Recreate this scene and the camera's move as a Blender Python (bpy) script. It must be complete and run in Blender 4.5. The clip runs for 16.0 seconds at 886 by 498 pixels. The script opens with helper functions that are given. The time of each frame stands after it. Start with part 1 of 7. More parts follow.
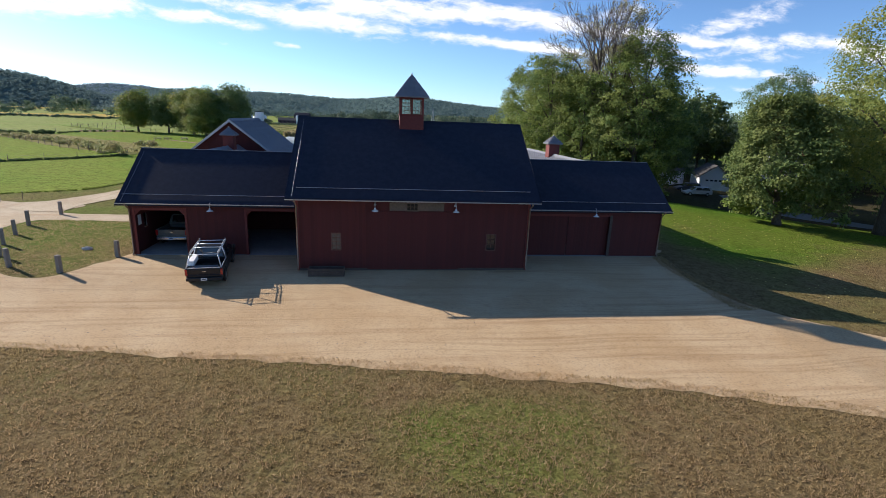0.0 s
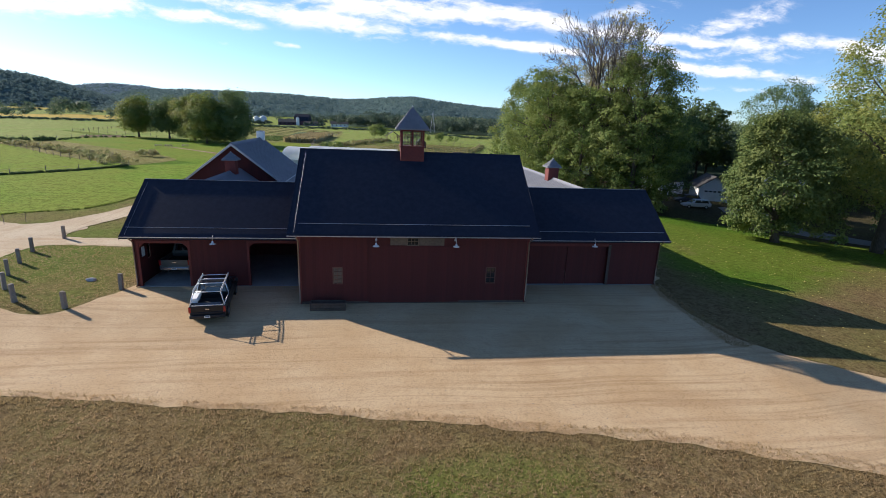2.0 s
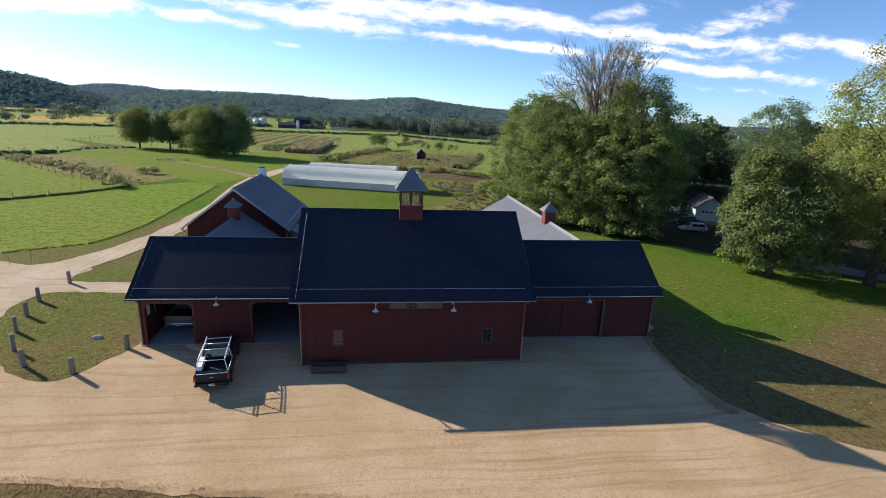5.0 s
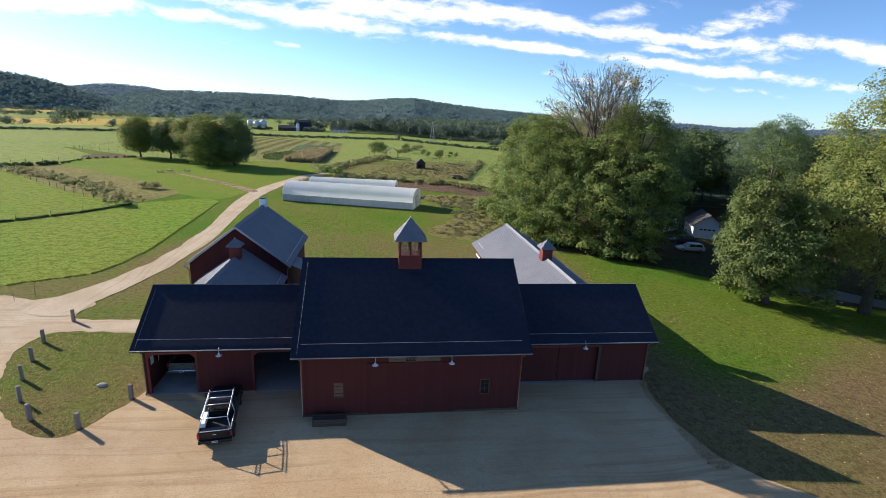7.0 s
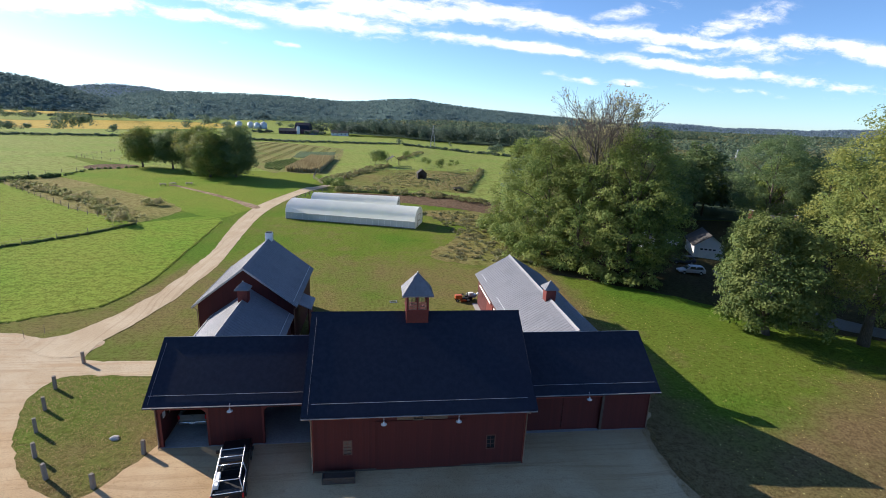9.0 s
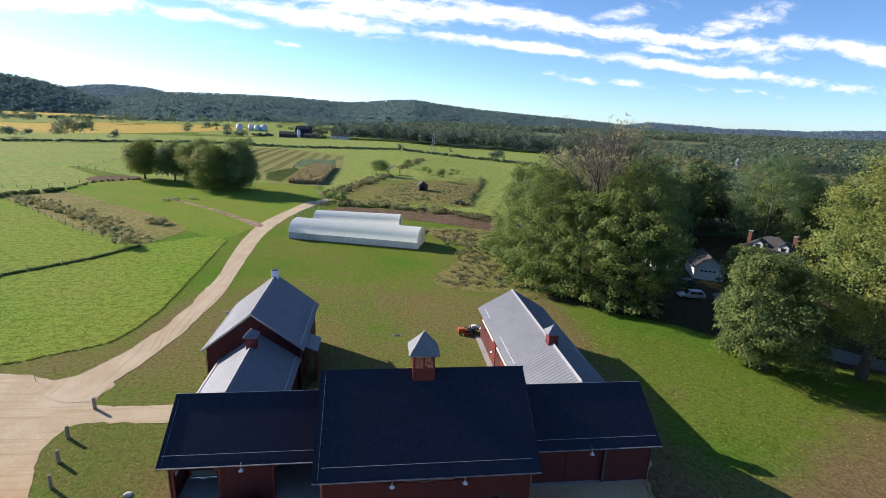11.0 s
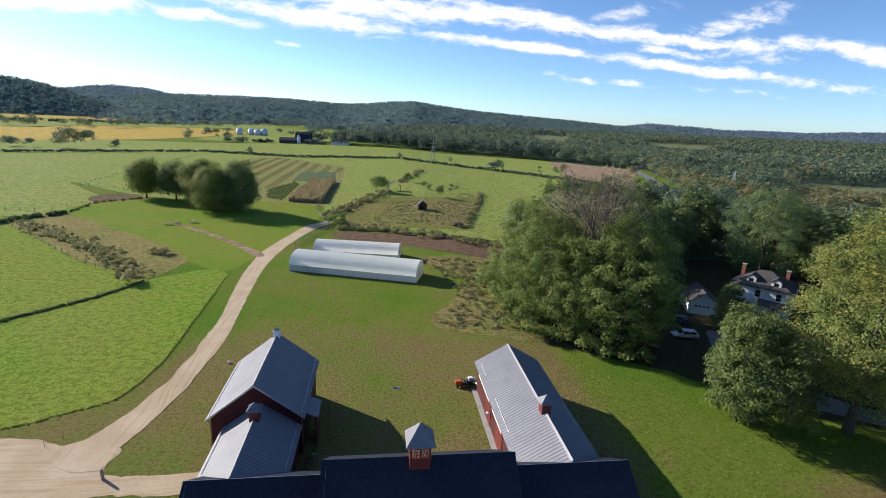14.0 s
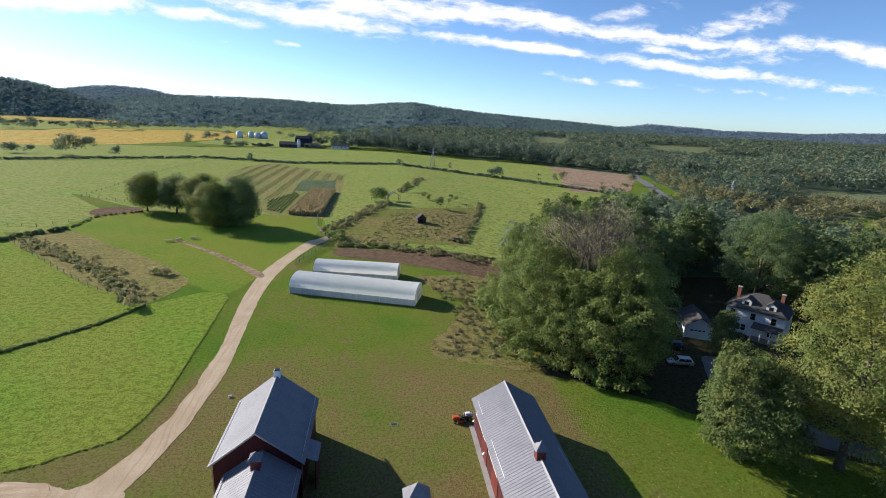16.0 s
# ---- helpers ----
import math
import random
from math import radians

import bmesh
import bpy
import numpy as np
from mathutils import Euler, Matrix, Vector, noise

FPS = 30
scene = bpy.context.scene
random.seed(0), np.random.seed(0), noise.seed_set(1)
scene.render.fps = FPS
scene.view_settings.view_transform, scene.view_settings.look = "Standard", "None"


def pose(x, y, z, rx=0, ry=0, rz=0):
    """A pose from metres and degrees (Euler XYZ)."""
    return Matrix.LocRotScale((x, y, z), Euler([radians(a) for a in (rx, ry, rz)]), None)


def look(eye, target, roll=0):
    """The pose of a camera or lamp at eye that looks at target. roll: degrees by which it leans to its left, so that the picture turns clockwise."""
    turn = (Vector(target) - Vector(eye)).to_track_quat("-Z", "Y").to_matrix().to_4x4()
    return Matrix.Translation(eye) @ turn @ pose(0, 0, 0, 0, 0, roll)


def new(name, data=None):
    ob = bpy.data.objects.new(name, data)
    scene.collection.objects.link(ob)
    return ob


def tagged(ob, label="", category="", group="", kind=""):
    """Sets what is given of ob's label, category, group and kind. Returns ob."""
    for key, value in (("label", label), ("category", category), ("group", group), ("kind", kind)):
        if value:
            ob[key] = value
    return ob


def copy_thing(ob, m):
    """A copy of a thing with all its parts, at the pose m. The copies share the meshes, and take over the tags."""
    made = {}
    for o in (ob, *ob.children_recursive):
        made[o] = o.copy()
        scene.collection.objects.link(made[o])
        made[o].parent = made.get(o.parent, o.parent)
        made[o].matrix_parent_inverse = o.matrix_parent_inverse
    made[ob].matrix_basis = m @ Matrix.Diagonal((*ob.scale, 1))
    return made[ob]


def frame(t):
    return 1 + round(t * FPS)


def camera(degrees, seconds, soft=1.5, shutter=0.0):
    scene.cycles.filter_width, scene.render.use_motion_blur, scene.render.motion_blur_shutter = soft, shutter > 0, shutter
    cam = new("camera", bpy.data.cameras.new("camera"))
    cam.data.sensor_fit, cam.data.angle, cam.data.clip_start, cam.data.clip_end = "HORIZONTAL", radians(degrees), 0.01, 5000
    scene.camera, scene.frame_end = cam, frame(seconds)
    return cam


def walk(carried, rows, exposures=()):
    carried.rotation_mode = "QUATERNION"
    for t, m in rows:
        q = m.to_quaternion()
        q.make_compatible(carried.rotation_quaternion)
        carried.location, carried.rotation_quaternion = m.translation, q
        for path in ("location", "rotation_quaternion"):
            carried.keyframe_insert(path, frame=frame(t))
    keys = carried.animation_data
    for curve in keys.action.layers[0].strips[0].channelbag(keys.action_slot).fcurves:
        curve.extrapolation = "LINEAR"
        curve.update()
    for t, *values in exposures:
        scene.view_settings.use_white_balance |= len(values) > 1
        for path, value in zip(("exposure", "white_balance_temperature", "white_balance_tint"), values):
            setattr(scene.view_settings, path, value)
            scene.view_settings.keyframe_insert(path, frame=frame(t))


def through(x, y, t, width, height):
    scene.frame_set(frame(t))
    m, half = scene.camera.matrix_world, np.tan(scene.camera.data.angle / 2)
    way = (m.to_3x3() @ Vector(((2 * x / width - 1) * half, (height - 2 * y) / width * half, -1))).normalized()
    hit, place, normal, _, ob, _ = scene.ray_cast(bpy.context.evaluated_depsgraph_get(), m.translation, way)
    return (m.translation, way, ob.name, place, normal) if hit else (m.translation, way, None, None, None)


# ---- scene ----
# ---------------------------------------------------------------- camera
EXPOSURE0, EXPOSURE1, EXPOSURE2 = 0.68, 0.85, 0.62
SKY, CLOUD = 0.098, 0.72
cam = camera(84.22, 16.0, soft=0.8)
YAW, PITCH, LEAN = 7.69, -14.91, 2.47
PATH = [
    (0.0, 4.828, -28.860, 9.078), (0.5, 4.847, -28.819, 9.526), (1.0, 4.814, -28.770, 10.037),
    (1.5, 4.788, -28.702, 10.592), (2.0, 4.751, -28.651, 11.152), (2.5, 4.738, -28.608, 11.705),
    (3.0, 4.738, -28.578, 12.291), (3.5, 4.734, -28.546, 12.932), (4.0, 4.743, -28.503, 13.641),
    (6.5, 4.743, -28.202, 17.679), (7.0, 4.731, -28.101, 18.611), (7.5, 4.694, -27.970, 19.547),
    (8.0, 4.589, -27.841, 20.487), (8.5, 4.400, -27.720, 21.465), (9.0, 4.151, -27.603, 22.474),
    (11.5, 3.525, -27.112, 28.020), (12.0, 3.520, -27.059, 29.197), (12.5, 3.571, -27.031, 30.404),
    (13.0, 3.589, -26.972, 31.669), (13.5, 3.583, -26.907, 32.939), (14.0, 3.592, -26.830, 34.221),
    (14.5, 3.619, -26.749, 35.517), (15.0, 3.648, -26.670, 36.824), (15.5, 3.670, -26.609, 38.122),
    (16.0, 3.662, -26.557, 39.416),
]


def eye_pose(t, x, y, z):
    k = (t - 8) / 16
    return pose(x, y, z, 0, 0, -(YAW + 0.13 * k)) @ pose(0, 0, 0, 90 + PITCH - 0.024 * k) @ pose(0, 0, 0, 0, 0, LEAN + 0.428 * k)


walk(cam, [(t, eye_pose(t, x, y, z)) for t, x, y, z in PATH], [(0.0, EXPOSURE0, 6280, 14), (4.0, EXPOSURE0, 6280, 14), (9.0, EXPOSURE1, 6280, 14), (16.0, EXPOSURE2, 6280, 14)])

# ---------------------------------------------------------------- light
SUN_UP, SUN_TO = 23.5, Vector((-0.812, 0.583, 0))
sun_dir = (SUN_TO.normalized() * math.cos(radians(SUN_UP)) + Vector((0, 0, math.sin(radians(SUN_UP))))).normalized()
lamp = bpy.data.lights.new("sun", "SUN")
lamp.energy, lamp.angle, lamp.color = 5.0, radians(0.53), (1.0, 0.91, 0.77)
sun = new("sun", lamp)
sun.matrix_world = look((0, 0, 60), Vector((0, 0, 60)) - sun_dir)


def node(nt, kind, props=None, **ins):
    n = nt.nodes.new("ShaderNode" + kind)
    props = props or {}
    if kind == "Math":
        n.operation, n.use_clamp = props["operation"], props.get("use_clamp", False)
    elif kind == "VectorMath":
        n.operation = props["operation"]
    elif kind == "Mix":
        n.data_type, n.blend_type = props["data_type"], props["blend_type"]
    elif kind == "MapRange":
        n.interpolation_type = props["interpolation_type"]
    elif "noise_dimensions" in props:
        n.noise_dimensions = props["noise_dimensions"]
    for k, v in ins.items():
        key = int(k[1:]) if k[0] == "i" and k[1:].isdigit() else k.replace("_", " ")
        if isinstance(v, bpy.types.NodeSocket):
            nt.links.new(v, n.inputs[key])
        else:
            n.inputs[key].default_value = v
    return n


def maths(nt, op, a, b=0.0, c=0.0, clamp=False):
    return node(nt, "Math", {"operation": op, "use_clamp": clamp}, i0=a, i1=b, i2=c).outputs[0]


def mixc(nt, f, a, b, how="MIX"):
    n = node(nt, "Mix", {"data_type": "RGBA", "blend_type": how}, i0=f, i6=a, i7=b)
    return n.outputs[2]


def ramp(nt, v, lo, hi):
    return node(nt, "MapRange", {"interpolation_type": "SMOOTHSTEP"}, i0=v, i1=lo, i2=hi).outputs[0]


world = bpy.data.worlds.new("sky")
scene.world = world
world.use_nodes = True
wt = world.node_tree
wt.nodes.clear()
sky = node(wt, "TexSky")
sky.sky_type, sky.sun_disc, sky.sun_elevation, sky.sun_rotation = "NISHITA", False, radians(SUN_UP), math.atan2(sun_dir.x, sun_dir.y)
sky.altitude, sky.air_density, sky.dust_density, sky.ozone_density = 200.0, 0.7, 0.25, 2.6
way = node(wt, "TexCoord").outputs["Generated"]
sep = node(wt, "SeparateXYZ", i0=way)
ahead = maths(wt, "MAXIMUM", sep.outputs[1], 0.02)
su, sv = maths(wt, "DIVIDE", sep.outputs[0], ahead), maths(wt, "DIVIDE", sep.outputs[2], ahead)
flat = node(wt, "CombineXYZ", i0=su, i1=sv).outputs[0]
warp = node(wt, "TexNoise", {"noise_dimensions": "2D"}, Vector=flat, Scale=9.0, Detail=4.0)
bent = node(wt, "VectorMath", {"operation": "MULTIPLY_ADD"}, i0=warp.outputs["Color"], i1=(0.05, 0.022, 0), i2=flat).outputs[0]
bsep = node(wt, "SeparateXYZ", i0=bent)
bu, bv = maths(wt, "SUBTRACT", bsep.outputs[0], 0.025), maths(wt, "SUBTRACT", bsep.outputs[1], 0.011)
# streaks of high thin cloud: both ends, half width, strength
STREAKS = [(-0.80, 0.163, -0.40, 0.166, 0.0186, 1.0), (-0.42, 0.168, -0.22, 0.147, 0.0104, 0.8), (-0.34, 0.192, 0.06, 0.149, 0.0162, 1.0),
           (-0.14, 0.198, 0.28, 0.196, 0.0232, 1.0), (0.10, 0.215, 0.42, 0.178, 0.0150, 1.0), (0.30, 0.184, 0.88, 0.163, 0.0139, 0.9),
           (0.05, 0.150, 0.43, 0.135, 0.0093, 1.0), (0.42, 0.133, 1.08, 0.097, 0.0104, 0.95), (0.51, 0.150, 0.67, 0.147, 0.0081, 0.9),
           (0.60, 0.180, 0.83, 0.246, 0.0209, 0.55), (0.84, 0.189, 1.20, 0.155, 0.0162, 0.85), (0.31, 0.092, 0.57, 0.082, 0.0070, 0.45),
           (-0.195, 0.119, -0.145, 0.115, 0.0046, 0.5), (0.41, 0.20, 0.60, 0.243, 0.0139, 0.35), (0.60, 0.083, 1.0, 0.076, 0.0058, 0.3),
           (0.62, 0.155, 0.86, 0.167, 0.0232, 0.7), (-0.30, 0.118, -0.26, 0.116, 0.0046, 0.25)]
cover = None
for u0, v0, u1, v1, wide, much in STREAKS:
    long = math.hypot(u1 - u0, v1 - v0)
    cu, cv = (u1 - u0) / long, (v1 - v0) / long
    du, dv = maths(wt, "SUBTRACT", bu, (u0 + u1) / 2), maths(wt, "SUBTRACT", bv, (v0 + v1) / 2)
    along = maths(wt, "MULTIPLY_ADD", du, cu, maths(wt, "MULTIPLY", dv, cv))
    across = maths(wt, "MULTIPLY_ADD", du, -cv, maths(wt, "MULTIPLY", dv, cu))
    a2 = maths(wt, "POWER", maths(wt, "ABSOLUTE", maths(wt, "DIVIDE", along, long / 2)), 4.0)
    c2 = maths(wt, "POWER", maths(wt, "ABSOLUTE", maths(wt, "DIVIDE", across, wide)), 2.0)
    m = maths(wt, "MULTIPLY", maths(wt, "EXPONENT", maths(wt, "MULTIPLY", maths(wt, "ADD", a2, c2), -1.0)), much)
    cover = m if cover is None else maths(wt, "MAXIMUM", cover, m)
stretch = node(wt, "VectorMath", {"operation": "MULTIPLY"}, i0=bent, i1=(20.0, 62.0, 1.0)).outputs[0]
wisp = node(wt, "TexNoise", {"noise_dimensions": "2D"}, Vector=stretch, Scale=1.0, Detail=8.0, Roughness=0.62).outputs[0]
puff = node(wt, "TexNoise", {"noise_dimensions": "2D"}, Vector=stretch, Scale=0.35, Detail=4.0, Roughness=0.55).outputs[0]
ragged = maths(wt, "MULTIPLY_ADD", maths(wt, "ADD", wisp, puff), 1.7, maths(wt, "SUBTRACT", cover, 1.75))
cloud = maths(wt, "MULTIPLY", ramp(wt, ragged, -0.05, 1.0), ramp(wt, cover, 0.0, 0.35))
cloud = maths(wt, "MULTIPLY", cloud, ramp(wt, sep.outputs[1], 0.05, 0.3))
clear = mixc(wt, 1.0, sky.outputs[0], (0.88, 1.03, 1.13, 1), "MULTIPLY")
skylight = node(wt, "Background", Color=clear, Strength=SKY)
white = node(wt, "Background", Color=(0.97, 0.98, 1.0, 1), Strength=CLOUD)
both = node(wt, "MixShader", i0=cloud, i1=skylight.outputs[0], i2=white.outputs[0])
node(wt, "OutputWorld", Surface=both.outputs[0])

# ---------------------------------------------------------------- materials


def start(name):
    m = bpy.data.materials.new(name)
    m.use_nodes = True
    nt = m.node_tree
    nt.nodes.clear()
    return m, nt


def finish(nt, color, rough=0.8, metal=0.0, height=None, strength=0.3, dist=0.02, extra=None, spec=0.4):
    b = node(nt, "BsdfPrincipled", Base_Color=color, Roughness=rough, Metallic=metal)
    b.inputs["Specular IOR Level"].default_value = spec
    if height is not None:
        bump = node(nt, "Bump", Strength=strength, Distance=dist, Height=height)
        nt.links.new(bump.outputs[0], b.inputs["Normal"])
    out = b.outputs[0]
    if extra is not None:
        out = extra(b)
    node(nt, "OutputMaterial", Surface=out)


def rgb(c):
    return (*c, 1.0)


def surf(name, c1, c2, scale=8.0, rough=0.8, metal=0.0, bump=0.3, dist=0.01, big=0.4, stain=None, rand=0.0, stretch=(1, 1, 1), spec=0.4):
    """Two colours mixed by a fine noise, darkened or stained by a broad one."""
    m, nt = start(name)
    co = node(nt, "TexCoord").outputs["Object"]
    fine_at = node(nt, "VectorMath", {"operation": "MULTIPLY"}, i0=co, i1=stretch).outputs[0]
    fine = node(nt, "TexNoise", Vector=fine_at, Scale=scale, Detail=5.0, Roughness=0.65).outputs[0]
    broad = node(nt, "TexNoise", Vector=co, Scale=big, Detail=3.0).outputs[0]
    c = mixc(nt, ramp(nt, fine, 0.3, 0.7), rgb(c1), rgb(c2))
    c = mixc(nt, maths(nt, "MULTIPLY", ramp(nt, broad, 0.45, 0.75), 0.5), c, rgb(stain or tuple(0.6 * v for v in c1)))
    if rand:
        r = node(nt, "ObjectInfo").outputs["Random"]
        c = mixc(nt, 1.0, c, node(nt, "CombineColor", i0=maths(nt, "MULTIPLY_ADD", r, rand, 1 - rand / 2), i1=maths(nt, "MULTIPLY_ADD", r, rand, 1 - rand / 2), i2=maths(nt, "MULTIPLY_ADD", r, rand, 1 - rand / 2)).outputs[0], "MULTIPLY")
    finish(nt, c, rough, metal, fine, bump, dist, spec=spec)
    return m


def boards(name, c1, c2, width=0.2, axis=(1, 1, 0), rough=0.75):
    """Painted upright boards with joints and weather streaks."""
    m, nt = start(name)
    co = node(nt, "TexCoord").outputs["Object"]
    s = node(nt, "SeparateXYZ", i0=co)
    u = maths(nt, "ADD", maths(nt, "MULTIPLY", s.outputs[0], axis[0]), maths(nt, "MULTIPLY", s.outputs[1], axis[1]))
    q = maths(nt, "DIVIDE", u, width)
    fr = maths(nt, "FRACT", q)
    gap = maths(nt, "LESS_THAN", maths(nt, "ABSOLUTE", maths(nt, "SUBTRACT", fr, 0.5)), 0.46)
    each = node(nt, "TexWhiteNoise", {"noise_dimensions": "1D"}, W=maths(nt, "FLOOR", q)).outputs[0]
    st = node(nt, "VectorMath", {"operation": "MULTIPLY"}, i0=co, i1=(9, 9, 0.7)).outputs[0]
    streak = node(nt, "TexNoise", Vector=st, Scale=1.0, Detail=5.0).outputs[0]
    c = mixc(nt, maths(nt, "MULTIPLY_ADD", each, 0.5, maths(nt, "MULTIPLY", streak, 0.5)), rgb(c1), rgb(c2))
    finish(nt, c, rough, 0, maths(nt, "MULTIPLY_ADD", streak, 0.15, gap), 0.6, 0.015)
    return m


def leafy(name, c1, c2, c3=None, much3=0.0, through=0.35, rough=0.6, spec=0.2):
    m, nt = start(name)
    isl = node(nt, "NewGeometry").outputs["Random Per Island"]
    co = node(nt, "TexCoord").outputs["Object"]
    broad = node(nt, "TexNoise", Vector=co, Scale=0.28, Detail=2.0).outputs[0]
    c = mixc(nt, isl, rgb(c1), rgb(c2))
    if c3:
        c = mixc(nt, maths(nt, "MULTIPLY", ramp(nt, broad, 0.44, 0.62), much3), c, rgb(c3))
    tr = node(nt, "BsdfTranslucent", Color=c)

    def both_sides(b):
        return node(nt, "MixShader", i0=through, i1=b.outputs[0], i2=tr.outputs[0]).outputs[0]
    finish(nt, c, rough, extra=both_sides, spec=spec)
    return m


def turf(name, dry, green, lush, masks, fine=9.0, bump=0.8, dist=0.05, wild=0.9):
    """Grass seen from above: dry and green by masks of the place, with tufts, wear and fallen leaves."""
    m, nt = start(name)
    co = node(nt, "TexCoord").outputs["Object"]
    s = node(nt, "SeparateXYZ", i0=co)
    n1 = node(nt, "TexNoise", Vector=co, Scale=fine, Detail=6.0, Roughness=0.7).outputs[0]
    n2 = node(nt, "TexNoise", Vector=co, Scale=0.35, Detail=4.0, Roughness=0.6).outputs[0]
    n3 = node(nt, "TexNoise", Vector=co, Scale=0.045, Detail=4.0).outputs[0]
    n4 = node(nt, "TexNoise", Vector=co, Scale=fine * 0.28, Detail=5.0, Roughness=0.65).outputs[0]
    g = masks(nt, s.outputs[0], s.outputs[1])
    loose = maths(nt, "MULTIPLY", maths(nt, "ADD", g, 0.25), wild)
    patchy = maths(nt, "ADD", maths(nt, "SUBTRACT", n2, 0.5), maths(nt, "SUBTRACT", n3, 0.5))
    g = maths(nt, "MULTIPLY_ADD", patchy, loose, g, clamp=True)
    c = mixc(nt, g, rgb(dry), rgb(green))
    c = mixc(nt, maths(nt, "MULTIPLY", ramp(nt, n3, 0.45, 0.65), g), c, rgb(lush))
    c = mixc(nt, maths(nt, "MULTIPLY", ramp(nt, n4, 0.44, 0.62), 0.8), c, mixc(nt, 1.0, c, (0.64, 0.60, 0.56, 1), "MULTIPLY"))
    c = mixc(nt, maths(nt, "MULTIPLY", ramp(nt, n1, 0.44, 0.64), 0.8), c, mixc(nt, 1.0, c, (0.40, 0.38, 0.34, 1), "MULTIPLY"))
    h = maths(nt, "ADD", n1, maths(nt, "MULTIPLY", n4, 0.8))
    finish(nt, c, 0.95, 0, h, bump, dist, spec=0.02)
    return m


def lawn_masks(nt, x, y):
    far = maths(nt, "MAXIMUM", ramp(nt, y, 32.0, 56.0), maths(nt, "MULTIPLY", ramp(nt, y, 9.0, 24.0), 0.40))
    right = maths(nt, "MULTIPLY", maths(nt, "MULTIPLY", ramp(nt, x, 26.0, 36.0), 1.3), ramp(nt, maths(nt, "MULTIPLY_ADD", x, -0.35, maths(nt, "ADD", y, 4.0)), -9.0, 2.0))
    dx, dy = maths(nt, "SUBTRACT", x, 9.0), maths(nt, "SUBTRACT", y, -16.5)
    d = maths(nt, "SQRT", maths(nt, "ADD", maths(nt, "MULTIPLY", dx, dx), maths(nt, "MULTIPLY", dy, maths(nt, "MULTIPLY", dy, 2.0))))
    blob = maths(nt, "MULTIPLY", ramp(nt, d, 5.5, 1.0), 0.42)
    left = maths(nt, "MAXIMUM", maths(nt, "MULTIPLY", ramp(nt, x, -10.0, -14.0), 0.36), maths(nt, "MULTIPLY", maths(nt, "MULTIPLY", ramp(nt, x, -23.0, -25.0), ramp(nt, y, 20.0, 30.0)), 0.85))
    return maths(nt, "MAXIMUM", maths(nt, "MAXIMUM", far, right), maths(nt, "MAXIMUM", blob, left))


def plain_mask(v):
    return lambda nt, x, y: maths(nt, "ADD", v, 0.0)


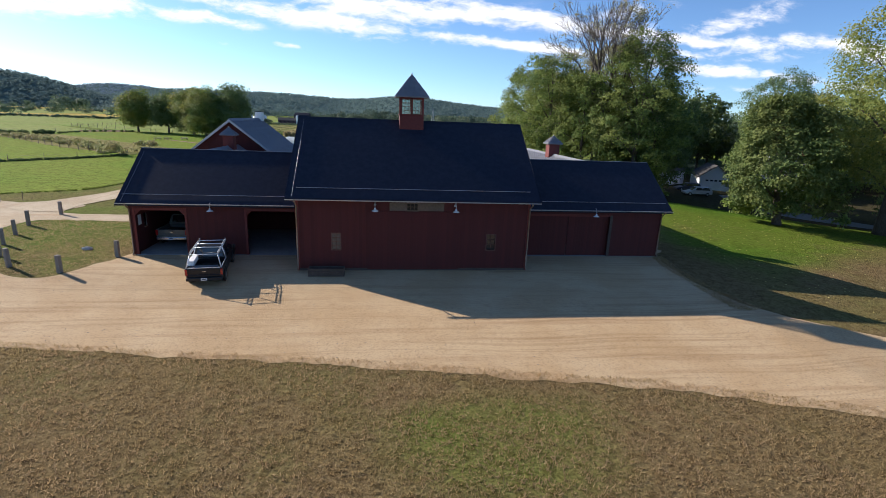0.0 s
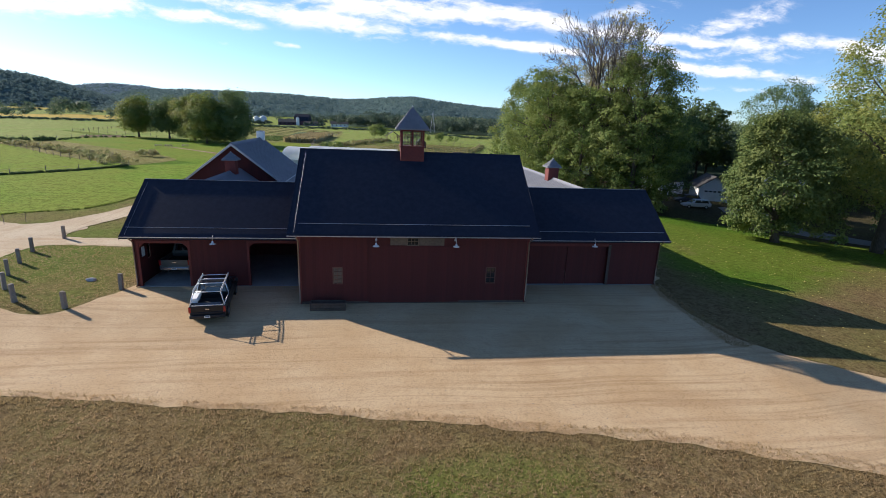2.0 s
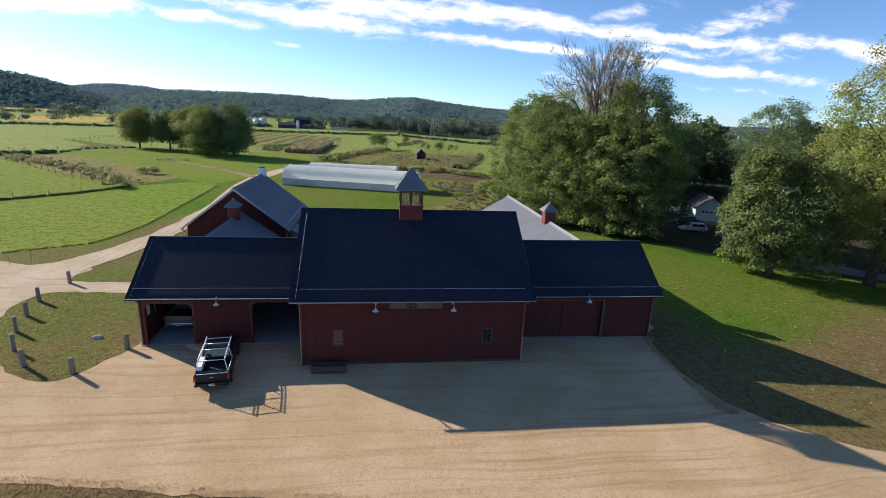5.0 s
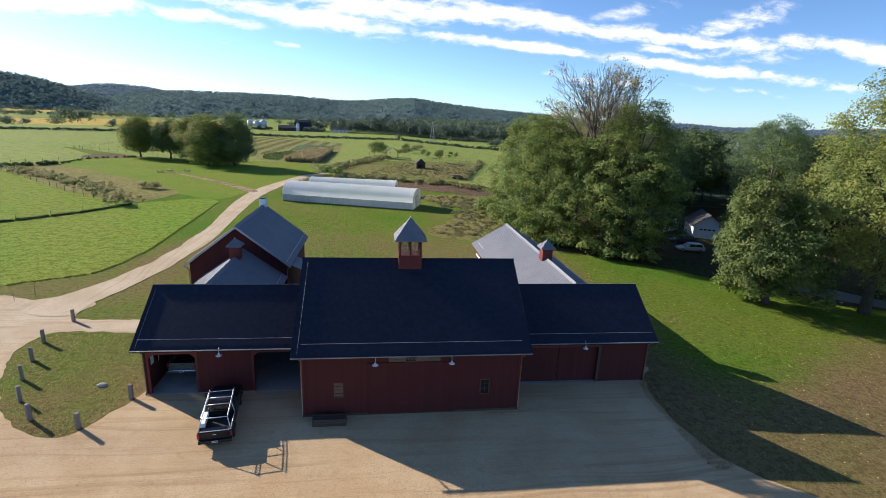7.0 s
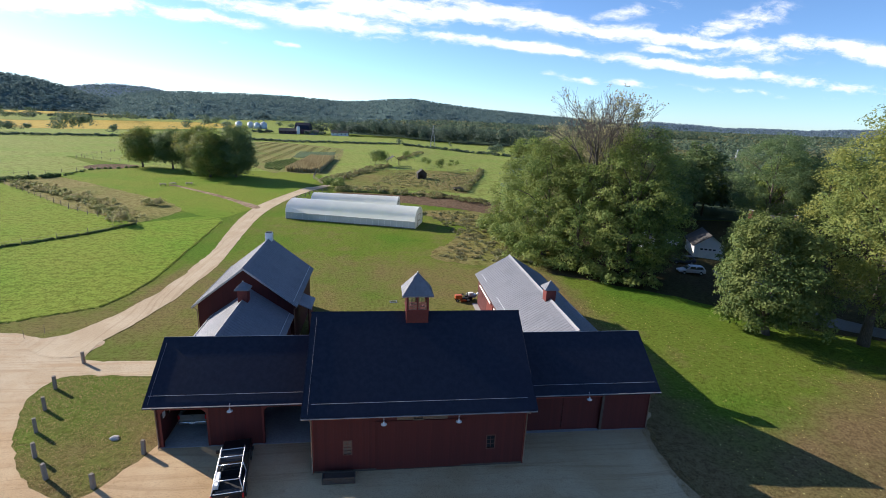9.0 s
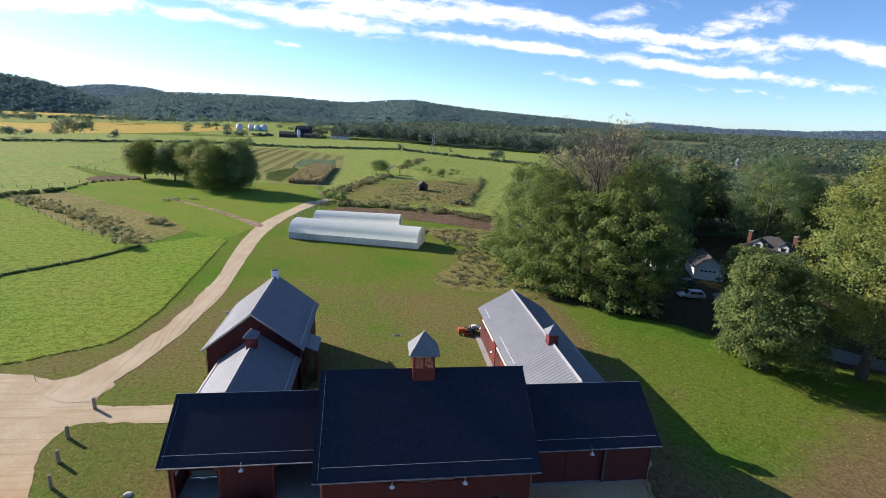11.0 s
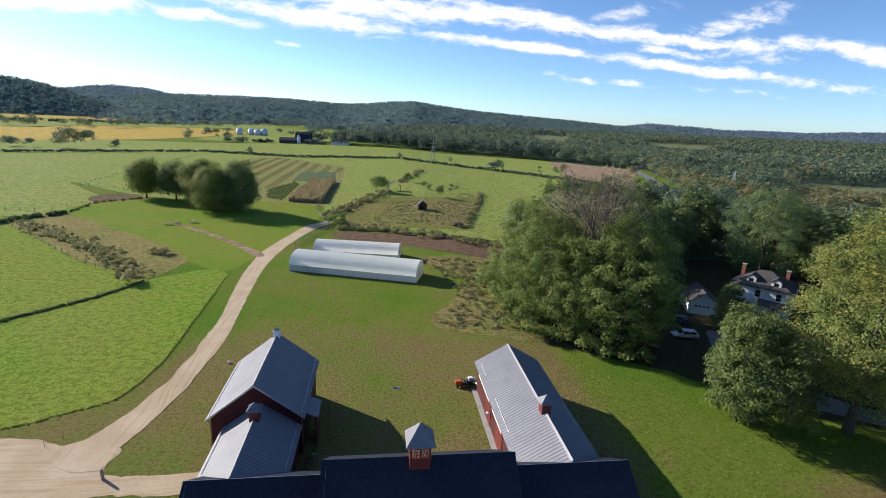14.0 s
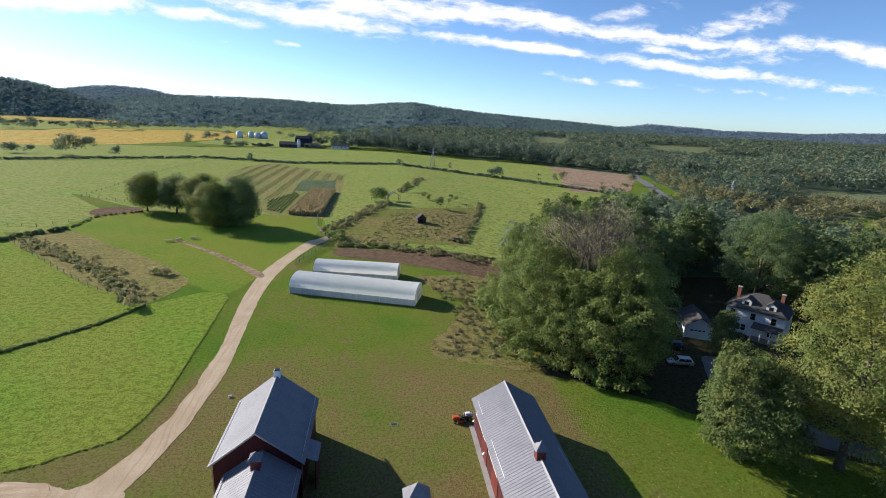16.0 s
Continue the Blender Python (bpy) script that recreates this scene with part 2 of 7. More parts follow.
def dirt(name, c1, c2, c3, bump=0.6, track=(0.10, 1.6, 1), pale=None):
    """Packed gravel: pebbles, wheel tracks along the way, pale and brown patches."""
    m, nt = start(name)
    co = node(nt, "TexCoord").outputs["Object"]
    n1 = node(nt, "TexNoise", Vector=co, Scale=14.0, Detail=6.0, Roughness=0.75).outputs[0]
    n2 = node(nt, "TexNoise", Vector=co, Scale=0.25, Detail=4.0).outputs[0]
    tr = node(nt, "VectorMath", {"operation": "MULTIPLY"}, i0=co, i1=track).outputs[0]
    n3 = node(nt, "TexNoise", Vector=tr, Scale=1.0, Detail=5.0, Roughness=0.6).outputs[0]
    n4 = node(nt, "TexNoise", Vector=co, Scale=1.7, Detail=5.0, Roughness=0.7).outputs[0]
    speck = node(nt, "TexVoronoi", Vector=co, Scale=9.0)
    pick = node(nt, "SeparateColor", Color=speck.outputs["Color"]).outputs[0]
    dot = maths(nt, "MULTIPLY", maths(nt, "LESS_THAN", speck.outputs["Distance"], 0.34), maths(nt, "GREATER_THAN", pick, 0.80))
    c = mixc(nt, ramp(nt, n2, 0.35, 0.65), rgb(c1), rgb(c2))
    if pale:
        north = ramp(nt, maths(nt, "MULTIPLY_ADD", n2, 8.0, node(nt, "SeparateXYZ", i0=co).outputs[1]), 4.0, 19.0)
        c = mixc(nt, north, c, mixc(nt, ramp(nt, n2, 0.35, 0.65), rgb(pale[0]), rgb(pale[1])))
    c = mixc(nt, maths(nt, "MULTIPLY", ramp(nt, n3, 0.5, 0.68), 0.55), c, rgb(c3))
    c = mixc(nt, maths(nt, "MULTIPLY", ramp(nt, n4, 0.52, 0.72), 0.45), c, rgb(c3))
    c = mixc(nt, maths(nt, "MULTIPLY", ramp(nt, n1, 0.46, 0.68), 0.65), c, mixc(nt, 1.0, c, (0.5, 0.48, 0.46, 1), "MULTIPLY"))
    c = mixc(nt, maths(nt, "MULTIPLY", dot, 0.3), c, mixc(nt, 1.0, c, (0.35, 0.33, 0.32, 1), "MULTIPLY"))
    rut_at = node(nt, "VectorMath", {"operation": "MULTIPLY"}, i0=node(nt, "VectorMath", {"operation": "MULTIPLY_ADD"}, i0=node(nt, "TexNoise", Vector=co, Scale=0.06, Detail=1.0).outputs["Color"], i1=(5, 5, 0), i2=co).outputs[0], i1=tuple(v * 0.5 if v < 1 else v * 1.9 for v in track)).outputs[0]
    rut = ramp(nt, node(nt, "TexNoise", Vector=rut_at, Scale=1.0, Detail=2.0, Roughness=0.5).outputs[0], 0.56, 0.66)
    c = mixc(nt, maths(nt, "MULTIPLY", rut, 0.38), c, mixc(nt, 1.0, c, (0.66, 0.60, 0.54, 1), "MULTIPLY"))
    h = maths(nt, "ADD", maths(nt, "MULTIPLY_ADD", n3, 0.6, n1), maths(nt, "MULTIPLY_ADD", n4, 0.8, maths(nt, "MULTIPLY", dot, 0.3)))
    finish(nt, c, 0.95, 0, h, bump, 0.05, spec=0.15)
    return m


def glassy(name, tint=(0.9, 0.95, 0.95), rough=0.05, alpha=0.35):
    m, nt = start(name)
    t = node(nt, "BsdfTransparent", Color=rgb(tint))
    g = node(nt, "BsdfGlossy", Color=(0.9, 0.9, 0.9, 1), Roughness=rough)
    f = node(nt, "Fresnel", IOR=1.5)
    mix = node(nt, "MixShader", i0=f.outputs[0], i1=t.outputs[0], i2=g.outputs[0])
    node(nt, "OutputMaterial", Surface=mix.outputs[0])
    return m


RED = boards("red_boards", (0.060, 0.0100, 0.0092), (0.090, 0.0145, 0.0125))
RED_TRIM = surf("red_trim", (0.12, 0.018, 0.015), (0.17, 0.03, 0.024), 12, 0.6)
# dark roof: blue of the reflected sky is mixed into its base colour
ROOF_DARK_SKY = surf("dark_membrane_roof_sky_tint", (0.014, 0.018, 0.031), (0.021, 0.026, 0.042), 3.0, 0.6, 0, 0.2, 0.01, 0.25, (0.019, 0.018, 0.033), spec=0.15)
ROOF_METAL = surf("ribbed_steel", (0.190, 0.195, 0.214), (0.232, 0.237, 0.258), 4.0, 0.58, 0.35, 0.08, 0.004, 0.5, (0.15, 0.156, 0.175), spec=0.05)
METAL_DULL = surf("dull_steel", (0.30, 0.31, 0.33), (0.42, 0.43, 0.45), 20, 0.4, 0.8, 0.1)
GALV = surf("zinc_edge", (0.40, 0.40, 0.42), (0.55, 0.55, 0.57), 10, 0.45, 0.6, 0.1)
COPPER = surf("weathered_copper", (0.25, 0.17, 0.12), (0.34, 0.24, 0.17), 10, 0.5, 0.6, 0.1)
WHITE = surf("white_paint", (0.72, 0.72, 0.70), (0.80, 0.80, 0.78), 8, 0.6, 0, 0.1, 0.005, 0.6, (0.6, 0.6, 0.57))
WHITE_BOARD = boards("white_boards", (0.66, 0.66, 0.66), (0.76, 0.76, 0.75), 0.15, (0, 0, 0))
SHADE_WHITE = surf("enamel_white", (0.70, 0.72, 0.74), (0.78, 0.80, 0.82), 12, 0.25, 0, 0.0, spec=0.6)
BLACK = surf("black_iron", (0.018, 0.018, 0.019), (0.03, 0.03, 0.03), 20, 0.5, 0.3, 0.1)
CONCRETE = surf("concrete", (0.30, 0.29, 0.27), (0.38, 0.37, 0.35), 6, 0.9, 0, 0.3, 0.01, 0.5)
FRAME = surf("faded_red_brown_frame", (0.10, 0.045, 0.035), (0.15, 0.075, 0.055), 12, 0.7, 0, 0.2)
GRANITE = surf("granite_post", (0.17, 0.145, 0.12), (0.30, 0.265, 0.225), 30, 0.85, 0, 0.6, 0.02, 1.5, (0.12, 0.10, 0.085), rand=0.3)
STONE = surf("pale_rock", (0.38, 0.37, 0.35), (0.55, 0.53, 0.50), 9, 0.9, 0, 0.7, 0.05, 1.0)
WOOD = surf("weathered_wood", (0.17, 0.13, 0.10), (0.28, 0.23, 0.18), 12, 0.85, 0, 0.4, 0.01, 0.8, rand=0.3, stretch=(1, 1, 0.2))
WOOD_DARK = surf("dark_wood", (0.05, 0.038, 0.03), (0.10, 0.075, 0.06), 12, 0.8, 0, 0.4, 0.01, 0.8, rand=0.3)
BARK = surf("bark", (0.075, 0.06, 0.048), (0.15, 0.125, 0.10), 6, 0.95, 0, 0.8, 0.05, 0.8, stretch=(2, 2, 0.4))
BARK_PALE = surf("pale_bark", (0.085, 0.072, 0.065), (0.15, 0.13, 0.115), 6, 0.95, 0, 0.6, 0.04, 0.8)
TAN = surf("tan_board", (0.115, 0.085, 0.060), (0.165, 0.125, 0.088), 8, 0.7, 0, 0.2)
PANE = surf("window_glass", (0.012, 0.014, 0.017), (0.022, 0.025, 0.028), 2, 0.12, 0, 0.0, spec=0.5)
BLIND = surf("pane_with_blind", (0.10, 0.082, 0.07), (0.14, 0.115, 0.098), 3, 0.25, 0, 0.0, spec=0.5)
CLEAR = glassy("clear_glass")
SHINGLE = surf("grey_shingles", (0.045, 0.043, 0.042), (0.09, 0.085, 0.082), 14, 0.9, 0, 0.5, 0.02, 0.6)
BRICK = surf("chimney_brick", (0.22, 0.085, 0.06), (0.32, 0.14, 0.10), 14, 0.9, 0, 0.5, 0.02, 1.0)
FILM = leafy("greenhouse_film", (0.88, 0.89, 0.90), (0.92, 0.92, 0.92), (0.82, 0.83, 0.84), 0.5, 0.5, 0.3, 0.5)
FILM_LOW = leafy("greenhouse_side_film", (0.52, 0.55, 0.57), (0.58, 0.61, 0.63), (0.44, 0.48, 0.48), 0.6, 0.4, 0.3, 0.5)
CAR_BLACK = surf("black_car_paint", (0.010, 0.011, 0.014), (0.014, 0.015, 0.018), 3, 0.3, 0, 0.0, spec=0.35)
CAR_OLIVE = surf("green_grey_car_paint", (0.10, 0.11, 0.10), (0.13, 0.14, 0.13), 3, 0.3, 0, 0.0, spec=0.6)
CAR_SILVER = surf("silver_car_paint", (0.42, 0.44, 0.47), (0.47, 0.49, 0.52), 3, 0.3, 0.4, 0.0, spec=0.6)
CAR_NAVY = surf("navy_car_paint", (0.025, 0.035, 0.06), (0.035, 0.045, 0.075), 3, 0.3, 0.2, 0.0, spec=0.6)
CAR_GLASS = surf("car_glass", (0.012, 0.014, 0.016), (0.02, 0.022, 0.024), 2, 0.05, 0, 0.0, spec=0.9)
RUBBER = surf("rubber", (0.018, 0.018, 0.018), (0.03, 0.03, 0.03), 30, 0.9, 0, 0.3)
CHROME = surf("bright_metal", (0.6, 0.61, 0.63), (0.68, 0.69, 0.7), 10, 0.25, 0.9, 0.0)
RACK = surf("aluminium_rack", (0.62, 0.63, 0.65), (0.72, 0.73, 0.75), 10, 0.35, 0.5, 0.0)
TAIL_RED = surf("red_lens", (0.35, 0.012, 0.012), (0.42, 0.02, 0.02), 10, 0.2, 0, 0.0, spec=0.7)
ORANGE = surf("orange_paint", (0.48, 0.09, 0.02), (0.55, 0.12, 0.03), 10, 0.4, 0, 0.0)
LAWN = turf("lawn", (0.238, 0.172, 0.084), (0.158, 0.214, 0.033), (0.112, 0.208, 0.024), lawn_masks, 9.0, 1.0, 0.11, 1.5)
FIELD = turf("pasture", (0.265, 0.295, 0.056), (0.225, 0.322, 0.046), (0.190, 0.318, 0.038), plain_mask(0.65), 3.4, 1.0, 0.22, 1.2)
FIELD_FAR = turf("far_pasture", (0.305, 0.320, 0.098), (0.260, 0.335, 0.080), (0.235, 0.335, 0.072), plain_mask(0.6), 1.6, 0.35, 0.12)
MOWN = turf("mown_grass", (0.240, 0.255, 0.048), (0.190, 0.275, 0.036), (0.160, 0.268, 0.030), plain_mask(0.7), 7.0, 0.6, 0.06, 1.2)
ROUGH = turf("rough_grass", (0.33, 0.26, 0.115), (0.225, 0.235, 0.07), (0.19, 0.225, 0.06), plain_mask(0.55), 2.6, 0.8, 0.2)
GARDEN = turf("garden_grass", (0.28, 0.21, 0.105), (0.20, 0.22, 0.055), (0.17, 0.21, 0.048), plain_mask(0.5), 2.2, 1.0, 0.22, 1.5)
# valley grass dulled in its colour to stand for haze over it
FIELD_HAZE = turf("valley_meadow_haze", (0.205, 0.225, 0.115), (0.180, 0.220, 0.110), (0.165, 0.215, 0.10), plain_mask(0.5), 0.5, 0.4, 0.2)
YELLOW = turf("ripe_field", (0.56, 0.40, 0.09), (0.48, 0.37, 0.09), (0.44, 0.38, 0.10), plain_mask(0.3), 0.5, 0.5, 0.3)
SOIL = turf("tilled_soil", (0.165, 0.112, 0.072), (0.20, 0.145, 0.095), (0.145, 0.10, 0.066), plain_mask(0.4), 2.0, 0.8, 0.12)
SOIL_PALE = turf("pale_soil", (0.36, 0.26, 0.18), (0.33, 0.25, 0.17), (0.31, 0.25, 0.16), plain_mask(0.4), 0.8, 0.6, 0.1)
GRAVEL = dirt("gravel", (0.500, 0.345, 0.190), (0.555, 0.405, 0.240), (0.405, 0.262, 0.138), pale=((0.475, 0.368, 0.240), (0.53, 0.428, 0.292)))
GRAVEL_PALE = dirt("pale_gravel", (0.475, 0.368, 0.240), (0.53, 0.428, 0.292), (0.43, 0.312, 0.192), track=(1.5, 0.08, 1))
ASPHALT = surf("asphalt", (0.12, 0.12, 0.12), (0.17, 0.17, 0.165), 5, 0.9, 0, 0.3, 0.01, 0.2)
LEAF = leafy("leaf_green", (0.098, 0.156, 0.040), (0.245, 0.310, 0.085), (0.310, 0.330, 0.09), 0.45, 0.42)
LEAF_DARK = leafy("leaf_dark", (0.085, 0.135, 0.048), (0.180, 0.240, 0.090), (0.19, 0.225, 0.078), 0.5, 0.45)
LEAF_BLUE = leafy("leaf_blue_green", (0.100, 0.165, 0.065), (0.205, 0.275, 0.120), (0.19, 0.25, 0.10), 0.4, 0.5)
LEAF_YELLOW = leafy("leaf_turning", (0.150, 0.205, 0.055), (0.285, 0.330, 0.095), (0.37, 0.35, 0.09), 0.6, 0.45)
LEAF_TAN = leafy("leaf_tan", (0.30, 0.28, 0.145), (0.46, 0.42, 0.24), (0.231, 0.275, 0.099), 0.3, 0.5)
LEAF_AUTUMN = leafy("leaf_maple_turning", (0.109, 0.172, 0.041), (0.224, 0.270, 0.075), (0.330, 0.290, 0.069), 0.55, 0.42)
LEAF_MAPLE = leafy("leaf_lawn_maple", (0.066, 0.112, 0.032), (0.165, 0.212, 0.064), (0.20, 0.22, 0.06), 0.5, 0.35)
# far trees and hedges: extra blue in the leaf colour stands for haze
LEAF_FAR_HAZE = leafy("leaf_far_haze", (0.070, 0.116, 0.074), (0.180, 0.236, 0.138), (0.21, 0.245, 0.130), 0.5, 0.35)
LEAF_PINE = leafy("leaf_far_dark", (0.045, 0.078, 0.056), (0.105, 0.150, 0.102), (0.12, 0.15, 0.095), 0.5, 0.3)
LEAF_OLIVE = leafy("leaf_far_olive", (0.150, 0.165, 0.075), (0.270, 0.265, 0.125), (0.30, 0.25, 0.13), 0.5, 0.4)
# hill leaves: the blue of distance haze is put into the colour
LEAF_HILL_HAZE = leafy("leaf_hill_haze", (0.080, 0.135, 0.142), (0.175, 0.240, 0.225), (0.20, 0.24, 0.205), 0.5, 0.4, spec=0.0)
FALLEN = leafy("fallen_leaf", (0.50, 0.40, 0.10), (0.62, 0.55, 0.22), None)
CORN = leafy("dry_corn", (0.37, 0.295, 0.15), (0.48, 0.40, 0.22), None)
WEED = leafy("weeds", (0.21, 0.235, 0.085), (0.34, 0.335, 0.150), (0.38, 0.31, 0.16), 0.6, 0.5)
TUFT = leafy("grass_blades", (0.33, 0.225, 0.115), (0.46, 0.33, 0.18), (0.33, 0.26, 0.10), 0.4, 0.5)
GRASS_LEAF = leafy("pasture_grass_blades", (0.190, 0.255, 0.042), (0.275, 0.330, 0.062), (0.28, 0.29, 0.07), 0.5, 0.4)
CROP = leafy("row_crop", (0.17, 0.235, 0.135), (0.27, 0.33, 0.21), None, 0, 0.5)
PLOT = turf("weedy_plot", (0.30, 0.25, 0.11), (0.24, 0.275, 0.085), (0.21, 0.265, 0.075), plain_mask(0.5), 2.4, 0.6, 0.15, 1.5)
# leaf litter made darker, with the shade of the trees in its colour
LITTER_SHADE = turf("leaf_litter_shade", (0.085, 0.066, 0.042), (0.075, 0.075, 0.035), (0.07, 0.08, 0.03), plain_mask(0.35), 6.0, 0.8, 0.06, 1.0)
# far ridge leaves and hill canopy: base colours tinted blue for haze
RIDGE_HAZE = leafy("leaf_ridge_haze", (0.150, 0.205, 0.265), (0.215, 0.275, 0.335), None, 0, 0.4, spec=0.0)
HILL_FLOOR_HAZE = surf("hill_canopy_haze", (0.085, 0.135, 0.125), (0.135, 0.185, 0.165), 0.12, 0.95, 0, 0.0, spec=0.0)
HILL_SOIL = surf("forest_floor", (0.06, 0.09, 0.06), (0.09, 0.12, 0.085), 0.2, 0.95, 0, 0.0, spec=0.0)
# ---------------------------------------------------------------- mesh tools
rng = np.random.default_rng(7)
GX = ([-5000, 24, 38, 55, 80, 120, 300, 700, 5000], [0, 0, -0.8, -1.8, -3, -3.8, -5, -9, -9])
GY = ([-5000, -5, -3, -1, 0, 1, 2, 330, 450, 675, 900, 1300, 1700, 5000], [-0.35, -0.35, -0.28, -0.12, -0.05, -0.02, 0, 0, -2, -5, -8, -1, 5, 5])


def gz(x, y):
    """The height of the ground."""
    return float(np.interp(x, *GX) + np.interp(y, *GY))


class Geo:
    """Collects the vertices and faces of one part."""

    def __init__(self):
        self.v, self.f = [], []

    def add(self, verts, faces):
        n = len(self.v)
        self.v += [tuple(p) for p in verts]
        self.f += [tuple(n + i for i in f) for f in faces]
        return self

    def box(self, x0, y0, z0, x1, y1, z1):
        return self.add([(x0, y0, z0), (x1, y0, z0), (x1, y1, z0), (x0, y1, z0), (x0, y0, z1), (x1, y0, z1), (x1, y1, z1), (x0, y1, z1)],
                        [(3, 2, 1, 0), (4, 5, 6, 7), (0, 1, 5, 4), (1, 2, 6, 5), (2, 3, 7, 6), (3, 0, 4, 7)])

    def prism(self, ring, shift):
        """A ring of points and its copy moved by shift."""
        n = len(ring)
        far = [tuple(a + b for a, b in zip(p, shift)) for p in ring]
        return self.add(list(ring) + far, [tuple(range(n - 1, -1, -1)), tuple(range(n, 2 * n))] + [(i, (i + 1) % n, n + (i + 1) % n, n + i) for i in range(n)])

    def tube(self, pts, radii, n=8, cap=True):
        pts = [Vector(p) for p in pts]
        vs, fs = [], []
        side = None
        for i, p in enumerate(pts):
            d = (pts[min(i + 1, len(pts) - 1)] - pts[max(i - 1, 0)]).normalized()
            if side is None:
                side = d.orthogonal().normalized()
            side = (side - d * side.dot(d)).normalized()
            up = d.cross(side)
            r = radii[i] if hasattr(radii, "__len__") else radii
            vs += [p + (side * math.cos(a) + up * math.sin(a)) * r for a in [2 * math.pi * k / n for k in range(n)]]
        for i in range(len(pts) - 1):
            fs += [(i * n + k, i * n + (k + 1) % n, (i + 1) * n + (k + 1) % n, (i + 1) * n + k) for k in range(n)]
        if cap:
            fs += [tuple(range(n - 1, -1, -1)), tuple(range((len(pts) - 1) * n, len(pts) * n))]
        return self.add(vs, fs)

    def turned(self, profile, n=16, at=(0, 0, 0)):
        """A body of revolution about the upright axis: rows of radius and height."""
        vs = [(at[0] + r * math.cos(2 * math.pi * k / n), at[1] + r * math.sin(2 * math.pi * k / n), at[2] + z) for r, z in profile for k in range(n)]
        fs = [(i * n + k, i * n + (k + 1) % n, (i + 1) * n + (k + 1) % n, (i + 1) * n + k) for i in range(len(profile) - 1) for k in range(n)]
        return self.add(vs, fs + [tuple(range(n - 1, -1, -1)), tuple(range((len(profile) - 1) * n, len(profile) * n))])


def part(name, geo, material, parent=None, label="", at=None, bevel=0.0, smooth=False):
    me = bpy.data.meshes.new(name)
    if isinstance(geo, Geo):
        me.from_pydata(geo.v, [], geo.f)
    else:
        me.from_pydata(geo[0], [], geo[1])
    me.update()
    if isinstance(geo, Geo) and not bevel:
        bm = bmesh.new()
        bm.from_mesh(me)
        bmesh.ops.recalc_face_normals(bm, faces=bm.faces)
        bm.to_mesh(me)
        bm.free()
    if bevel:
        bm = bmesh.new()
        bm.from_mesh(me)
        bmesh.ops.recalc_face_normals(bm, faces=bm.faces)
        bmesh.ops.bevel(bm, geom=[e for e in bm.edges if len(e.link_faces) == 2 and e.calc_face_angle(0) > 0.5], offset=bevel, segments=2, affect="EDGES", profile=0.5)
        bm.to_mesh(me)
        bm.free()
    if smooth:
        me.polygons.foreach_set("use_smooth", [True] * len(me.polygons))
    me.materials.append(material)
    ob = new(name, me)
    if parent is not None:
        ob.parent = parent
    if at is not None:
        ob.matrix_basis = at if isinstance(at, Matrix) else Matrix.Translation(at)
    return tagged(ob, label)


def thing(name, at, label, category, group="", kind=""):
    ob = new(name)
    ob.matrix_basis = at if isinstance(at, Matrix) else Matrix.Translation(at)
    return tagged(ob, label, category, group, kind)


def wall_x(x0, x1, y0, y1, z0, z1, holes):
    """A wall along x with oblong holes (x0, z0, x1, z1) through it."""
    xs = sorted({x0, x1, *[h[0] for h in holes], *[h[2] for h in holes]})
    zs = sorted({min(z0, *[h[1] for h in holes]) if holes else z0, z0, z1, *[h[1] for h in holes], *[h[3] for h in holes]})
    zs = [z for z in zs if z >= z0]
    cell = {(i, k) for i in range(len(xs) - 1) for k in range(len(zs) - 1) if not any(h[0] <= xs[i] and xs[i + 1] <= h[2] and h[1] <= zs[k] and zs[k + 1] <= h[3] for h in holes)}
    g, at = Geo(), {}

    def corner(i, k, y):
        if (i, k, y) not in at:
            at[i, k, y] = len(g.v)
            g.v.append((xs[i], y, zs[k]))
        return at[i, k, y]
    for i, k in sorted(cell):
        a, b, c, d = (i, k), (i + 1, k), (i + 1, k + 1), (i, k + 1)
        g.f.append(tuple(corner(*p, y0) for p in (a, b, c, d)))
        g.f.append(tuple(corner(*p, y1) for p in (d, c, b, a)))
        for p, q, beside in ((a, b, (i, k - 1)), (b, c, (i + 1, k)), (c, d, (i, k + 1)), (d, a, (i - 1, k))):
            if beside not in cell:
                g.f.append((corner(*q, y0), corner(*p, y0), corner(*p, y1), corner(*q, y1)))
    return g


def gable(x0, x1, y0, y1, z0, ze, zr, thick, along="y"):
    """A gable wall as a prism: its plane spans y (or x), with the ridge in the middle."""
    if along == "y":
        m = (y0 + y1) / 2
        return Geo().prism([(x0, y0, z0), (x0, y1, z0), (x0, y1, ze), (x0, m, zr), (x0, y0, ze)], (thick, 0, 0))
    m = (x0 + x1) / 2
    return Geo().prism([(x0, y0, z0), (x1, y0, z0), (x1, y0, ze), (m, y0, zr), (x0, y0, ze)], (0, thick, 0))


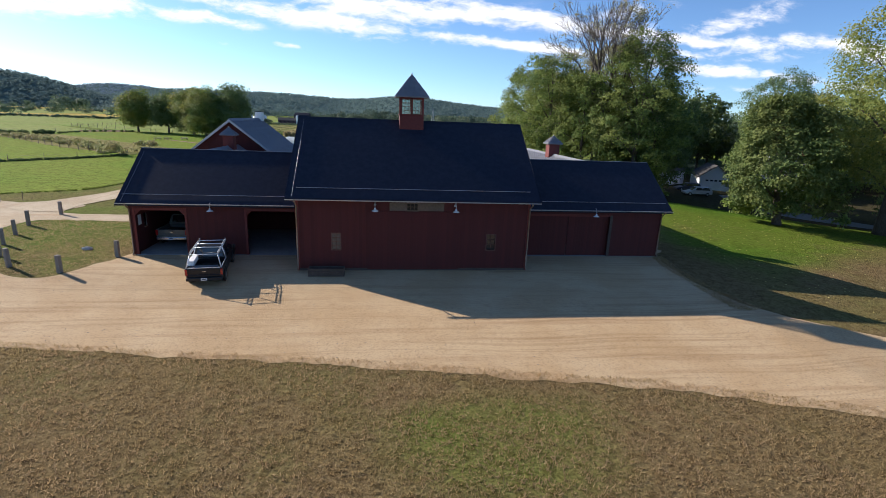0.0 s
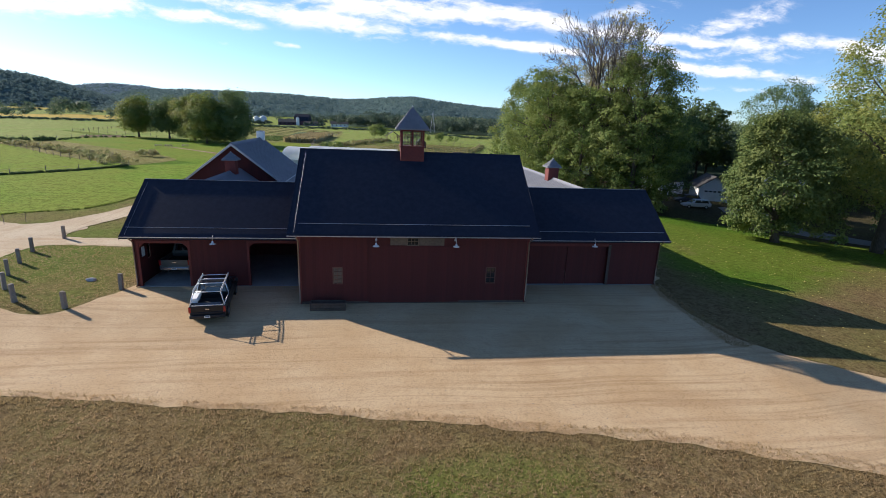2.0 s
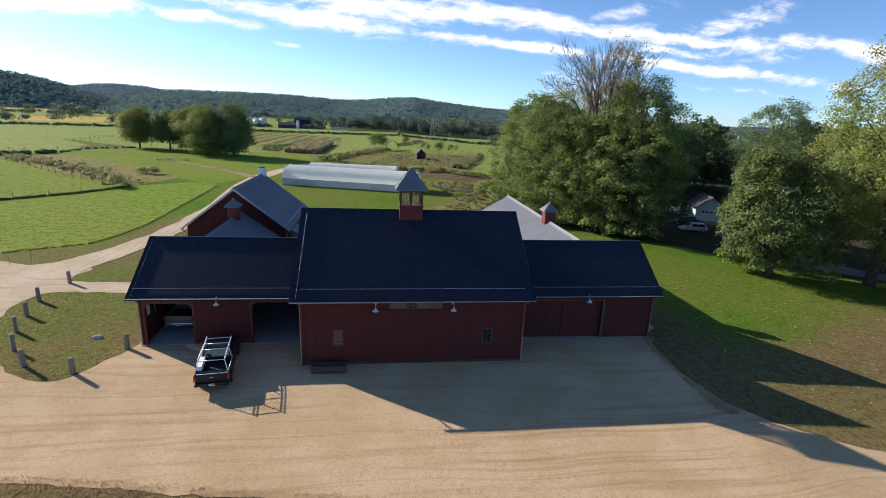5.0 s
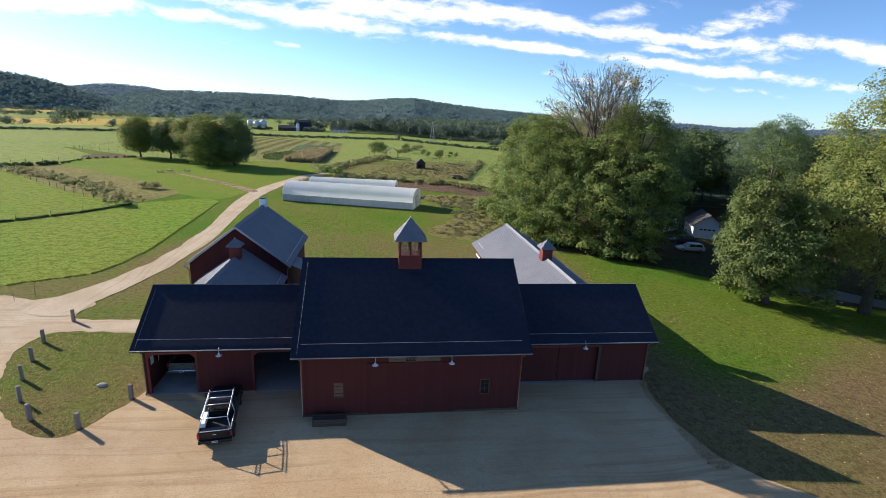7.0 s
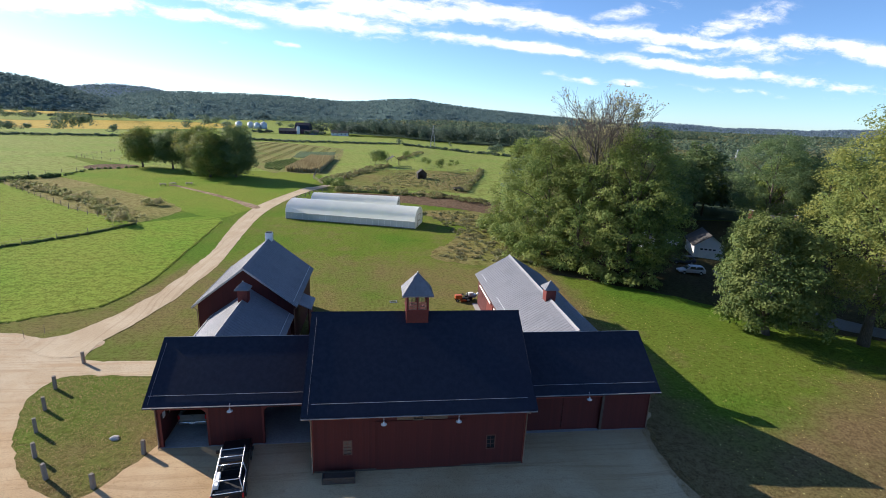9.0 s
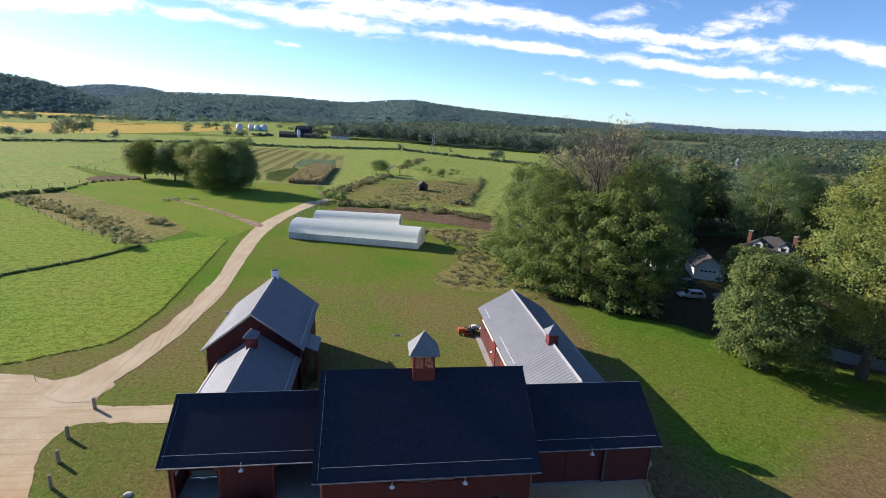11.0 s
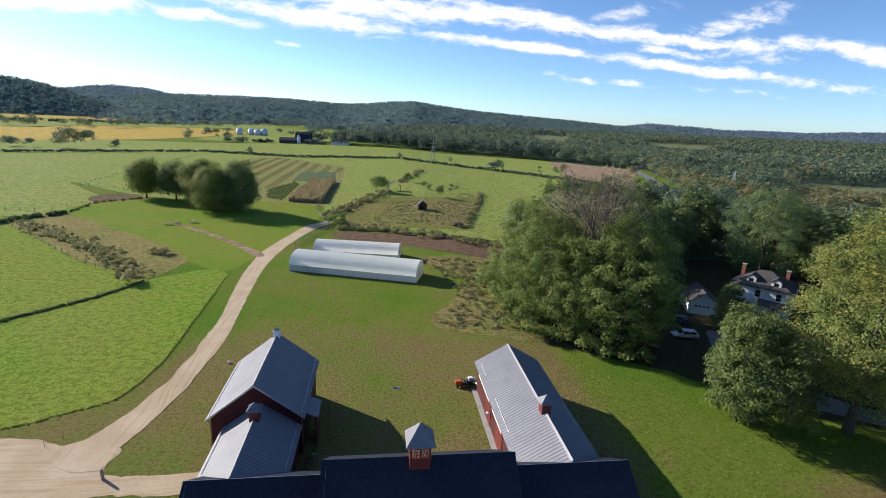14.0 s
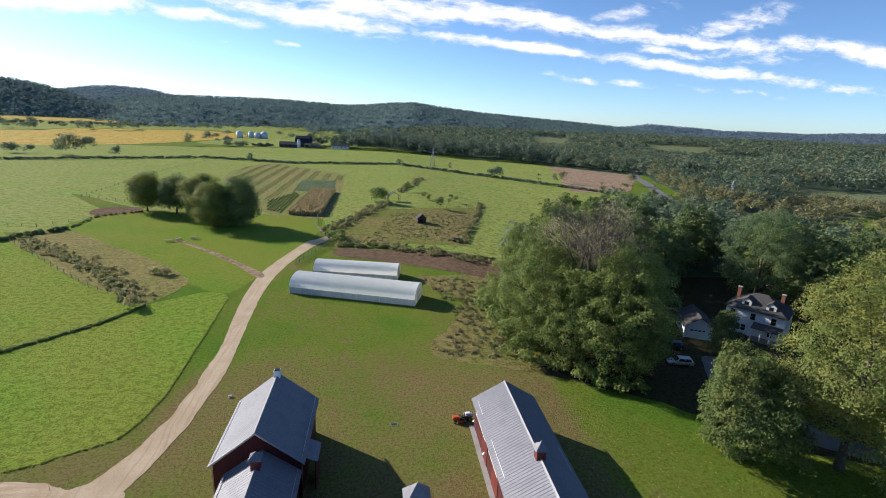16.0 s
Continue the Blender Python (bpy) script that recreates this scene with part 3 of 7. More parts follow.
# ---------------------------------------------------------------- ground


def outline(pts, step=1.0, rough=0.15, closed=True, seed=0.0):
    """A smooth ring through the points, with a ragged edge."""
    n = len(pts)
    out = []
    for i in range(n if closed else n - 1):
        p0, p1, p2, p3 = [np.array(pts[(i + k) % n] if closed else pts[min(max(i + k, 0), n - 1)], float) for k in (-1, 0, 1, 2)]
        m = max(1, int(np.linalg.norm(p2 - p1) / step))
        for k in range(m):
            t = k / m
            out.append(0.5 * (2 * p1 + (p2 - p0) * t + (2 * p0 - 5 * p1 + 4 * p2 - p3) * t * t + (3 * p1 - p0 - 3 * p2 + p3) * t ** 3))
    res = []
    for p in out:
        a = noise.noise((p[0] * 0.9, p[1] * 0.9, seed)) + 0.6 * noise.noise((p[0] * 3.1, p[1] * 3.1, seed + 5))
        b = noise.noise((p[0] * 0.9, p[1] * 0.9, seed + 9)) + 0.6 * noise.noise((p[0] * 3.1, p[1] * 3.1, seed + 14))
        res.append((p[0] + rough * a, p[1] + rough * b))
    return res


def patch(name, ring, material, lift, label, category="ground", kind="structure"):
    """A piece of ground laid on the big sheet: it follows its height."""
    bm = bmesh.new()
    vs = [bm.verts.new((x, y, 0)) for x, y in ring]
    f = bm.faces.new(vs)
    f.normal_update()
    if f.normal.z < 0:
        f.normal_flip()
    bmesh.ops.triangulate(bm, faces=bm.faces[:])
    for breaks, no in ((GX[0], (1, 0, 0)), (GY[0], (0, 1, 0))):
        for c in breaks[1:-1]:
            bmesh.ops.bisect_plane(bm, geom=bm.verts[:] + bm.edges[:] + bm.faces[:], plane_co=(c * no[0], c * no[1], 0), plane_no=no, dist=1e-5)
    for v in bm.verts:
        v.co.z = gz(v.co.x, v.co.y) + lift
    me = bpy.data.meshes.new(name)
    bm.to_mesh(me)
    bm.free()
    me.materials.append(material)
    return tagged(new(name, me), label, category, kind=kind)


def ground_sheet():
    xs = sorted({*GX[0], *range(-400, 401, 50), *range(-4800, 4801, 400)})
    ys = sorted({*GY[0], *range(-400, 401, 50), *range(-4800, 4801, 400)})
    vs = [(x, y, gz(x, y)) for y in ys for x in xs]
    n = len(xs)
    fs = [(j * n + i, j * n + i + 1, (j + 1) * n + i + 1, (j + 1) * n + i) for j in range(len(ys) - 1) for i in range(n - 1)]
    return tagged(part("ground", (vs, fs), LAWN), "mown grass, dry brown near the yard and greener beyond", "ground", kind="structure")


ground_sheet()
YARD = [(-60, -6), (-30, -7.5), (-10, -9.2), (-3.3, -10.3), (3.3, -11.3), (9.7, -12.6), (15.8, -13.9), (22.5, -16.2), (34, -21), (60, -30), (75, -30), (50, -17), (36, -11.4),
        (30.2, -9.2), (27.8, -7.8), (25.6, -5.8), (24.4, -2.0), (24.2, 0.5), (24.75, 3.3), (24.5, 6), (0, 8), (-10.4, 8), (-10.9, 3.2), (-11.6, 1.5), (-13.2, -1.0), (-15.8, -0.6), (-18, 1.3),
        (-20.6, 4.8), (-22.6, 9.0), (-22.8, 11.6), (-21.5, 13.3), (-15, 13.0), (-10.6, 13.2), (-10.6, 15.9), (-16, 15.9), (-21.6, 16.0), (-22.6, 17.5), (-22.3, 20), (-26, 21), (-28.5, 21), (-35, 22.5), (-60, 24)]
DRIVE = [(-22.8, 17), (-22.7, 18.9), (-22.4, 21.1), (-21.8, 23), (-21.3, 25.2), (-20.9, 28.2), (-20.3, 30.9), (-20.1, 34.2), (-19.9, 37.9), (-19.6, 42), (-19.6, 47.6), (-20.1, 54.1), (-21.1, 67.7), (-21.7, 80.1), (-21.3, 93), (-19.3, 107), (-15.6, 122), (-13.2, 127), (-11.5, 134), (-14, 134), (-16, 130), (-18.6, 127), (-22.2, 112), (-25.1, 97), (-25.5, 86.3), (-25, 74.4), (-23.1, 56.6), (-22.7, 50.8), (-22.8, 45.7), (-22.6, 40.4), (-23, 37.2), (-23, 33.6), (-23.7, 31), (-24.1, 28.3), (-24.7, 26.2), (-25.4, 24.6), (-26.1, 23), (-26.8, 21.6), (-28.9, 20.7), (-30, 20), (-26, 17)]
patch("gravel_yard", outline(YARD, 0.45, 0.22), GRAVEL, 0.02, "pale tan packed gravel yard before the barns", "gravel")
patch("gravel_drive", outline(DRIVE, 0.5, 0.2), GRAVEL_PALE, 0.042, "pale gravel farm drive across the grass", "gravel")
# ---------------------------------------------------------------- fields and far ground
patch("pasture", outline([(-36.5, 24.1), (-34.2, 24.9), (-32.2, 26.3), (-29.9, 27.6), (-27.6, 29.1), (-26.7, 31.2), (-26.1, 34.5), (-25.8, 38.9), (-26.1, 45.8), (-26.6, 52), (-27.1, 61.9), (-28.2, 77), (-34, 81), (-43, 74), (-47, 77), (-62, 87), (-85, 109), (-100, 123), (-140, 150), (-300, 180), (-400, 60), (-200, 20), (-60, 20.5), (-44, 22)], 1.5, 0.25), FIELD, 0.012, "bright green grazed pasture beside the drive", "field")
patch("mown_green", outline([(-25.6, 92), (-27, 86), (-30, 80), (-41, 88), (-63, 112), (-95, 138), (-96, 158), (-84, 171), (-60, 168), (-20, 165), (-18, 128)], 1.5, 0.4), MOWN, 0.028, "mown bright green picnic lawn", "field")
patch("rough_strip", outline([(-44, 73), (-47, 77), (-62, 87), (-85, 109), (-100, 123), (-99, 131), (-95, 138), (-63, 112), (-41, 90)], 1.2, 0.7), ROUGH, 0.05, "rough dry grass strip among brambles", "field")
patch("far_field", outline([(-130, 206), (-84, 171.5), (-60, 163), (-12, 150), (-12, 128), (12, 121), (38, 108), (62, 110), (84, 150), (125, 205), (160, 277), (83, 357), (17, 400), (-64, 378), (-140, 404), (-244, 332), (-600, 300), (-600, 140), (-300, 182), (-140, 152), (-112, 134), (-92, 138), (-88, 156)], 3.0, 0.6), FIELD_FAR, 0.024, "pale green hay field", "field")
patch("plot", outline([(-40, 170), (-83, 262), (-91, 336), (-76, 372), (-24, 316), (-19, 299), (-16, 234), (-16.5, 167), (-33, 168)], 3.0, 0.4), PLOT, 0.06, "striped vegetable plot", "field")
patch("garden", outline([(-9, 131), (-7, 170), (8, 185), (48, 200), (49, 185), (33, 136), (31, 126), (9, 126)], 2.0, 0.4), GARDEN, 0.07, "fenced weedy garden plot", "field")
patch("orchard_grass", outline([(7.5, 186), (0, 206), (14, 234), (54, 217), (49, 201)], 2.0, 0.4), FIELD_FAR, 0.10, "green orchard grass inside a fence", "field")
patch("tilled_strip", outline([(-8.2, 119), (7, 117.5), (38.3, 109.7), (36, 92), (8.3, 104.5), (-7.6, 111)], 1.2, 0.25), SOIL, 0.05, "strip of tilled brown soil", "field")
patch("weed_patch", outline([(13, 92), (37, 92), (36, 60), (31, 45), (22, 45.6), (16, 47.8), (13, 50.5), (13.6, 55), (17, 60), (20, 67), (23, 76), (15.5, 86)], 1.0, 0.5), GARDEN, 0.04, "overgrown weedy patch beside the wood", "field")
patch("foot_path", outline([(-25.3, 91), (-33, 101), (-42, 111), (-54, 123), (-57.5, 125), (-56, 126.5), (-50, 121), (-40, 111.5), (-31, 101.5), (-24.5, 94)], 0.8, 0.25), SOIL_PALE, 0.05, "worn dirt path across the grass", "path")
patch("bare_pen", outline([(-96, 160), (-86, 169.5), (-91, 178), (-101, 177), (-103, 168)], 1.5, 0.4), SOIL, 0.05, "bare brown soil in a paddock", "field")
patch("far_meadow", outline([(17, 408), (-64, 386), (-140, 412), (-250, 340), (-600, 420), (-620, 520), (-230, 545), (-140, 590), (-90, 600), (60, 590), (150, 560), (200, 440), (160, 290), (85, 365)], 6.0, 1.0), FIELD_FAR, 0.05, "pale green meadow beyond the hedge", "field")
patch("ripe_field", outline([(-800, 800), (-548, 800), (-538, 930), (-441, 984), (-353, 1021), (-268, 981), (-231, 884), (-251, 623), (-293, 521), (-348, 489), (-700, 480)], 8.0, 1.0), YELLOW, 0.12, "ripe yellow field on the slope", "field")
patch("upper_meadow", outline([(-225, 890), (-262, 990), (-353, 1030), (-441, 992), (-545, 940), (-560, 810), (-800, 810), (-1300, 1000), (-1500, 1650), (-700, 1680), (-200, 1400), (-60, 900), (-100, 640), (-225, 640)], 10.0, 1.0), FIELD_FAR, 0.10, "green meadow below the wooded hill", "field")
patch("ploughed_field", outline([(131, 291), (165, 400), (190, 497), (245, 427), (205, 345), (171, 291)], 5.0, 0.6), SOIL_PALE, 0.15, "pale brown ploughed field", "field")
patch("valley_field", outline([(208, 198), (252, 248), (282, 274), (341, 339), (400, 348), (474, 330), (545, 240), (480, 240), (330, 231)], 5.0, 0.6), FIELD_HAZE, 0.15, "green field in the valley", "field")
patch("road", outline([(330, 560), (285, 490), (246, 430), (218, 356), (198, 306), (180, 250), (183, 217), (192, 197), (202, 150), (208, 60), (210, 0), (217, 0), (215, 60), (210, 150), (200, 199), (191, 219), (188, 249), (206, 304), (226, 354), (254, 427), (292, 487), (337, 557)], 5.0, 0.1), ASPHALT, 0.2, "grey country road", "road")
patch("lane", outline([(58, 36), (62, 46), (66, 52), (72, 48), (66, 36), (72, 26), (90, 20), (90, 15), (70, 22), (60, 29)], 1.5, 0.2), ASPHALT, 0.03, "grey paved house drive", "drive")

# ---------------------------------------------------------------- leaves and trees


def leaves(lobes, per, size, rng, squash=0.85, core=None, face=0.75):
    """Small pointed leaf sprays over the lobes (x, y, z, radius), facing away from the lobes and from their core."""
    lobes = np.asarray(lobes, float)
    cnt = np.maximum(4, (per * (lobes[:, 3] / lobes[:, 3].mean()) ** 2)).astype(int)
    idx = np.repeat(np.arange(len(lobes)), cnt)
    n = len(idx)
    d = rng.normal(size=(n, 3))
    d /= np.linalg.norm(d, axis=1)[:, None]
    d[:, 2] = np.where(d[:, 2] < -0.35, -d[:, 2], d[:, 2])
    r = lobes[idx, 3] * (1.0 - 0.5 * rng.random(n) ** 2 + 0.16 * rng.normal(size=n))
    c = lobes[idx, :3] + d * r[:, None] * np.array([1, 1, squash])
    nrm = d * face + rng.normal(size=(n, 3)) * 0.5 + np.array([0, 0, 0.2])
    if core is not None:
        o = c - np.asarray(core, float)[idx if np.ndim(core) > 1 else slice(None)]
        nrm += 0.6 * o / (np.linalg.norm(o, axis=1)[:, None] + 1e-6)
    nrm /= np.linalg.norm(nrm, axis=1)[:, None]
    t = np.cross(nrm, rng.normal(size=(n, 3)))
    t /= np.linalg.norm(t, axis=1)[:, None]
    b = np.cross(nrm, t)
    s = size * (0.6 + 0.8 * rng.random(n))[:, None]
    q = np.stack([c - t * s * 0.55, c - b * s * 0.36 + nrm * s * 0.1, c + t * s * 0.65, c + b * s * 0.36 + nrm * s * 0.1], 1).reshape(-1, 3)
    return q, np.arange(4 * n).reshape(n, 4)


def crown_lobes(rng, h0, h1, R, n, rl, shape=0.85, off=(0, 0), wild=0.3):
    """Lobes over a billowing crown between two heights: boughs swell out, with hollows between them."""
    out = []
    ph = Vector(rng.random(3) * 40)
    for i in range(n):
        z = ((i + 0.5) / n) ** 0.92
        a = i * 2.39996 + rng.normal() * 0.2
        prof = math.sin(math.pi * (0.10 + 0.83 * z ** shape)) ** 0.6
        way = Vector((math.cos(a), math.sin(a), 2.4 * (h1 - h0) / (2.5 * R) * z))
        swell = noise.noise(way * 1.25 + ph) + 0.55 * noise.noise(way * 2.9 + ph)
        k = R * prof * (1 - 0.42 * rng.random() ** 2.2) * (1 + wild * swell)
        if noise.noise(way * 2.3 - ph) < -0.16:
            k *= 0.66
        r = rl * (0.65 + 0.75 * rng.random())
        zz = h0 + (h1 - h0) * z * (1 + 0.10 * swell * z) + rng.normal() * 0.3 * rl
        out.append((off[0] * z + k * math.cos(a), off[1] * z + k * math.sin(a), max(zz, h0 * 0.6 + 0.3), r))
    return out


def limbs(rng, h0, lobes, r0, lean=(0, 0), n_limbs=10):
    g = Geo()
    zt = max(l[2] for l in lobes)
    pts, rad = [], []
    for i in range(7):
        k = i / 6
        pts.append((lean[0] * k + 0.12 * rng.normal() * k, lean[1] * k + 0.12 * rng.normal() * k, -0.3 + (zt * 0.82 + 0.3) * k))
        rad.append(r0 * (1.35 if i == 0 else 1.0) * (1 - 0.85 * k) + 0.03)
    g.tube(pts, rad, 8)
    for l in [lobes[int(i)] for i in np.linspace(0, len(lobes) - 1, min(n_limbs, len(lobes)))]:
        zb = max(h0 * 0.75, min(l[2] * 0.62, zt * 0.7))
        k = zb / (zt * 0.82)
        s = Vector((lean[0] * k, lean[1] * k, zb))
        e = Vector(l[:3])
        m = s.lerp(e, 0.5) + Vector((0, 0, 0.12 * (e - s).length))
        g.tube([s, m, e], [r0 * 0.42 * (1 - 0.6 * k), r0 * 0.25, 0.04], 5)
    return g


def tree(x, y, h, R, leaf, label, h0=None, lobes=46, per=330, size=0.42, rl=None, r0=0.32, seed=1, shape=0.85, category="tree", group="", bark=None, lean=(0, 0), name="tree", wild=0.38):
    r = np.random.default_rng(seed)
    h0 = h * 0.22 if h0 is None else h0
    far = rl is not None
    rl = rl if far else 0.10 * R + 0.30
    per, size = (int(per * 0.75), size * 0.86) if far else (int(per * 0.32), size * 0.62)
    lobes = int(lobes * (1.5 if far else 3.0))
    ob = thing(name, (x, y, gz(x, y)), label, category, group)
    ls = crown_lobes(r, h0, h - rl * 0.6, R - rl * 0.5, lobes, rl, shape, lean, wild)
    part("trunk", limbs(r, h0, ls, r0, lean), bark or BARK, ob, smooth=True)
    part("crown", leaves(ls, per, size, r, core=(lean[0] * 0.5, lean[1] * 0.5, h0 + 0.35 * (h - h0))), leaf, ob)
    return ob


def again(ob, x, y, turn=0, k=1.0):
    c = copy_thing(ob, pose(x, y, gz(x, y), 0, 0, turn))
    c.scale = (k, k, k * random.uniform(0.92, 1.08))
    return c


# wood beside the right barn
tree(43.4, 43.0, 23.0, 7.6, LEAF, "tall green leafy maple at the edge of the wood", h0=1.6, lobes=120, per=300, seed=11, group="wood edge trees", r0=0.42)
tree(33.5, 54.5, 20.4, 7.6, LEAF, "broad yellow-green tree at the edge of the wood", h0=0.8, lobes=110, per=290, seed=12, group="wood edge trees", r0=0.38)
tree(37.0, 48.5, 17.5, 6.6, LEAF, "leafy green tree among the wood edge", h0=0.8, lobes=90, per=280, seed=13, group="wood edge trees")
tree(33.0, 66.5, 19.5, 7.2, LEAF, "rounded green tree behind the wood edge", h0=1.0, lobes=90, per=270, seed=14, group="wood edge trees")
tree(45.0, 54.5, 23.5, 7.6, LEAF_TAN, "tree turning tan and yellow at its top", h0=6.0, lobes=90, per=240, seed=15, group="wood edge trees")
tree(40.0, 60.0, 22.3, 7.4, LEAF_TAN, "thinning tree with tan autumn leaves", h0=6.0, lobes=80, per=170, seed=16, group="wood edge trees")
tree(47.5, 45.5, 16.5, 6.2, LEAF_DARK, "dark green tree in the wood's shade", h0=1.2, lobes=80, per=260, seed=17, group="wood edge trees")
tree(42.0, 74.0, 20.0, 7.4, LEAF, "green tree deep in the wood", h0=3.0, lobes=80, per=240, seed=18, group="wood edge trees")
tree(50.5, 60.0, 19.0, 6.5, LEAF_DARK, "dark tree near the white bungalow", h0=4.0, lobes=70, per=240, seed=19, group="wood edge trees")
# beside the white house
tree(51.6, 22.8, 14.2, 6.4, LEAF_MAPLE, "low spreading maple on the lawn", h0=1.5, lean=(-1.6, 0.8), lobes=140, per=300, seed=21, shape=0.75, group="house trees", r0=0.4)
tree(63.0, 20.5, 27.0, 9.2, LEAF_YELLOW, "tall maple with yellowing sunlit leaves", h0=5.5, lobes=170, per=320, size=0.36, seed=22, group="house trees", r0=0.5)
tree(74.5, 25.0, 25.0, 8.5, LEAF_YELLOW, "tall yellow-green maple by the house", h0=1.5, lobes=120, per=280, seed=23, group="house trees", r0=0.45)
tree(95.0, 76.0, 25.0, 9.4, LEAF_BLUE, "blue-green feathery locust tree behind the house", h0=5.0, lobes=110, per=260, seed=24, group="house trees", r0=0.4)
tree(66.0, 9.0, 22.0, 8.4, LEAF, "green maple at the end of the lawn", h0=2.0, lobes=100, per=260, seed=25, group="house trees", r0=0.45)
tree(69.2, 52.0, 9.5, 2.7, LEAF_DARK, "dark upright evergreen by the garage", h0=0.4, lobes=50, per=140, seed=26, group="house trees", r0=0.16)
wood_a = tree(55.5, 79.0, 19.0, 6.8, LEAF_DARK, "dark green tree in the wood behind the house", h0=5.0, lobes=60, per=92, size=1.0, seed=31, group="wood behind the house")
wood_b = tree(66.0, 88.0, 20.0, 7.4, LEAF_DARK, "tall dark tree in the wood behind the house", h0=5.5, lobes=60, per=92, size=1.0, seed=32, group="wood behind the house")
wood_c = tree(106.0, 84.0, 21.0, 7.8, LEAF, "green crown in the wood behind the house", h0=5.0, lobes=60, per=92, size=1.0, seed=33, group="wood behind the house")
for i, (x, y, k) in enumerate([(49, 88, 0.95), (75, 84, 0.9), (60, 96, 1.0), (82, 94, 1.0), (104, 70, 1.05), (112, 92, 1.0), (94, 102, 1.05), (72, 106, 1.0), (52, 104, 0.95), (116, 74, 1.0), (114, 58, 1.05), (108, 48, 1.0),
                               (122, 96, 1.0), (84, 116, 1.0), (62, 118, 0.95), (104, 112, 1.0), (126, 62, 0.95), (116, 38, 1.0), (130, 80, 1.0), (104, 28, 0.95), (92, 12, 1.0), (106, 12, 1.0), (76, 126, 0.95)]):
    again((wood_a, wood_b, wood_c)[i % 3], x, y, 67 * i, k)
# four maples on the green
tree(-84.0, 170.5, 13.4, 6.4, LEAF_AUTUMN, "round maple with a trace of orange", h0=2.4, lobes=44, per=400, size=0.46, rl=2.3, seed=41, group="maples on the green")
tree(-72.0, 167.0, 13.6, 6.6, LEAF_DARK, "round dark green maple on the grass", h0=2.4, lobes=44, per=400, size=0.46, rl=2.3, seed=42, group="maples on the green")
tree(-60.5, 159.0, 15.6, 6.4, LEAF_AUTUMN, "tall round maple turning yellow-brown", h0=1.6, lobes=46, per=400, size=0.46, rl=2.3, seed=43, group="maples on the green")
tree(-52.5, 147.0, 14.8, 6.8, LEAF_AUTUMN, "broad maple turning olive", h0=1.0, lobes=48, per=400, size=0.46, rl=2.3, seed=44, group="maples on the green")
tree(-44.5, 148.5, 15.6, 7.4, LEAF_DARK, "broad dark green maple", h0=1.2, lobes=50, per=400, size=0.46, rl=2.3, seed=45, group="maples on the green")


def bare_tree(x, y, h):
    """A tall tree that has lost most of its leaves."""
    r = np.random.default_rng(5)
    g, tips = Geo(), []

    def grow(p, d, long, rad, depth):
        q = p + d * long * 0.5 + Vector(r.normal(size=3)) * long * 0.06
        e = q + (d + Vector((0, 0, 0.10)) + Vector(r.normal(size=3)) * 0.12).normalized() * long * 0.5
        g.tube([p, q, e], [rad, rad * 0.82, rad * 0.62], 6 if depth > 3 else 3, cap=False)
        if depth == 0:
            tips.append(e)
            return
        for k in range(3 if depth > 2 else 4):
            a = r.random() * 6.28
            s = d.orthogonal().normalized()
            s = s * math.cos(a) + d.cross(s) * math.sin(a)
            n = (d + s * (0.34 + 0.42 * r.random()) + Vector((0, 0, 0.10))).normalized()
            grow(e if k else q.lerp(e, 0.4), n, long * (0.60 + 0.2 * r.random()), rad * 0.56, depth - 1)
    ob = thing("bare_tree", (x, y, gz(x, y)), "tall half-bare tree with pale twigs and few tan leaves", "tree")
    g.tube([(0, 0, -0.3), (0.1, 0, h * 0.2), (0.2, 0.1, h * 0.38)], [0.5, 0.42, 0.36], 8)
    for a, lean, k in ((0.3, 0.22, 1.08), (2.0, 0.20, 1.0), (3.2, 0.75, 0.92), (3.5, 0.34, 0.95), (5.6, 0.42, 0.9)):
        grow(Vector((0.2, 0.1, h * 0.37)), Vector((math.cos(a) * lean, math.sin(a) * lean, 1)).normalized(), h * 0.21 * k, 0.30, 5)
    part("branch_frame", g, BARK_PALE, ob, smooth=True)
    ls = [(*t, 0.6) for t in tips if r.random() < (0.22 if t.x > 1.0 else 0.05)]
    part("foliage", leaves(ls, 12, 0.22, r), LEAF_TAN, ob)


bare_tree(40.0, 49.0, 29.8)


def clumps(name, spots, leaf, label, category, per=26, size=0.5, seed=3, squash=0.8, kind="stuff"):
    """Many small bushes or far trees as one mesh: rows of x, y, width, height."""
    r = np.random.default_rng(seed)
    lobes, core = [], []
    for x, y, w, h in spots:
        z = gz(x, y)
        for _ in range(4):
            a, q = r.random() * 6.28, r.random() ** 0.5
            rr = w * (0.26 + 0.16 * r.random())
            lobes.append((x + math.cos(a) * q * w * 0.36, y + math.sin(a) * q * w * 0.36, z + rr * 0.4 + (h - rr) * (0.25 + 0.65 * r.random()), rr))
        lobes.append((x + r.normal() * 0.06 * w, y + r.normal() * 0.06 * w, z + h - w * 0.28, w * 0.3))
        core += [(x, y, z + h * 0.35)] * 5
    return tagged(part(name, leaves(lobes, per, size, r, squash, np.array(core)), leaf), label, category, kind=kind)


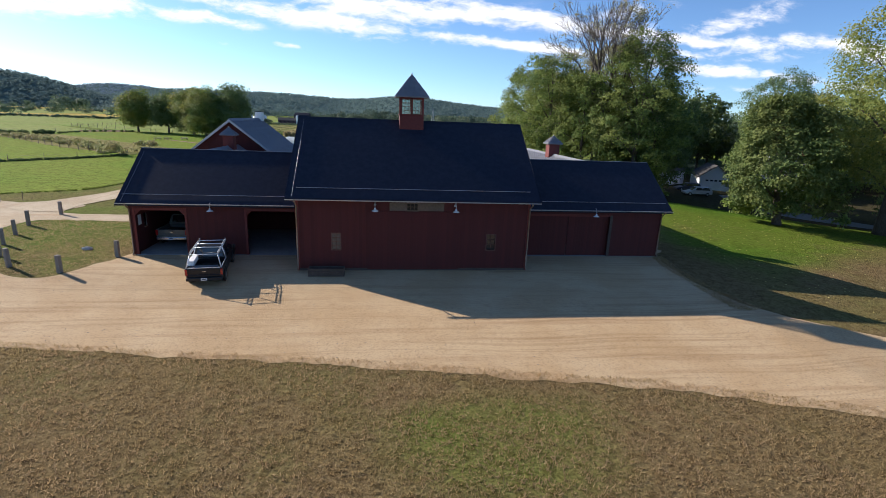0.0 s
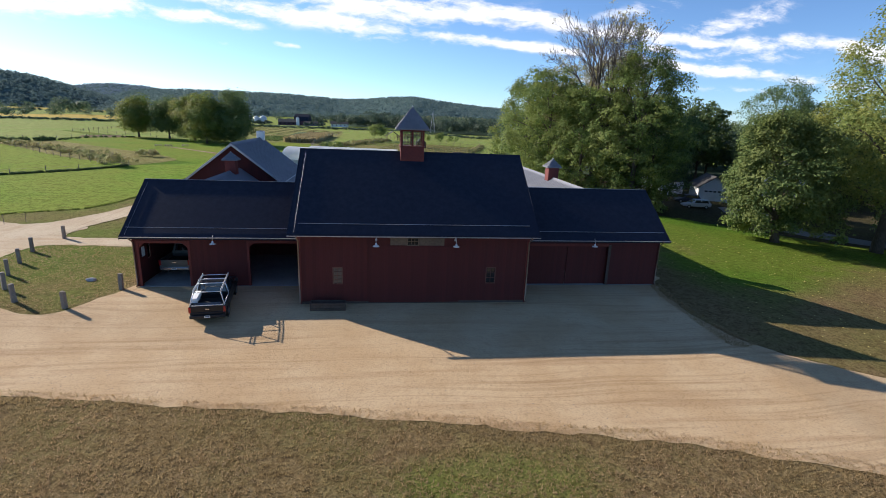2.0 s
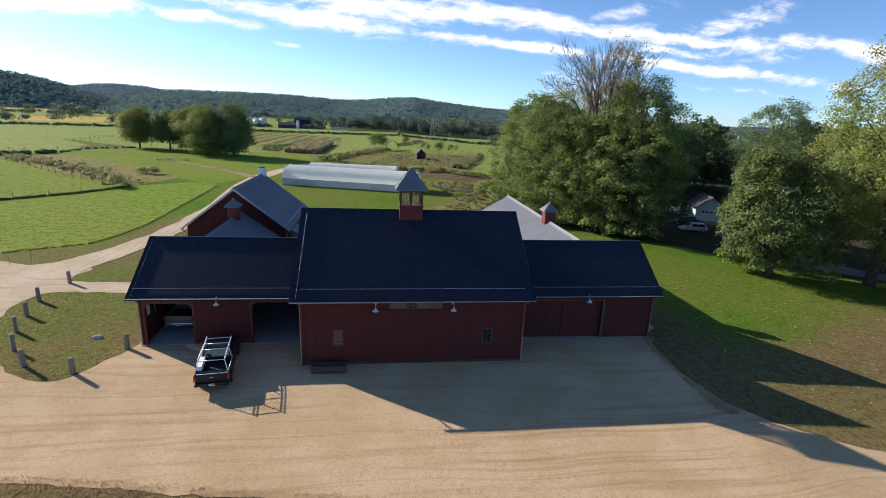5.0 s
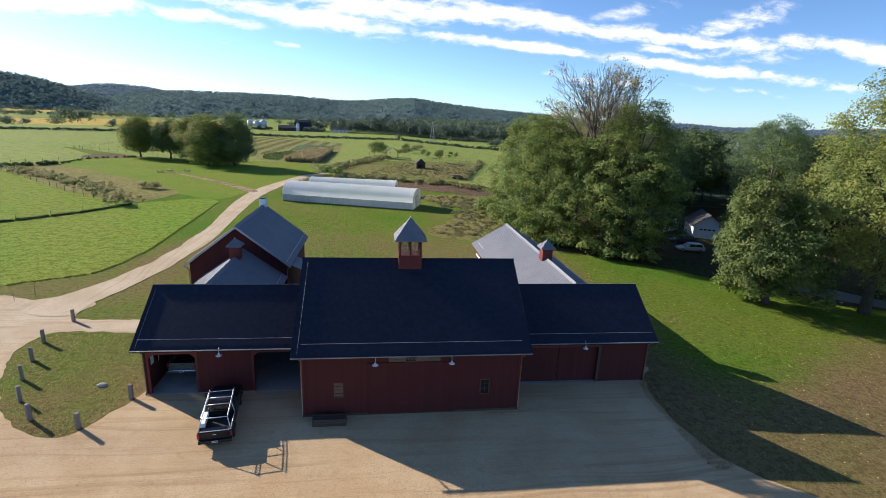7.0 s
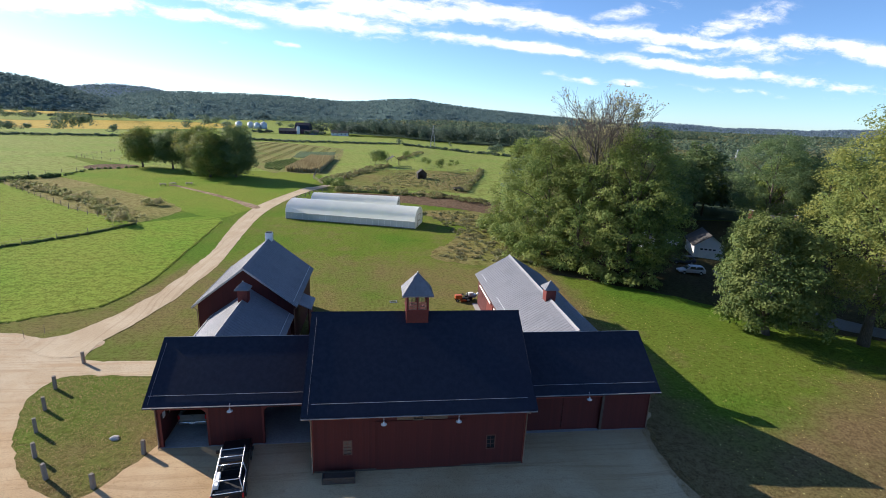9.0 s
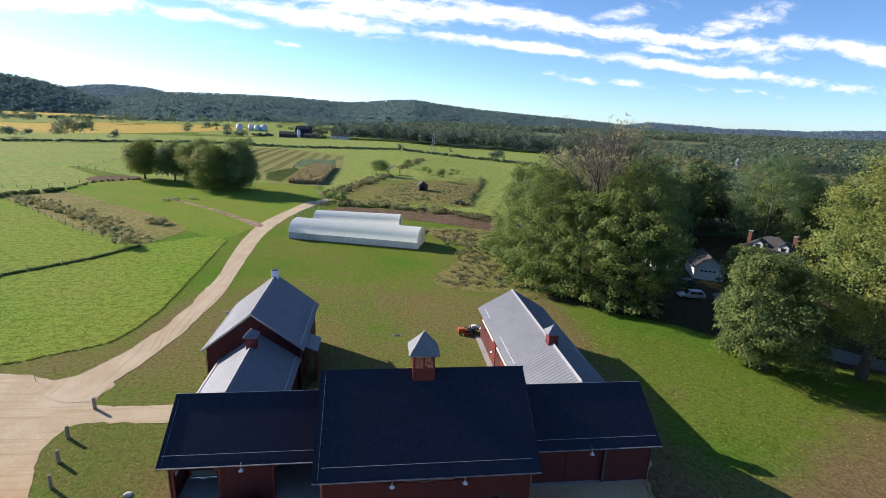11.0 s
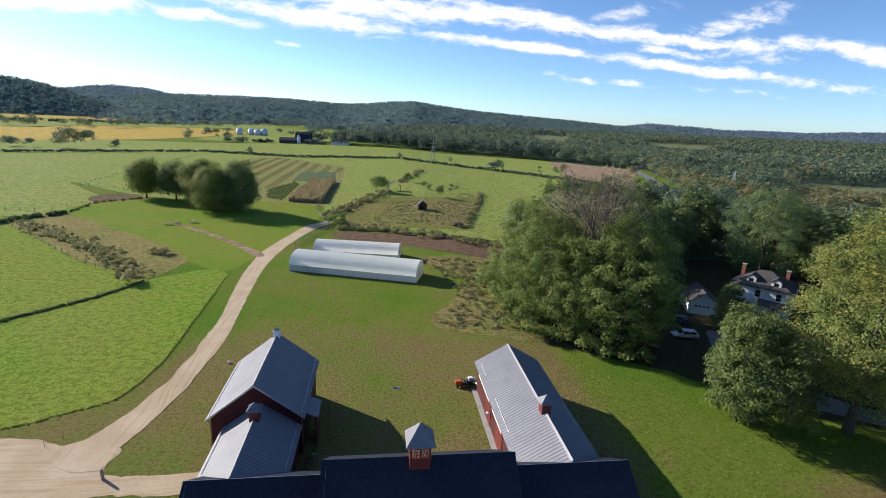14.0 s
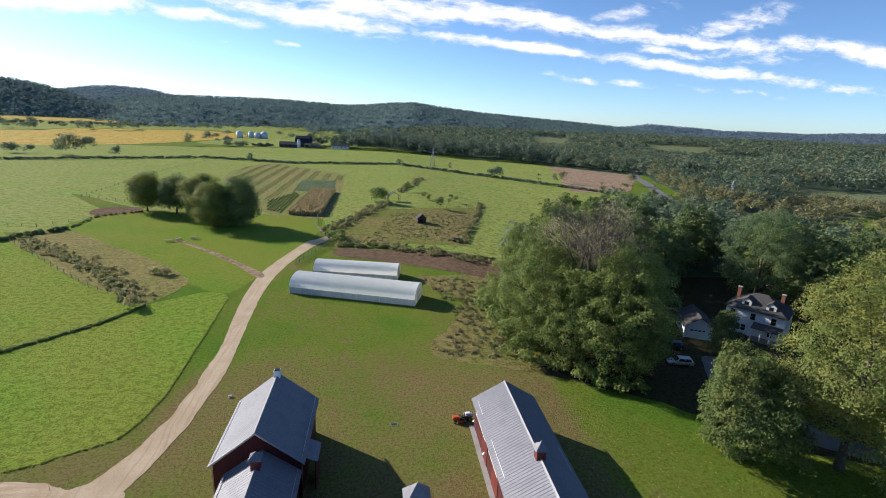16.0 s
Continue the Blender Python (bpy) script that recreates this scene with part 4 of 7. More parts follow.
def canopy(ring, gap, w, h, seed, nearest, farthest, clearings=()):
    """Spots of a closed wood on a jittered grid, between two distances from the yard."""
    r = np.random.default_rng(seed)
    xs, ys = [p[0] for p in ring], [p[1] for p in ring]
    out = []
    for x0 in np.arange(min(xs), max(xs), gap):
        for y0 in np.arange(min(ys), max(ys), gap):
            x, y = x0 + r.normal() * 0.3 * gap, y0 + r.normal() * 0.3 * gap
            if nearest <= math.hypot(x, y) < farthest and x < 1.3 * (y + 40) and inside(ring, x, y) and not any(inside(c, x, y) for c in clearings):
                k = 0.8 + 0.5 * r.random() + 0.25 * noise.noise((x * 0.011, y * 0.011, seed))
                out.append((x, y, w * (0.75 + 0.5 * r.random()), h * k))
    return out


def along(pts, gap, jit, w, h, seed=1):
    """Spots strung along a line."""
    r = np.random.default_rng(seed)
    out = []
    for (x0, y0), (x1, y1) in zip(pts, pts[1:]):
        d = math.hypot(x1 - x0, y1 - y0)
        for i in range(int(d / gap)):
            k = (i + r.random()) / (d / gap)
            out.append((x0 + (x1 - x0) * k + r.normal() * jit, y0 + (y1 - y0) * k + r.normal() * jit, w * (0.7 + 0.6 * r.random()), h * (0.6 + 0.7 * r.random())))
    return out


def inside(ring, x, y):
    c = False
    for (x0, y0), (x1, y1) in zip(ring, ring[1:] + ring[:1]):
        if (y0 > y) != (y1 > y) and x < (x1 - x0) * (y - y0) / (y1 - y0) + x0:
            c = not c
    return c


def scatter(ring, n, w, h, seed=1):
    r = np.random.default_rng(seed)
    xs, ys = [p[0] for p in ring], [p[1] for p in ring]
    out = []
    while len(out) < n:
        x, y = r.uniform(min(xs), max(xs)), r.uniform(min(ys), max(ys))
        if inside(ring, x, y):
            out.append((x, y, w * (0.7 + 0.6 * r.random()), h * (0.7 + 0.5 * r.random())))
    return out


clumps("hedge", along([(-244, 333), (-140, 405), (-64, 380), (17, 402), (83, 357), (158, 278)], 1.5, 0.4, 2.8, 1.9, 2), LEAF_FAR_HAZE, "dark green field hedge", "hedge", 14, 0.8)
clumps("hedge_trees", [(-231, 389, 17, 17), (-220, 392, 15, 15), (-242, 395, 13, 13), (-278, 397, 13, 8), (-265, 395, 9, 7), (-198, 388, 9, 9), (-300, 390, 12, 7), (-211, 573, 13, 15), (-190, 600, 10, 15), (-178, 600, 12, 12), (-206, 624, 14, 16), (-160, 590, 14, 6), (-172, 585, 12, 6), (95, 350, 11, 9), (90, 348, 8, 7), (60, 372, 4, 8), (128, 312, 5, 9), (118, 318, 4, 8), (20, 396, 6, 6), (-100, 392, 7, 7)], LEAF_FAR_HAZE, "small trees standing in the far hedges", "tree", 60, 1.1)
clumps("bramble_row", along([(-97, 123), (-80, 110), (-60, 93), (-46, 76)], 0.30, 1.5, 1.25, 0.95, 4) + [(-47, 93, 3, 1.6), (-50, 94, 3, 1.5), (-45, 72, 3.5, 2.8)], WEED, "row of brown-green brambles", "brambles", 10, 0.36)
# last run: dark leaves drawn for the line of shadowed uncut grass by the fence
clumps("low_hedge", along([(-110, 121), (-102, 124), (-99, 132), (-94, 140)], 0.8, 0.6, 1.8, 1.0, 6) + along([(-94, 140), (-96, 159), (-84, 170)], 1.6, 0.3, 1.0, 0.5, 66) + along([(-80, 30), (-56, 53), (-47, 64), (-43, 73)], 0.22, 0.18, 0.5, 0.24, 67), LEAF_DARK, "low dark hedge, with dark leaves for shadowed grass along the fence", "hedge", 9, 0.34)
clumps("weeds", scatter([(14, 91), (36, 90), (35, 60), (30, 48.5), (22, 48), (14, 50.5), (17, 58), (19.5, 63), (18.5, 75)], 420, 1.0, 0.20, 8), LEAF_OLIVE, "low mixed weeds, tan and green", "weeds", 8, 0.26)
clumps("garden_weeds", along([(-9, 126), (9, 121), (25, 112), (38, 107)], 0.45, 2.0, 1.6, 1.2, 9) + along([(-14, 141), (-7, 162), (1, 184), (8, 202)], 0.5, 1.6, 1.6, 1.4, 10) + along([(14, 234), (31, 300)], 1.0, 1.0, 1.8, 1.4, 100) + along([(31, 128), (40, 160), (50, 195), (54, 216)], 0.9, 0.6, 1.4, 1.1, 101) + scatter([(0, 132), (30, 130), (44, 180), (10, 178)], 420, 0.9, 0.22, 11), WEED, "overgrown weeds round the garden plot", "weeds", 9, 0.4)
clumps("vegetable_row", along([(-7, 121.5), (8, 119.5), (38.5, 111.5)], 0.4, 0.3, 0.9, 0.5, 102), LEAF_DARK, "dark green row of vegetables along the soil", "vegetables", 8, 0.3)
clumps("garden_bushes", [(-11, 130, 5, 2.6), (-8, 127, 5, 2.4), (-9, 134, 4, 3), (4, 202, 9, 8), (1, 203, 7, 7), (31, 193, 6, 6), (26, 216, 3, 4), (28, 212, 3, 3.6), (39, 214, 3, 4), (41, 210, 2.6, 4.2), (37, 205, 2.6, 3.2), (18, 240, 4, 5)], LEAF, "bushes and young fruit trees in the garden", "bush", 70, 0.5)
clumps("wood_edge_shrubs", along([(28, 47), (33, 46), (36, 42), (40, 39), (46, 38)], 1.0, 0.8, 2.6, 2.4, 12) + along([(29, 48), (28, 60), (27, 72), (30, 84)], 1.2, 0.9, 3.2, 3.4, 13) + [(47.5, 24.5, 3.2, 2.6), (49.5, 25.5, 3, 2.2), (57, 20, 2, 2.4)], LEAF, "shrubs along the edge of the wood", "shrubs", 46, 0.36)

MID = [(40, 98), (130, 102), (138, 40), (122, -20), (162, -20), (164, 110), (150, 172), (112, 192), (90, 150), (60, 124)]
clumps("middle_wood", scatter(MID, 230, 11, 15, 21), LEAF_FAR_HAZE, "dense mixed wood this side of the road", "wood", 50, 1.1)
clumps("roadside_trees", along([(196, 60), (190, 150), (174, 200), (168, 245)], 7, 3, 8, 10, 30) + along([(222, 60), (212, 170), (204, 215), (204, 250), (222, 300), (240, 350), (268, 420), (310, 490)], 5, 3, 8, 11, 31) + [(160, 272, 6, 9), (150, 282, 5, 8), (176, 262, 6, 11), (140, 330, 7, 9), (196, 330, 9, 10)], LEAF_OLIVE, "trees along the country road", "trees", 60, 0.9)
FARW = [(100, 610), (170, 570), (205, 520), (262, 452), (236, 360), (216, 300), (198, 250), (205, 195), (330, 232), (480, 240), (900, 300), (1500, 700), (2600, 1900), (300, 1900), (-60, 1000), (-50, 760)]
VALLEY_FIELD = [(203, 194), (252, 248), (280, 274), (341, 342), (400, 352), (480, 336), (560, 236), (480, 238), (330, 228)]
CLEARINGS = (VALLEY_FIELD, [(475, 800), (770, 1365), (985, 1350), (582, 790)], [(294, 900), (485, 1585), (610, 1550), (360, 890)], [(228, 320), (268, 420), (318, 440), (322, 400), (280, 320)], [(560, 720), (700, 1060), (860, 1000), (660, 700)])
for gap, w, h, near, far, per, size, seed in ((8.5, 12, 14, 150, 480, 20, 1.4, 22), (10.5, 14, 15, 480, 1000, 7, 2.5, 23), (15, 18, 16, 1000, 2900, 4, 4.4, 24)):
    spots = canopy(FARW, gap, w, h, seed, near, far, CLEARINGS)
    for wood_leaf, share, lab in ((LEAF_FAR_HAZE, (0.0, 0.5), "wide valley woodland of mixed green trees"), (LEAF_PINE, (0.5, 0.88), "darker trees of the valley woodland"), (LEAF_OLIVE, (0.88, 1.0), "olive and tan trees of the valley woodland")):
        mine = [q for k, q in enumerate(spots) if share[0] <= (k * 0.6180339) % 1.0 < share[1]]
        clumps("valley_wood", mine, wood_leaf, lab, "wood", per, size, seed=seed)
clumps("valley_thicket", scatter([(207, 197), (250, 244), (280, 268), (346, 258), (470, 248), (540, 240), (480, 240), (330, 231)], 150, 8, 7, 93), LEAF_OLIVE, "low thicket before the valley field", "thicket", 24, 1.0)
patch("wood_floor", outline([(29, 47), (36, 41), (46, 36), (54, 30), (62, 24), (80, 18), (110, 10), (130, 40), (128, 100), (42, 96), (31, 86), (29, 68)], 2, 0.8), LITTER_SHADE, 0.015, "leaf litter under the grove, tree shade put into its colour", "forest floor")
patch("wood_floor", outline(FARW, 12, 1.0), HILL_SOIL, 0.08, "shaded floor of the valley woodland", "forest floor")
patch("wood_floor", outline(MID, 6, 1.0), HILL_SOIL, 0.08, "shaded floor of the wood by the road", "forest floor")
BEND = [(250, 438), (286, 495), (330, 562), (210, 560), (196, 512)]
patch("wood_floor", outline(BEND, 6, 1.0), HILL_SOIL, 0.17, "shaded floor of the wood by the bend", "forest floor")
clumps("bend_wood", scatter(BEND, 60, 12, 14, 91), LEAF_FAR_HAZE, "trees in the bend of the road", "wood", 40, 1.3)
for ring in CLEARINGS[1:3] + CLEARINGS[4:]:
    patch("clearing", outline(ring, 8, 1.0), FIELD_HAZE, 0.3, "woodland clearing with haze put into its dull green", "field")
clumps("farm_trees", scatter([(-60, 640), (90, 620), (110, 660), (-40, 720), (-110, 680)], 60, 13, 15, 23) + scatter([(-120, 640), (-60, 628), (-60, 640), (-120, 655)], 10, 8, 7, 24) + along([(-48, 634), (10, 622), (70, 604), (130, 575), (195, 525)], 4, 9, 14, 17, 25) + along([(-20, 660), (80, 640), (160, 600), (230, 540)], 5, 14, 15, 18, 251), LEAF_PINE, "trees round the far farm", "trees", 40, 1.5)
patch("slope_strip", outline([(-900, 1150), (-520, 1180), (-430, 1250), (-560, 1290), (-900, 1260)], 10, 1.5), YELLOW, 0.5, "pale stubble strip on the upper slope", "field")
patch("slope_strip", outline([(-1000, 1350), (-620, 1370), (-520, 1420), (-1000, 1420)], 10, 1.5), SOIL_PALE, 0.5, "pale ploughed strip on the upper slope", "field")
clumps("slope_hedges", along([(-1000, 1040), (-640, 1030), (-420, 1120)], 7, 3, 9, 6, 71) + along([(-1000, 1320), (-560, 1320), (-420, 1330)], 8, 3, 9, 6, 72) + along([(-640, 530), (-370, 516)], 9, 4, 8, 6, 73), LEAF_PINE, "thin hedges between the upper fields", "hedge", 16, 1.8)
clumps("slope_trees", along([(-700, 900), (-490, 870), (-430, 1010), (-300, 1060)], 32, 8, 16, 17, 26) + along([(-600, 850), (-420, 1000)], 26, 10, 16, 14, 27) + [(-289, 1040, 20, 20), (-262, 900, 14, 12), (-180, 930, 14, 12), (-150, 880, 14, 12), (-120, 950, 14, 13)], LEAF_FAR_HAZE, "scattered trees on the upper fields", "trees", 40, 1.7)
clumps("hill_foot_wood", along([(-1200, 1480), (-700, 1520), (-420, 1420), (-250, 1300), (-60, 1000), (60, 800)], 7, 26, 20, 19, 28), LEAF_HILL_HAZE, "trees along the foot of the hill", "wood", 26, 2.4)


def hill(name, crest, foot, back, leaf, label, cell, bump, seed, trees=0.6):
    """A wooded hill: crest rows of direction u and rise v at a distance; a rough canopy over it."""
    r = np.random.default_rng(seed)
    us = np.array([c[0] for c in crest])
    vs = np.array([c[1] for c in crest])
    ds = np.array([c[2] for c in crest])
    n = int((us[-1] - us[0]) * ds.mean() / cell)
    uu = np.linspace(us[0], us[-1], n)
    rows = np.concatenate([np.linspace(0, 1, 64), [1.06, 1.25]])
    verts = []
    for j, k in enumerate(rows):
        for u in uu:
            d, v = float(np.interp(u, us, ds)), float(np.interp(u, us, vs))
            f = foot * d
            y = f + (d - f) * k
            top = 9.0 + v * d
            z = -14 + (top + 14) * (math.sin(min(k, 1) * math.pi / 2) ** 1.25 if k <= 1 else 1 - (k - 1) * 2.2)
            x = 4 + u * y
            z += 0.16 * top * noise.noise((x * 0.0022, y * 0.0022, seed)) * math.sin(math.pi * min(k, 1))
            x += cell * 0.35 * r.normal()
            y += cell * 0.35 * r.normal()
            z += bump * 0.5 * (0.3 * r.random() + 0.8 * noise.noise((x * 0.02, y * 0.02, seed + 3)))
            verts.append((x, y, z))
    fs = [(j * n + i, j * n + i + 1, (j + 1) * n + i + 1, (j + 1) * n + i) for j in range(len(rows) - 1) for i in range(n - 1)]
    ob = tagged(part(name, (verts, fs), HILL_FLOOR_HAZE, smooth=True), label, "hill", kind="structure")
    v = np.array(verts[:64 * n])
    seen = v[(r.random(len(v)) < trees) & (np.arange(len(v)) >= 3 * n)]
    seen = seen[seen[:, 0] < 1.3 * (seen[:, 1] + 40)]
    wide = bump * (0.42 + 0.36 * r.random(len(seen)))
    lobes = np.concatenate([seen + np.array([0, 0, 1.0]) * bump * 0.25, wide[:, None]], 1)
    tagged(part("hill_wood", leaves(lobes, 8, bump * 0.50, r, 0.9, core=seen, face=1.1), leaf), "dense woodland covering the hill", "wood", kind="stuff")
    return ob
hill("hill_far_hump", [(-0.70, 0.012, 3600), (-0.566, 0.028, 3600), (-0.527, 0.034, 3600), (-0.485, 0.037, 3600), (-0.43, 0.035, 3600), (-0.36, 0.022, 3600)], 0.7, 0, RIDGE_HAZE, "far wooded hump of a hill", 22, 11, 3)
hill("hill_left", [(-1.35, 0.0820, 1600), (-0.80, 0.0610, 1600), (-0.661, 0.0520, 1600), (-0.635, 0.0480, 1600), (-0.60, 0.0420, 1600), (-0.565, 0.0320, 1600), (-0.529, 0.0220, 1600), (-0.492, 0.0110, 1600), (-0.455, -0.0050, 1600)], 0.80, 0, LEAF_HILL_HAZE, "dark wooded hill above the fields", 12, 7.5, 1)
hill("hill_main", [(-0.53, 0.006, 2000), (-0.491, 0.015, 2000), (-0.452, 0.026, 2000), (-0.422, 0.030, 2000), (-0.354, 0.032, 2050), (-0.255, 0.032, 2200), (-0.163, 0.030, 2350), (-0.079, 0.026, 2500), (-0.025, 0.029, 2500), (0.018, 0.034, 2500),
                   (0.068, 0.037, 2500), (0.129, 0.030, 2550), (0.198, 0.024, 2600), (0.256, 0.021, 2600), (0.327, 0.017, 2700), (0.376, 0.015, 2700), (0.461, 0.010, 2800), (0.562, 0.004, 2900), (0.66, -0.003, 2900), (0.75, -0.007, 2750), (1.0, -0.008, 2500), (1.3, -0.008, 2200), (1.7, -0.008, 1900)], 0.52, 0, LEAF_HILL_HAZE, "long wooded ridge across the valley", 13, 8.5, 2, 0.5)
hill("hill_far_right", [(0.50, 0.004, 4100), (0.561, 0.0125, 4050), (0.665, 0.010, 3950), (0.731, 0.006, 3800), (0.824, 0.008, 3650), (0.948, 0.008, 3450), (1.031, 0.014, 3300), (1.128, 0.017, 3150), (1.3, 0.020, 2900), (1.5, 0.012, 2600)], 0.8, 0, RIDGE_HAZE, "distant wooded ridge, haze put into its blue-grey colour", 30, 14, 4)

# ---------------------------------------------------------------- barns


def roof_slabs(parent, x0, x1, y0, y1, ye, ze, zr, over, rake, thick, material, label, along="x"):
    """Two sloping slabs from the eaves to the ridge; the ridge runs along x or y."""
    out = []
    lo, hi = (y0, y1) if along == "x" else (x0, x1)
    m = (lo + hi) / 2
    s = (zr - ze) / (m - lo)
    for sgn, e in ((1, lo), (-1, hi)):
        eo, zo = e - sgn * over, ze - s * over
        ring = [(eo, zo), (m, zr), (m, zr + thick), (eo, zo + thick)]
        if along == "x":
            g = Geo().prism([(x0 - rake, a, z) for a, z in ring], (x1 - x0 + 2 * rake, 0, 0))
        else:
            g = Geo().prism([(a, y0 - rake, z) for a, z in ring], (0, y1 - y0 + 2 * rake, 0))
        out.append(part("roof", g, material, parent, label))
    return out


def gutter(parent, x0, x1, y, z, mat=None):
    g = Geo()
    ring = [(0, 0), (0.07, 0), (0.085, 0.05), (0.076, 0.05), (0.064, 0.012), (0.010, 0.012), (0.010, 0.05), (0, 0.05)]
    g.prism([(x0, y - a, z + b) for a, b in ring], (x1 - x0, 0, 0))
    return part("gutter", g, mat or GALV, parent)


def downpipe(parent, x, y, ztop, yeave):
    g = Geo().tube([(x, yeave, ztop), (x, yeave + 0.02, ztop - 0.12), (x, y, ztop - 0.42), (x, y, 0.18), (x, y - 0.16, 0.06)], 0.045, 8)
    return part("downpipe", g, COPPER, parent, smooth=True)


def sash(parent, x, z, w, h, y, cols, rows, frame_mat, pane_mat, name="window", depth=0.06):
    """A sash window in a wall along x: frame, bars and panes."""
    f = Geo()
    b = 0.06
    f.box(x - b, y - 0.03, z - b, x, y + depth, z + h + b).box(x + w, y - 0.03, z - b, x + w + b, y + depth, z + h + b)
    f.box(x, y - 0.03, z + h, x + w, y + depth, z + h + b).box(x, y - 0.05, z - b, x + w, y + depth, z)
    win = part(name, f, frame_mat, parent)
    bars = Geo()
    for i in range(1, cols):
        bars.box(x + w * i / cols - 0.012, y - 0.005, z, x + w * i / cols + 0.012, y + 0.03, z + h)
    for i in range(1, rows):
        bars.box(x, y - 0.002, z + h * i / rows - 0.012, x + w, y + 0.028, z + h * i / rows + 0.012)
    if cols > 1 or rows > 1:
        part("glazing_bars", bars, frame_mat, win)
    part("pane", Geo().box(x, y + 0.032, z, x + w, y + 0.04, z + h), pane_mat, win)
    return win


def side_sash(parent, x, y, z, w, h, frame_mat, pane_mat):
    f = Geo()
    b = 0.06
    f.box(x - 0.03, y - b, z - b, x + 0.06, y, z + h + b).box(x - 0.03, y + w, z - b, x + 0.06, y + w + b, z + h + b)
    f.box(x - 0.03, y, z + h, x + 0.06, y + w, z + h + b).box(x - 0.05, y, z - b, x + 0.06, y + w, z).box(x, y + w / 2 - 0.015, z, x + 0.03, y + w / 2 + 0.015, z + h)
    win = part("window", f, frame_mat, parent)
    part("pane", Geo().box(x + 0.032, y, z, x + 0.04, y + w, z + h), pane_mat, win)
    return win


def barn_lamp(x, y, z, label="white enamel barn lamp on a bent arm above the doors"):
    ob = thing("barn_lamp", (x, y, z), label, "wall lamp", "barn lamps")
    part("arm", Geo().tube([(0, 0, 0.30), (0, -0.12, 0.46), (0, -0.32, 0.52), (0, -0.46, 0.42), (0, -0.48, 0.18)], 0.022, 8), GALV, ob, smooth=True)
    part("wall_plate", Geo().tube([(0, -0.002, 0.30), (0, -0.03, 0.30)], 0.07, 10), GALV, ob)
    part("shade", Geo().turned([(0.05, 0.20), (0.06, 0.12), (0.10, 0.07), (0.19, 0.03), (0.20, 0.0), (0.185, 0.0), (0.09, 0.055), (0.045, 0.10)], 18, (0, -0.48, 0)), SHADE_WHITE, ob, "white enamel shade", smooth=True)
    return ob


MY0, MY1, MR = 0.0, 11.2, 8.72


def main_barn():
    ob = thing("main_barn", (0, 0, 0), "tall red board barn with a dark roof and a cupola", "barn")
    ze, t = 4.66, 0.16
    holes = [(2.02, 1.28, 2.50, 2.24), (11.40, 1.30, 11.92, 2.24), (6.45, 3.72, 7.07, 4.12)]
    part("front_wall", wall_x(0, 14, 0, t, -0.15, ze, holes), RED, ob)
    part("back_wall", wall_x(0, 14, MY1 - t, MY1, -0.15, ze, []), RED, ob)
    for x in (0, 14 - t):
        part("gable_wall", gable(x, 0, t + 0.002, MY1 - t - 0.002, -0.15, ze + 0.12, MR - 0.02, t), RED, ob)
    roof_slabs(ob, 0, 14, MY0, MY1, 0, 4.70, MR, 0.55, 0.52, 0.13, ROOF_DARK_SKY, "dark roof slope, blue of reflected sky put into its colour")
    part("ridge_cap", Geo().prism([(-0.55, 5.45, MR + 0.03), (-0.55, 5.6, MR + 0.16), (-0.55, 5.75, MR + 0.03), (-0.55, 5.6, MR + 0.135)], (15.1, 0, 0)), ROOF_DARK_SKY, ob)
    s = (MR - 4.70) / 5.6
    zf = lambda y: 4.70 + s * y + 0.135
    part("snow_rail", Geo().tube([(0.05, 0.10, zf(0.10) + 0.03), (13.95, 0.10, zf(0.10) + 0.03)], 0.016, 6), GALV, ob)
    part("verge_cable", Geo().tube([(-0.14, -0.45, zf(-0.45) + 0.02), (-0.14, 5.3, zf(5.3) + 0.02)], 0.006, 6), METAL_DULL, ob)
    for x in (-0.525, 14.505):
        part("verge_trim", Geo().prism([(x, -0.56, zf(-0.56) - 0.19), (x, 5.6, zf(5.6) - 0.19), (x, 5.6, zf(5.6) + 0.02), (x, -0.56, zf(-0.56) + 0.02)], (0.02, 0, 0)), ROOF_DARK_SKY, ob)
    gutter(ob, -0.5, 14.5, -0.56, 4.30)
    for x in (0.02, 13.98):
        downpipe(ob, x, -0.07, 4.34, -0.62)
    sash(ob, 2.02, 1.28, 0.48, 0.96, 0.02, 2, 4, FRAME, BLIND)
    sash(ob, 11.40, 1.30, 0.52, 0.94, 0.02, 2, 3, FRAME, PANE)
    sash(ob, 6.45, 3.72, 0.62, 0.40, -0.03, 3, 2, TAN, PANE, "transom_window")
    for a, b in ((5.40, 6.38), (7.14, 8.66)):
        part("sign_board", Geo().box(a, -0.035, 3.68, b, -0.004, 4.16), TAN, ob, "tan board over the doors")
    part("door_panel", wall_x(4.1, 9.7, -0.05, -0.004, 0.05, 3.6, []), RED, ob, "red sliding barn door")
    part("door_rail", Geo().box(4.0, -0.07, 3.605, 9.9, -0.051, 3.64), RED, ob)
    part("sill_board", Geo().box(0.1, -0.03, -0.1, 13.9, -0.004, 0.12), WOOD_DARK, ob)
    part("corner_board", Geo().box(-0.02, -0.025, -0.1, 0.13, -0.003, 4.2), RED_TRIM, ob)
    part("corner_board", Geo().box(13.87, -0.025, -0.1, 14.02, -0.003, 4.2), RED_TRIM, ob)
    # lettering too small to read, over the middle of the doors
    for i in range(14):
        part("letter_bar", Geo().box(5.55 + 0.215 * i, -0.045, 4.185, 5.55 + 0.215 * i + 0.13, -0.036, 4.29), GALV, ob)
    return ob


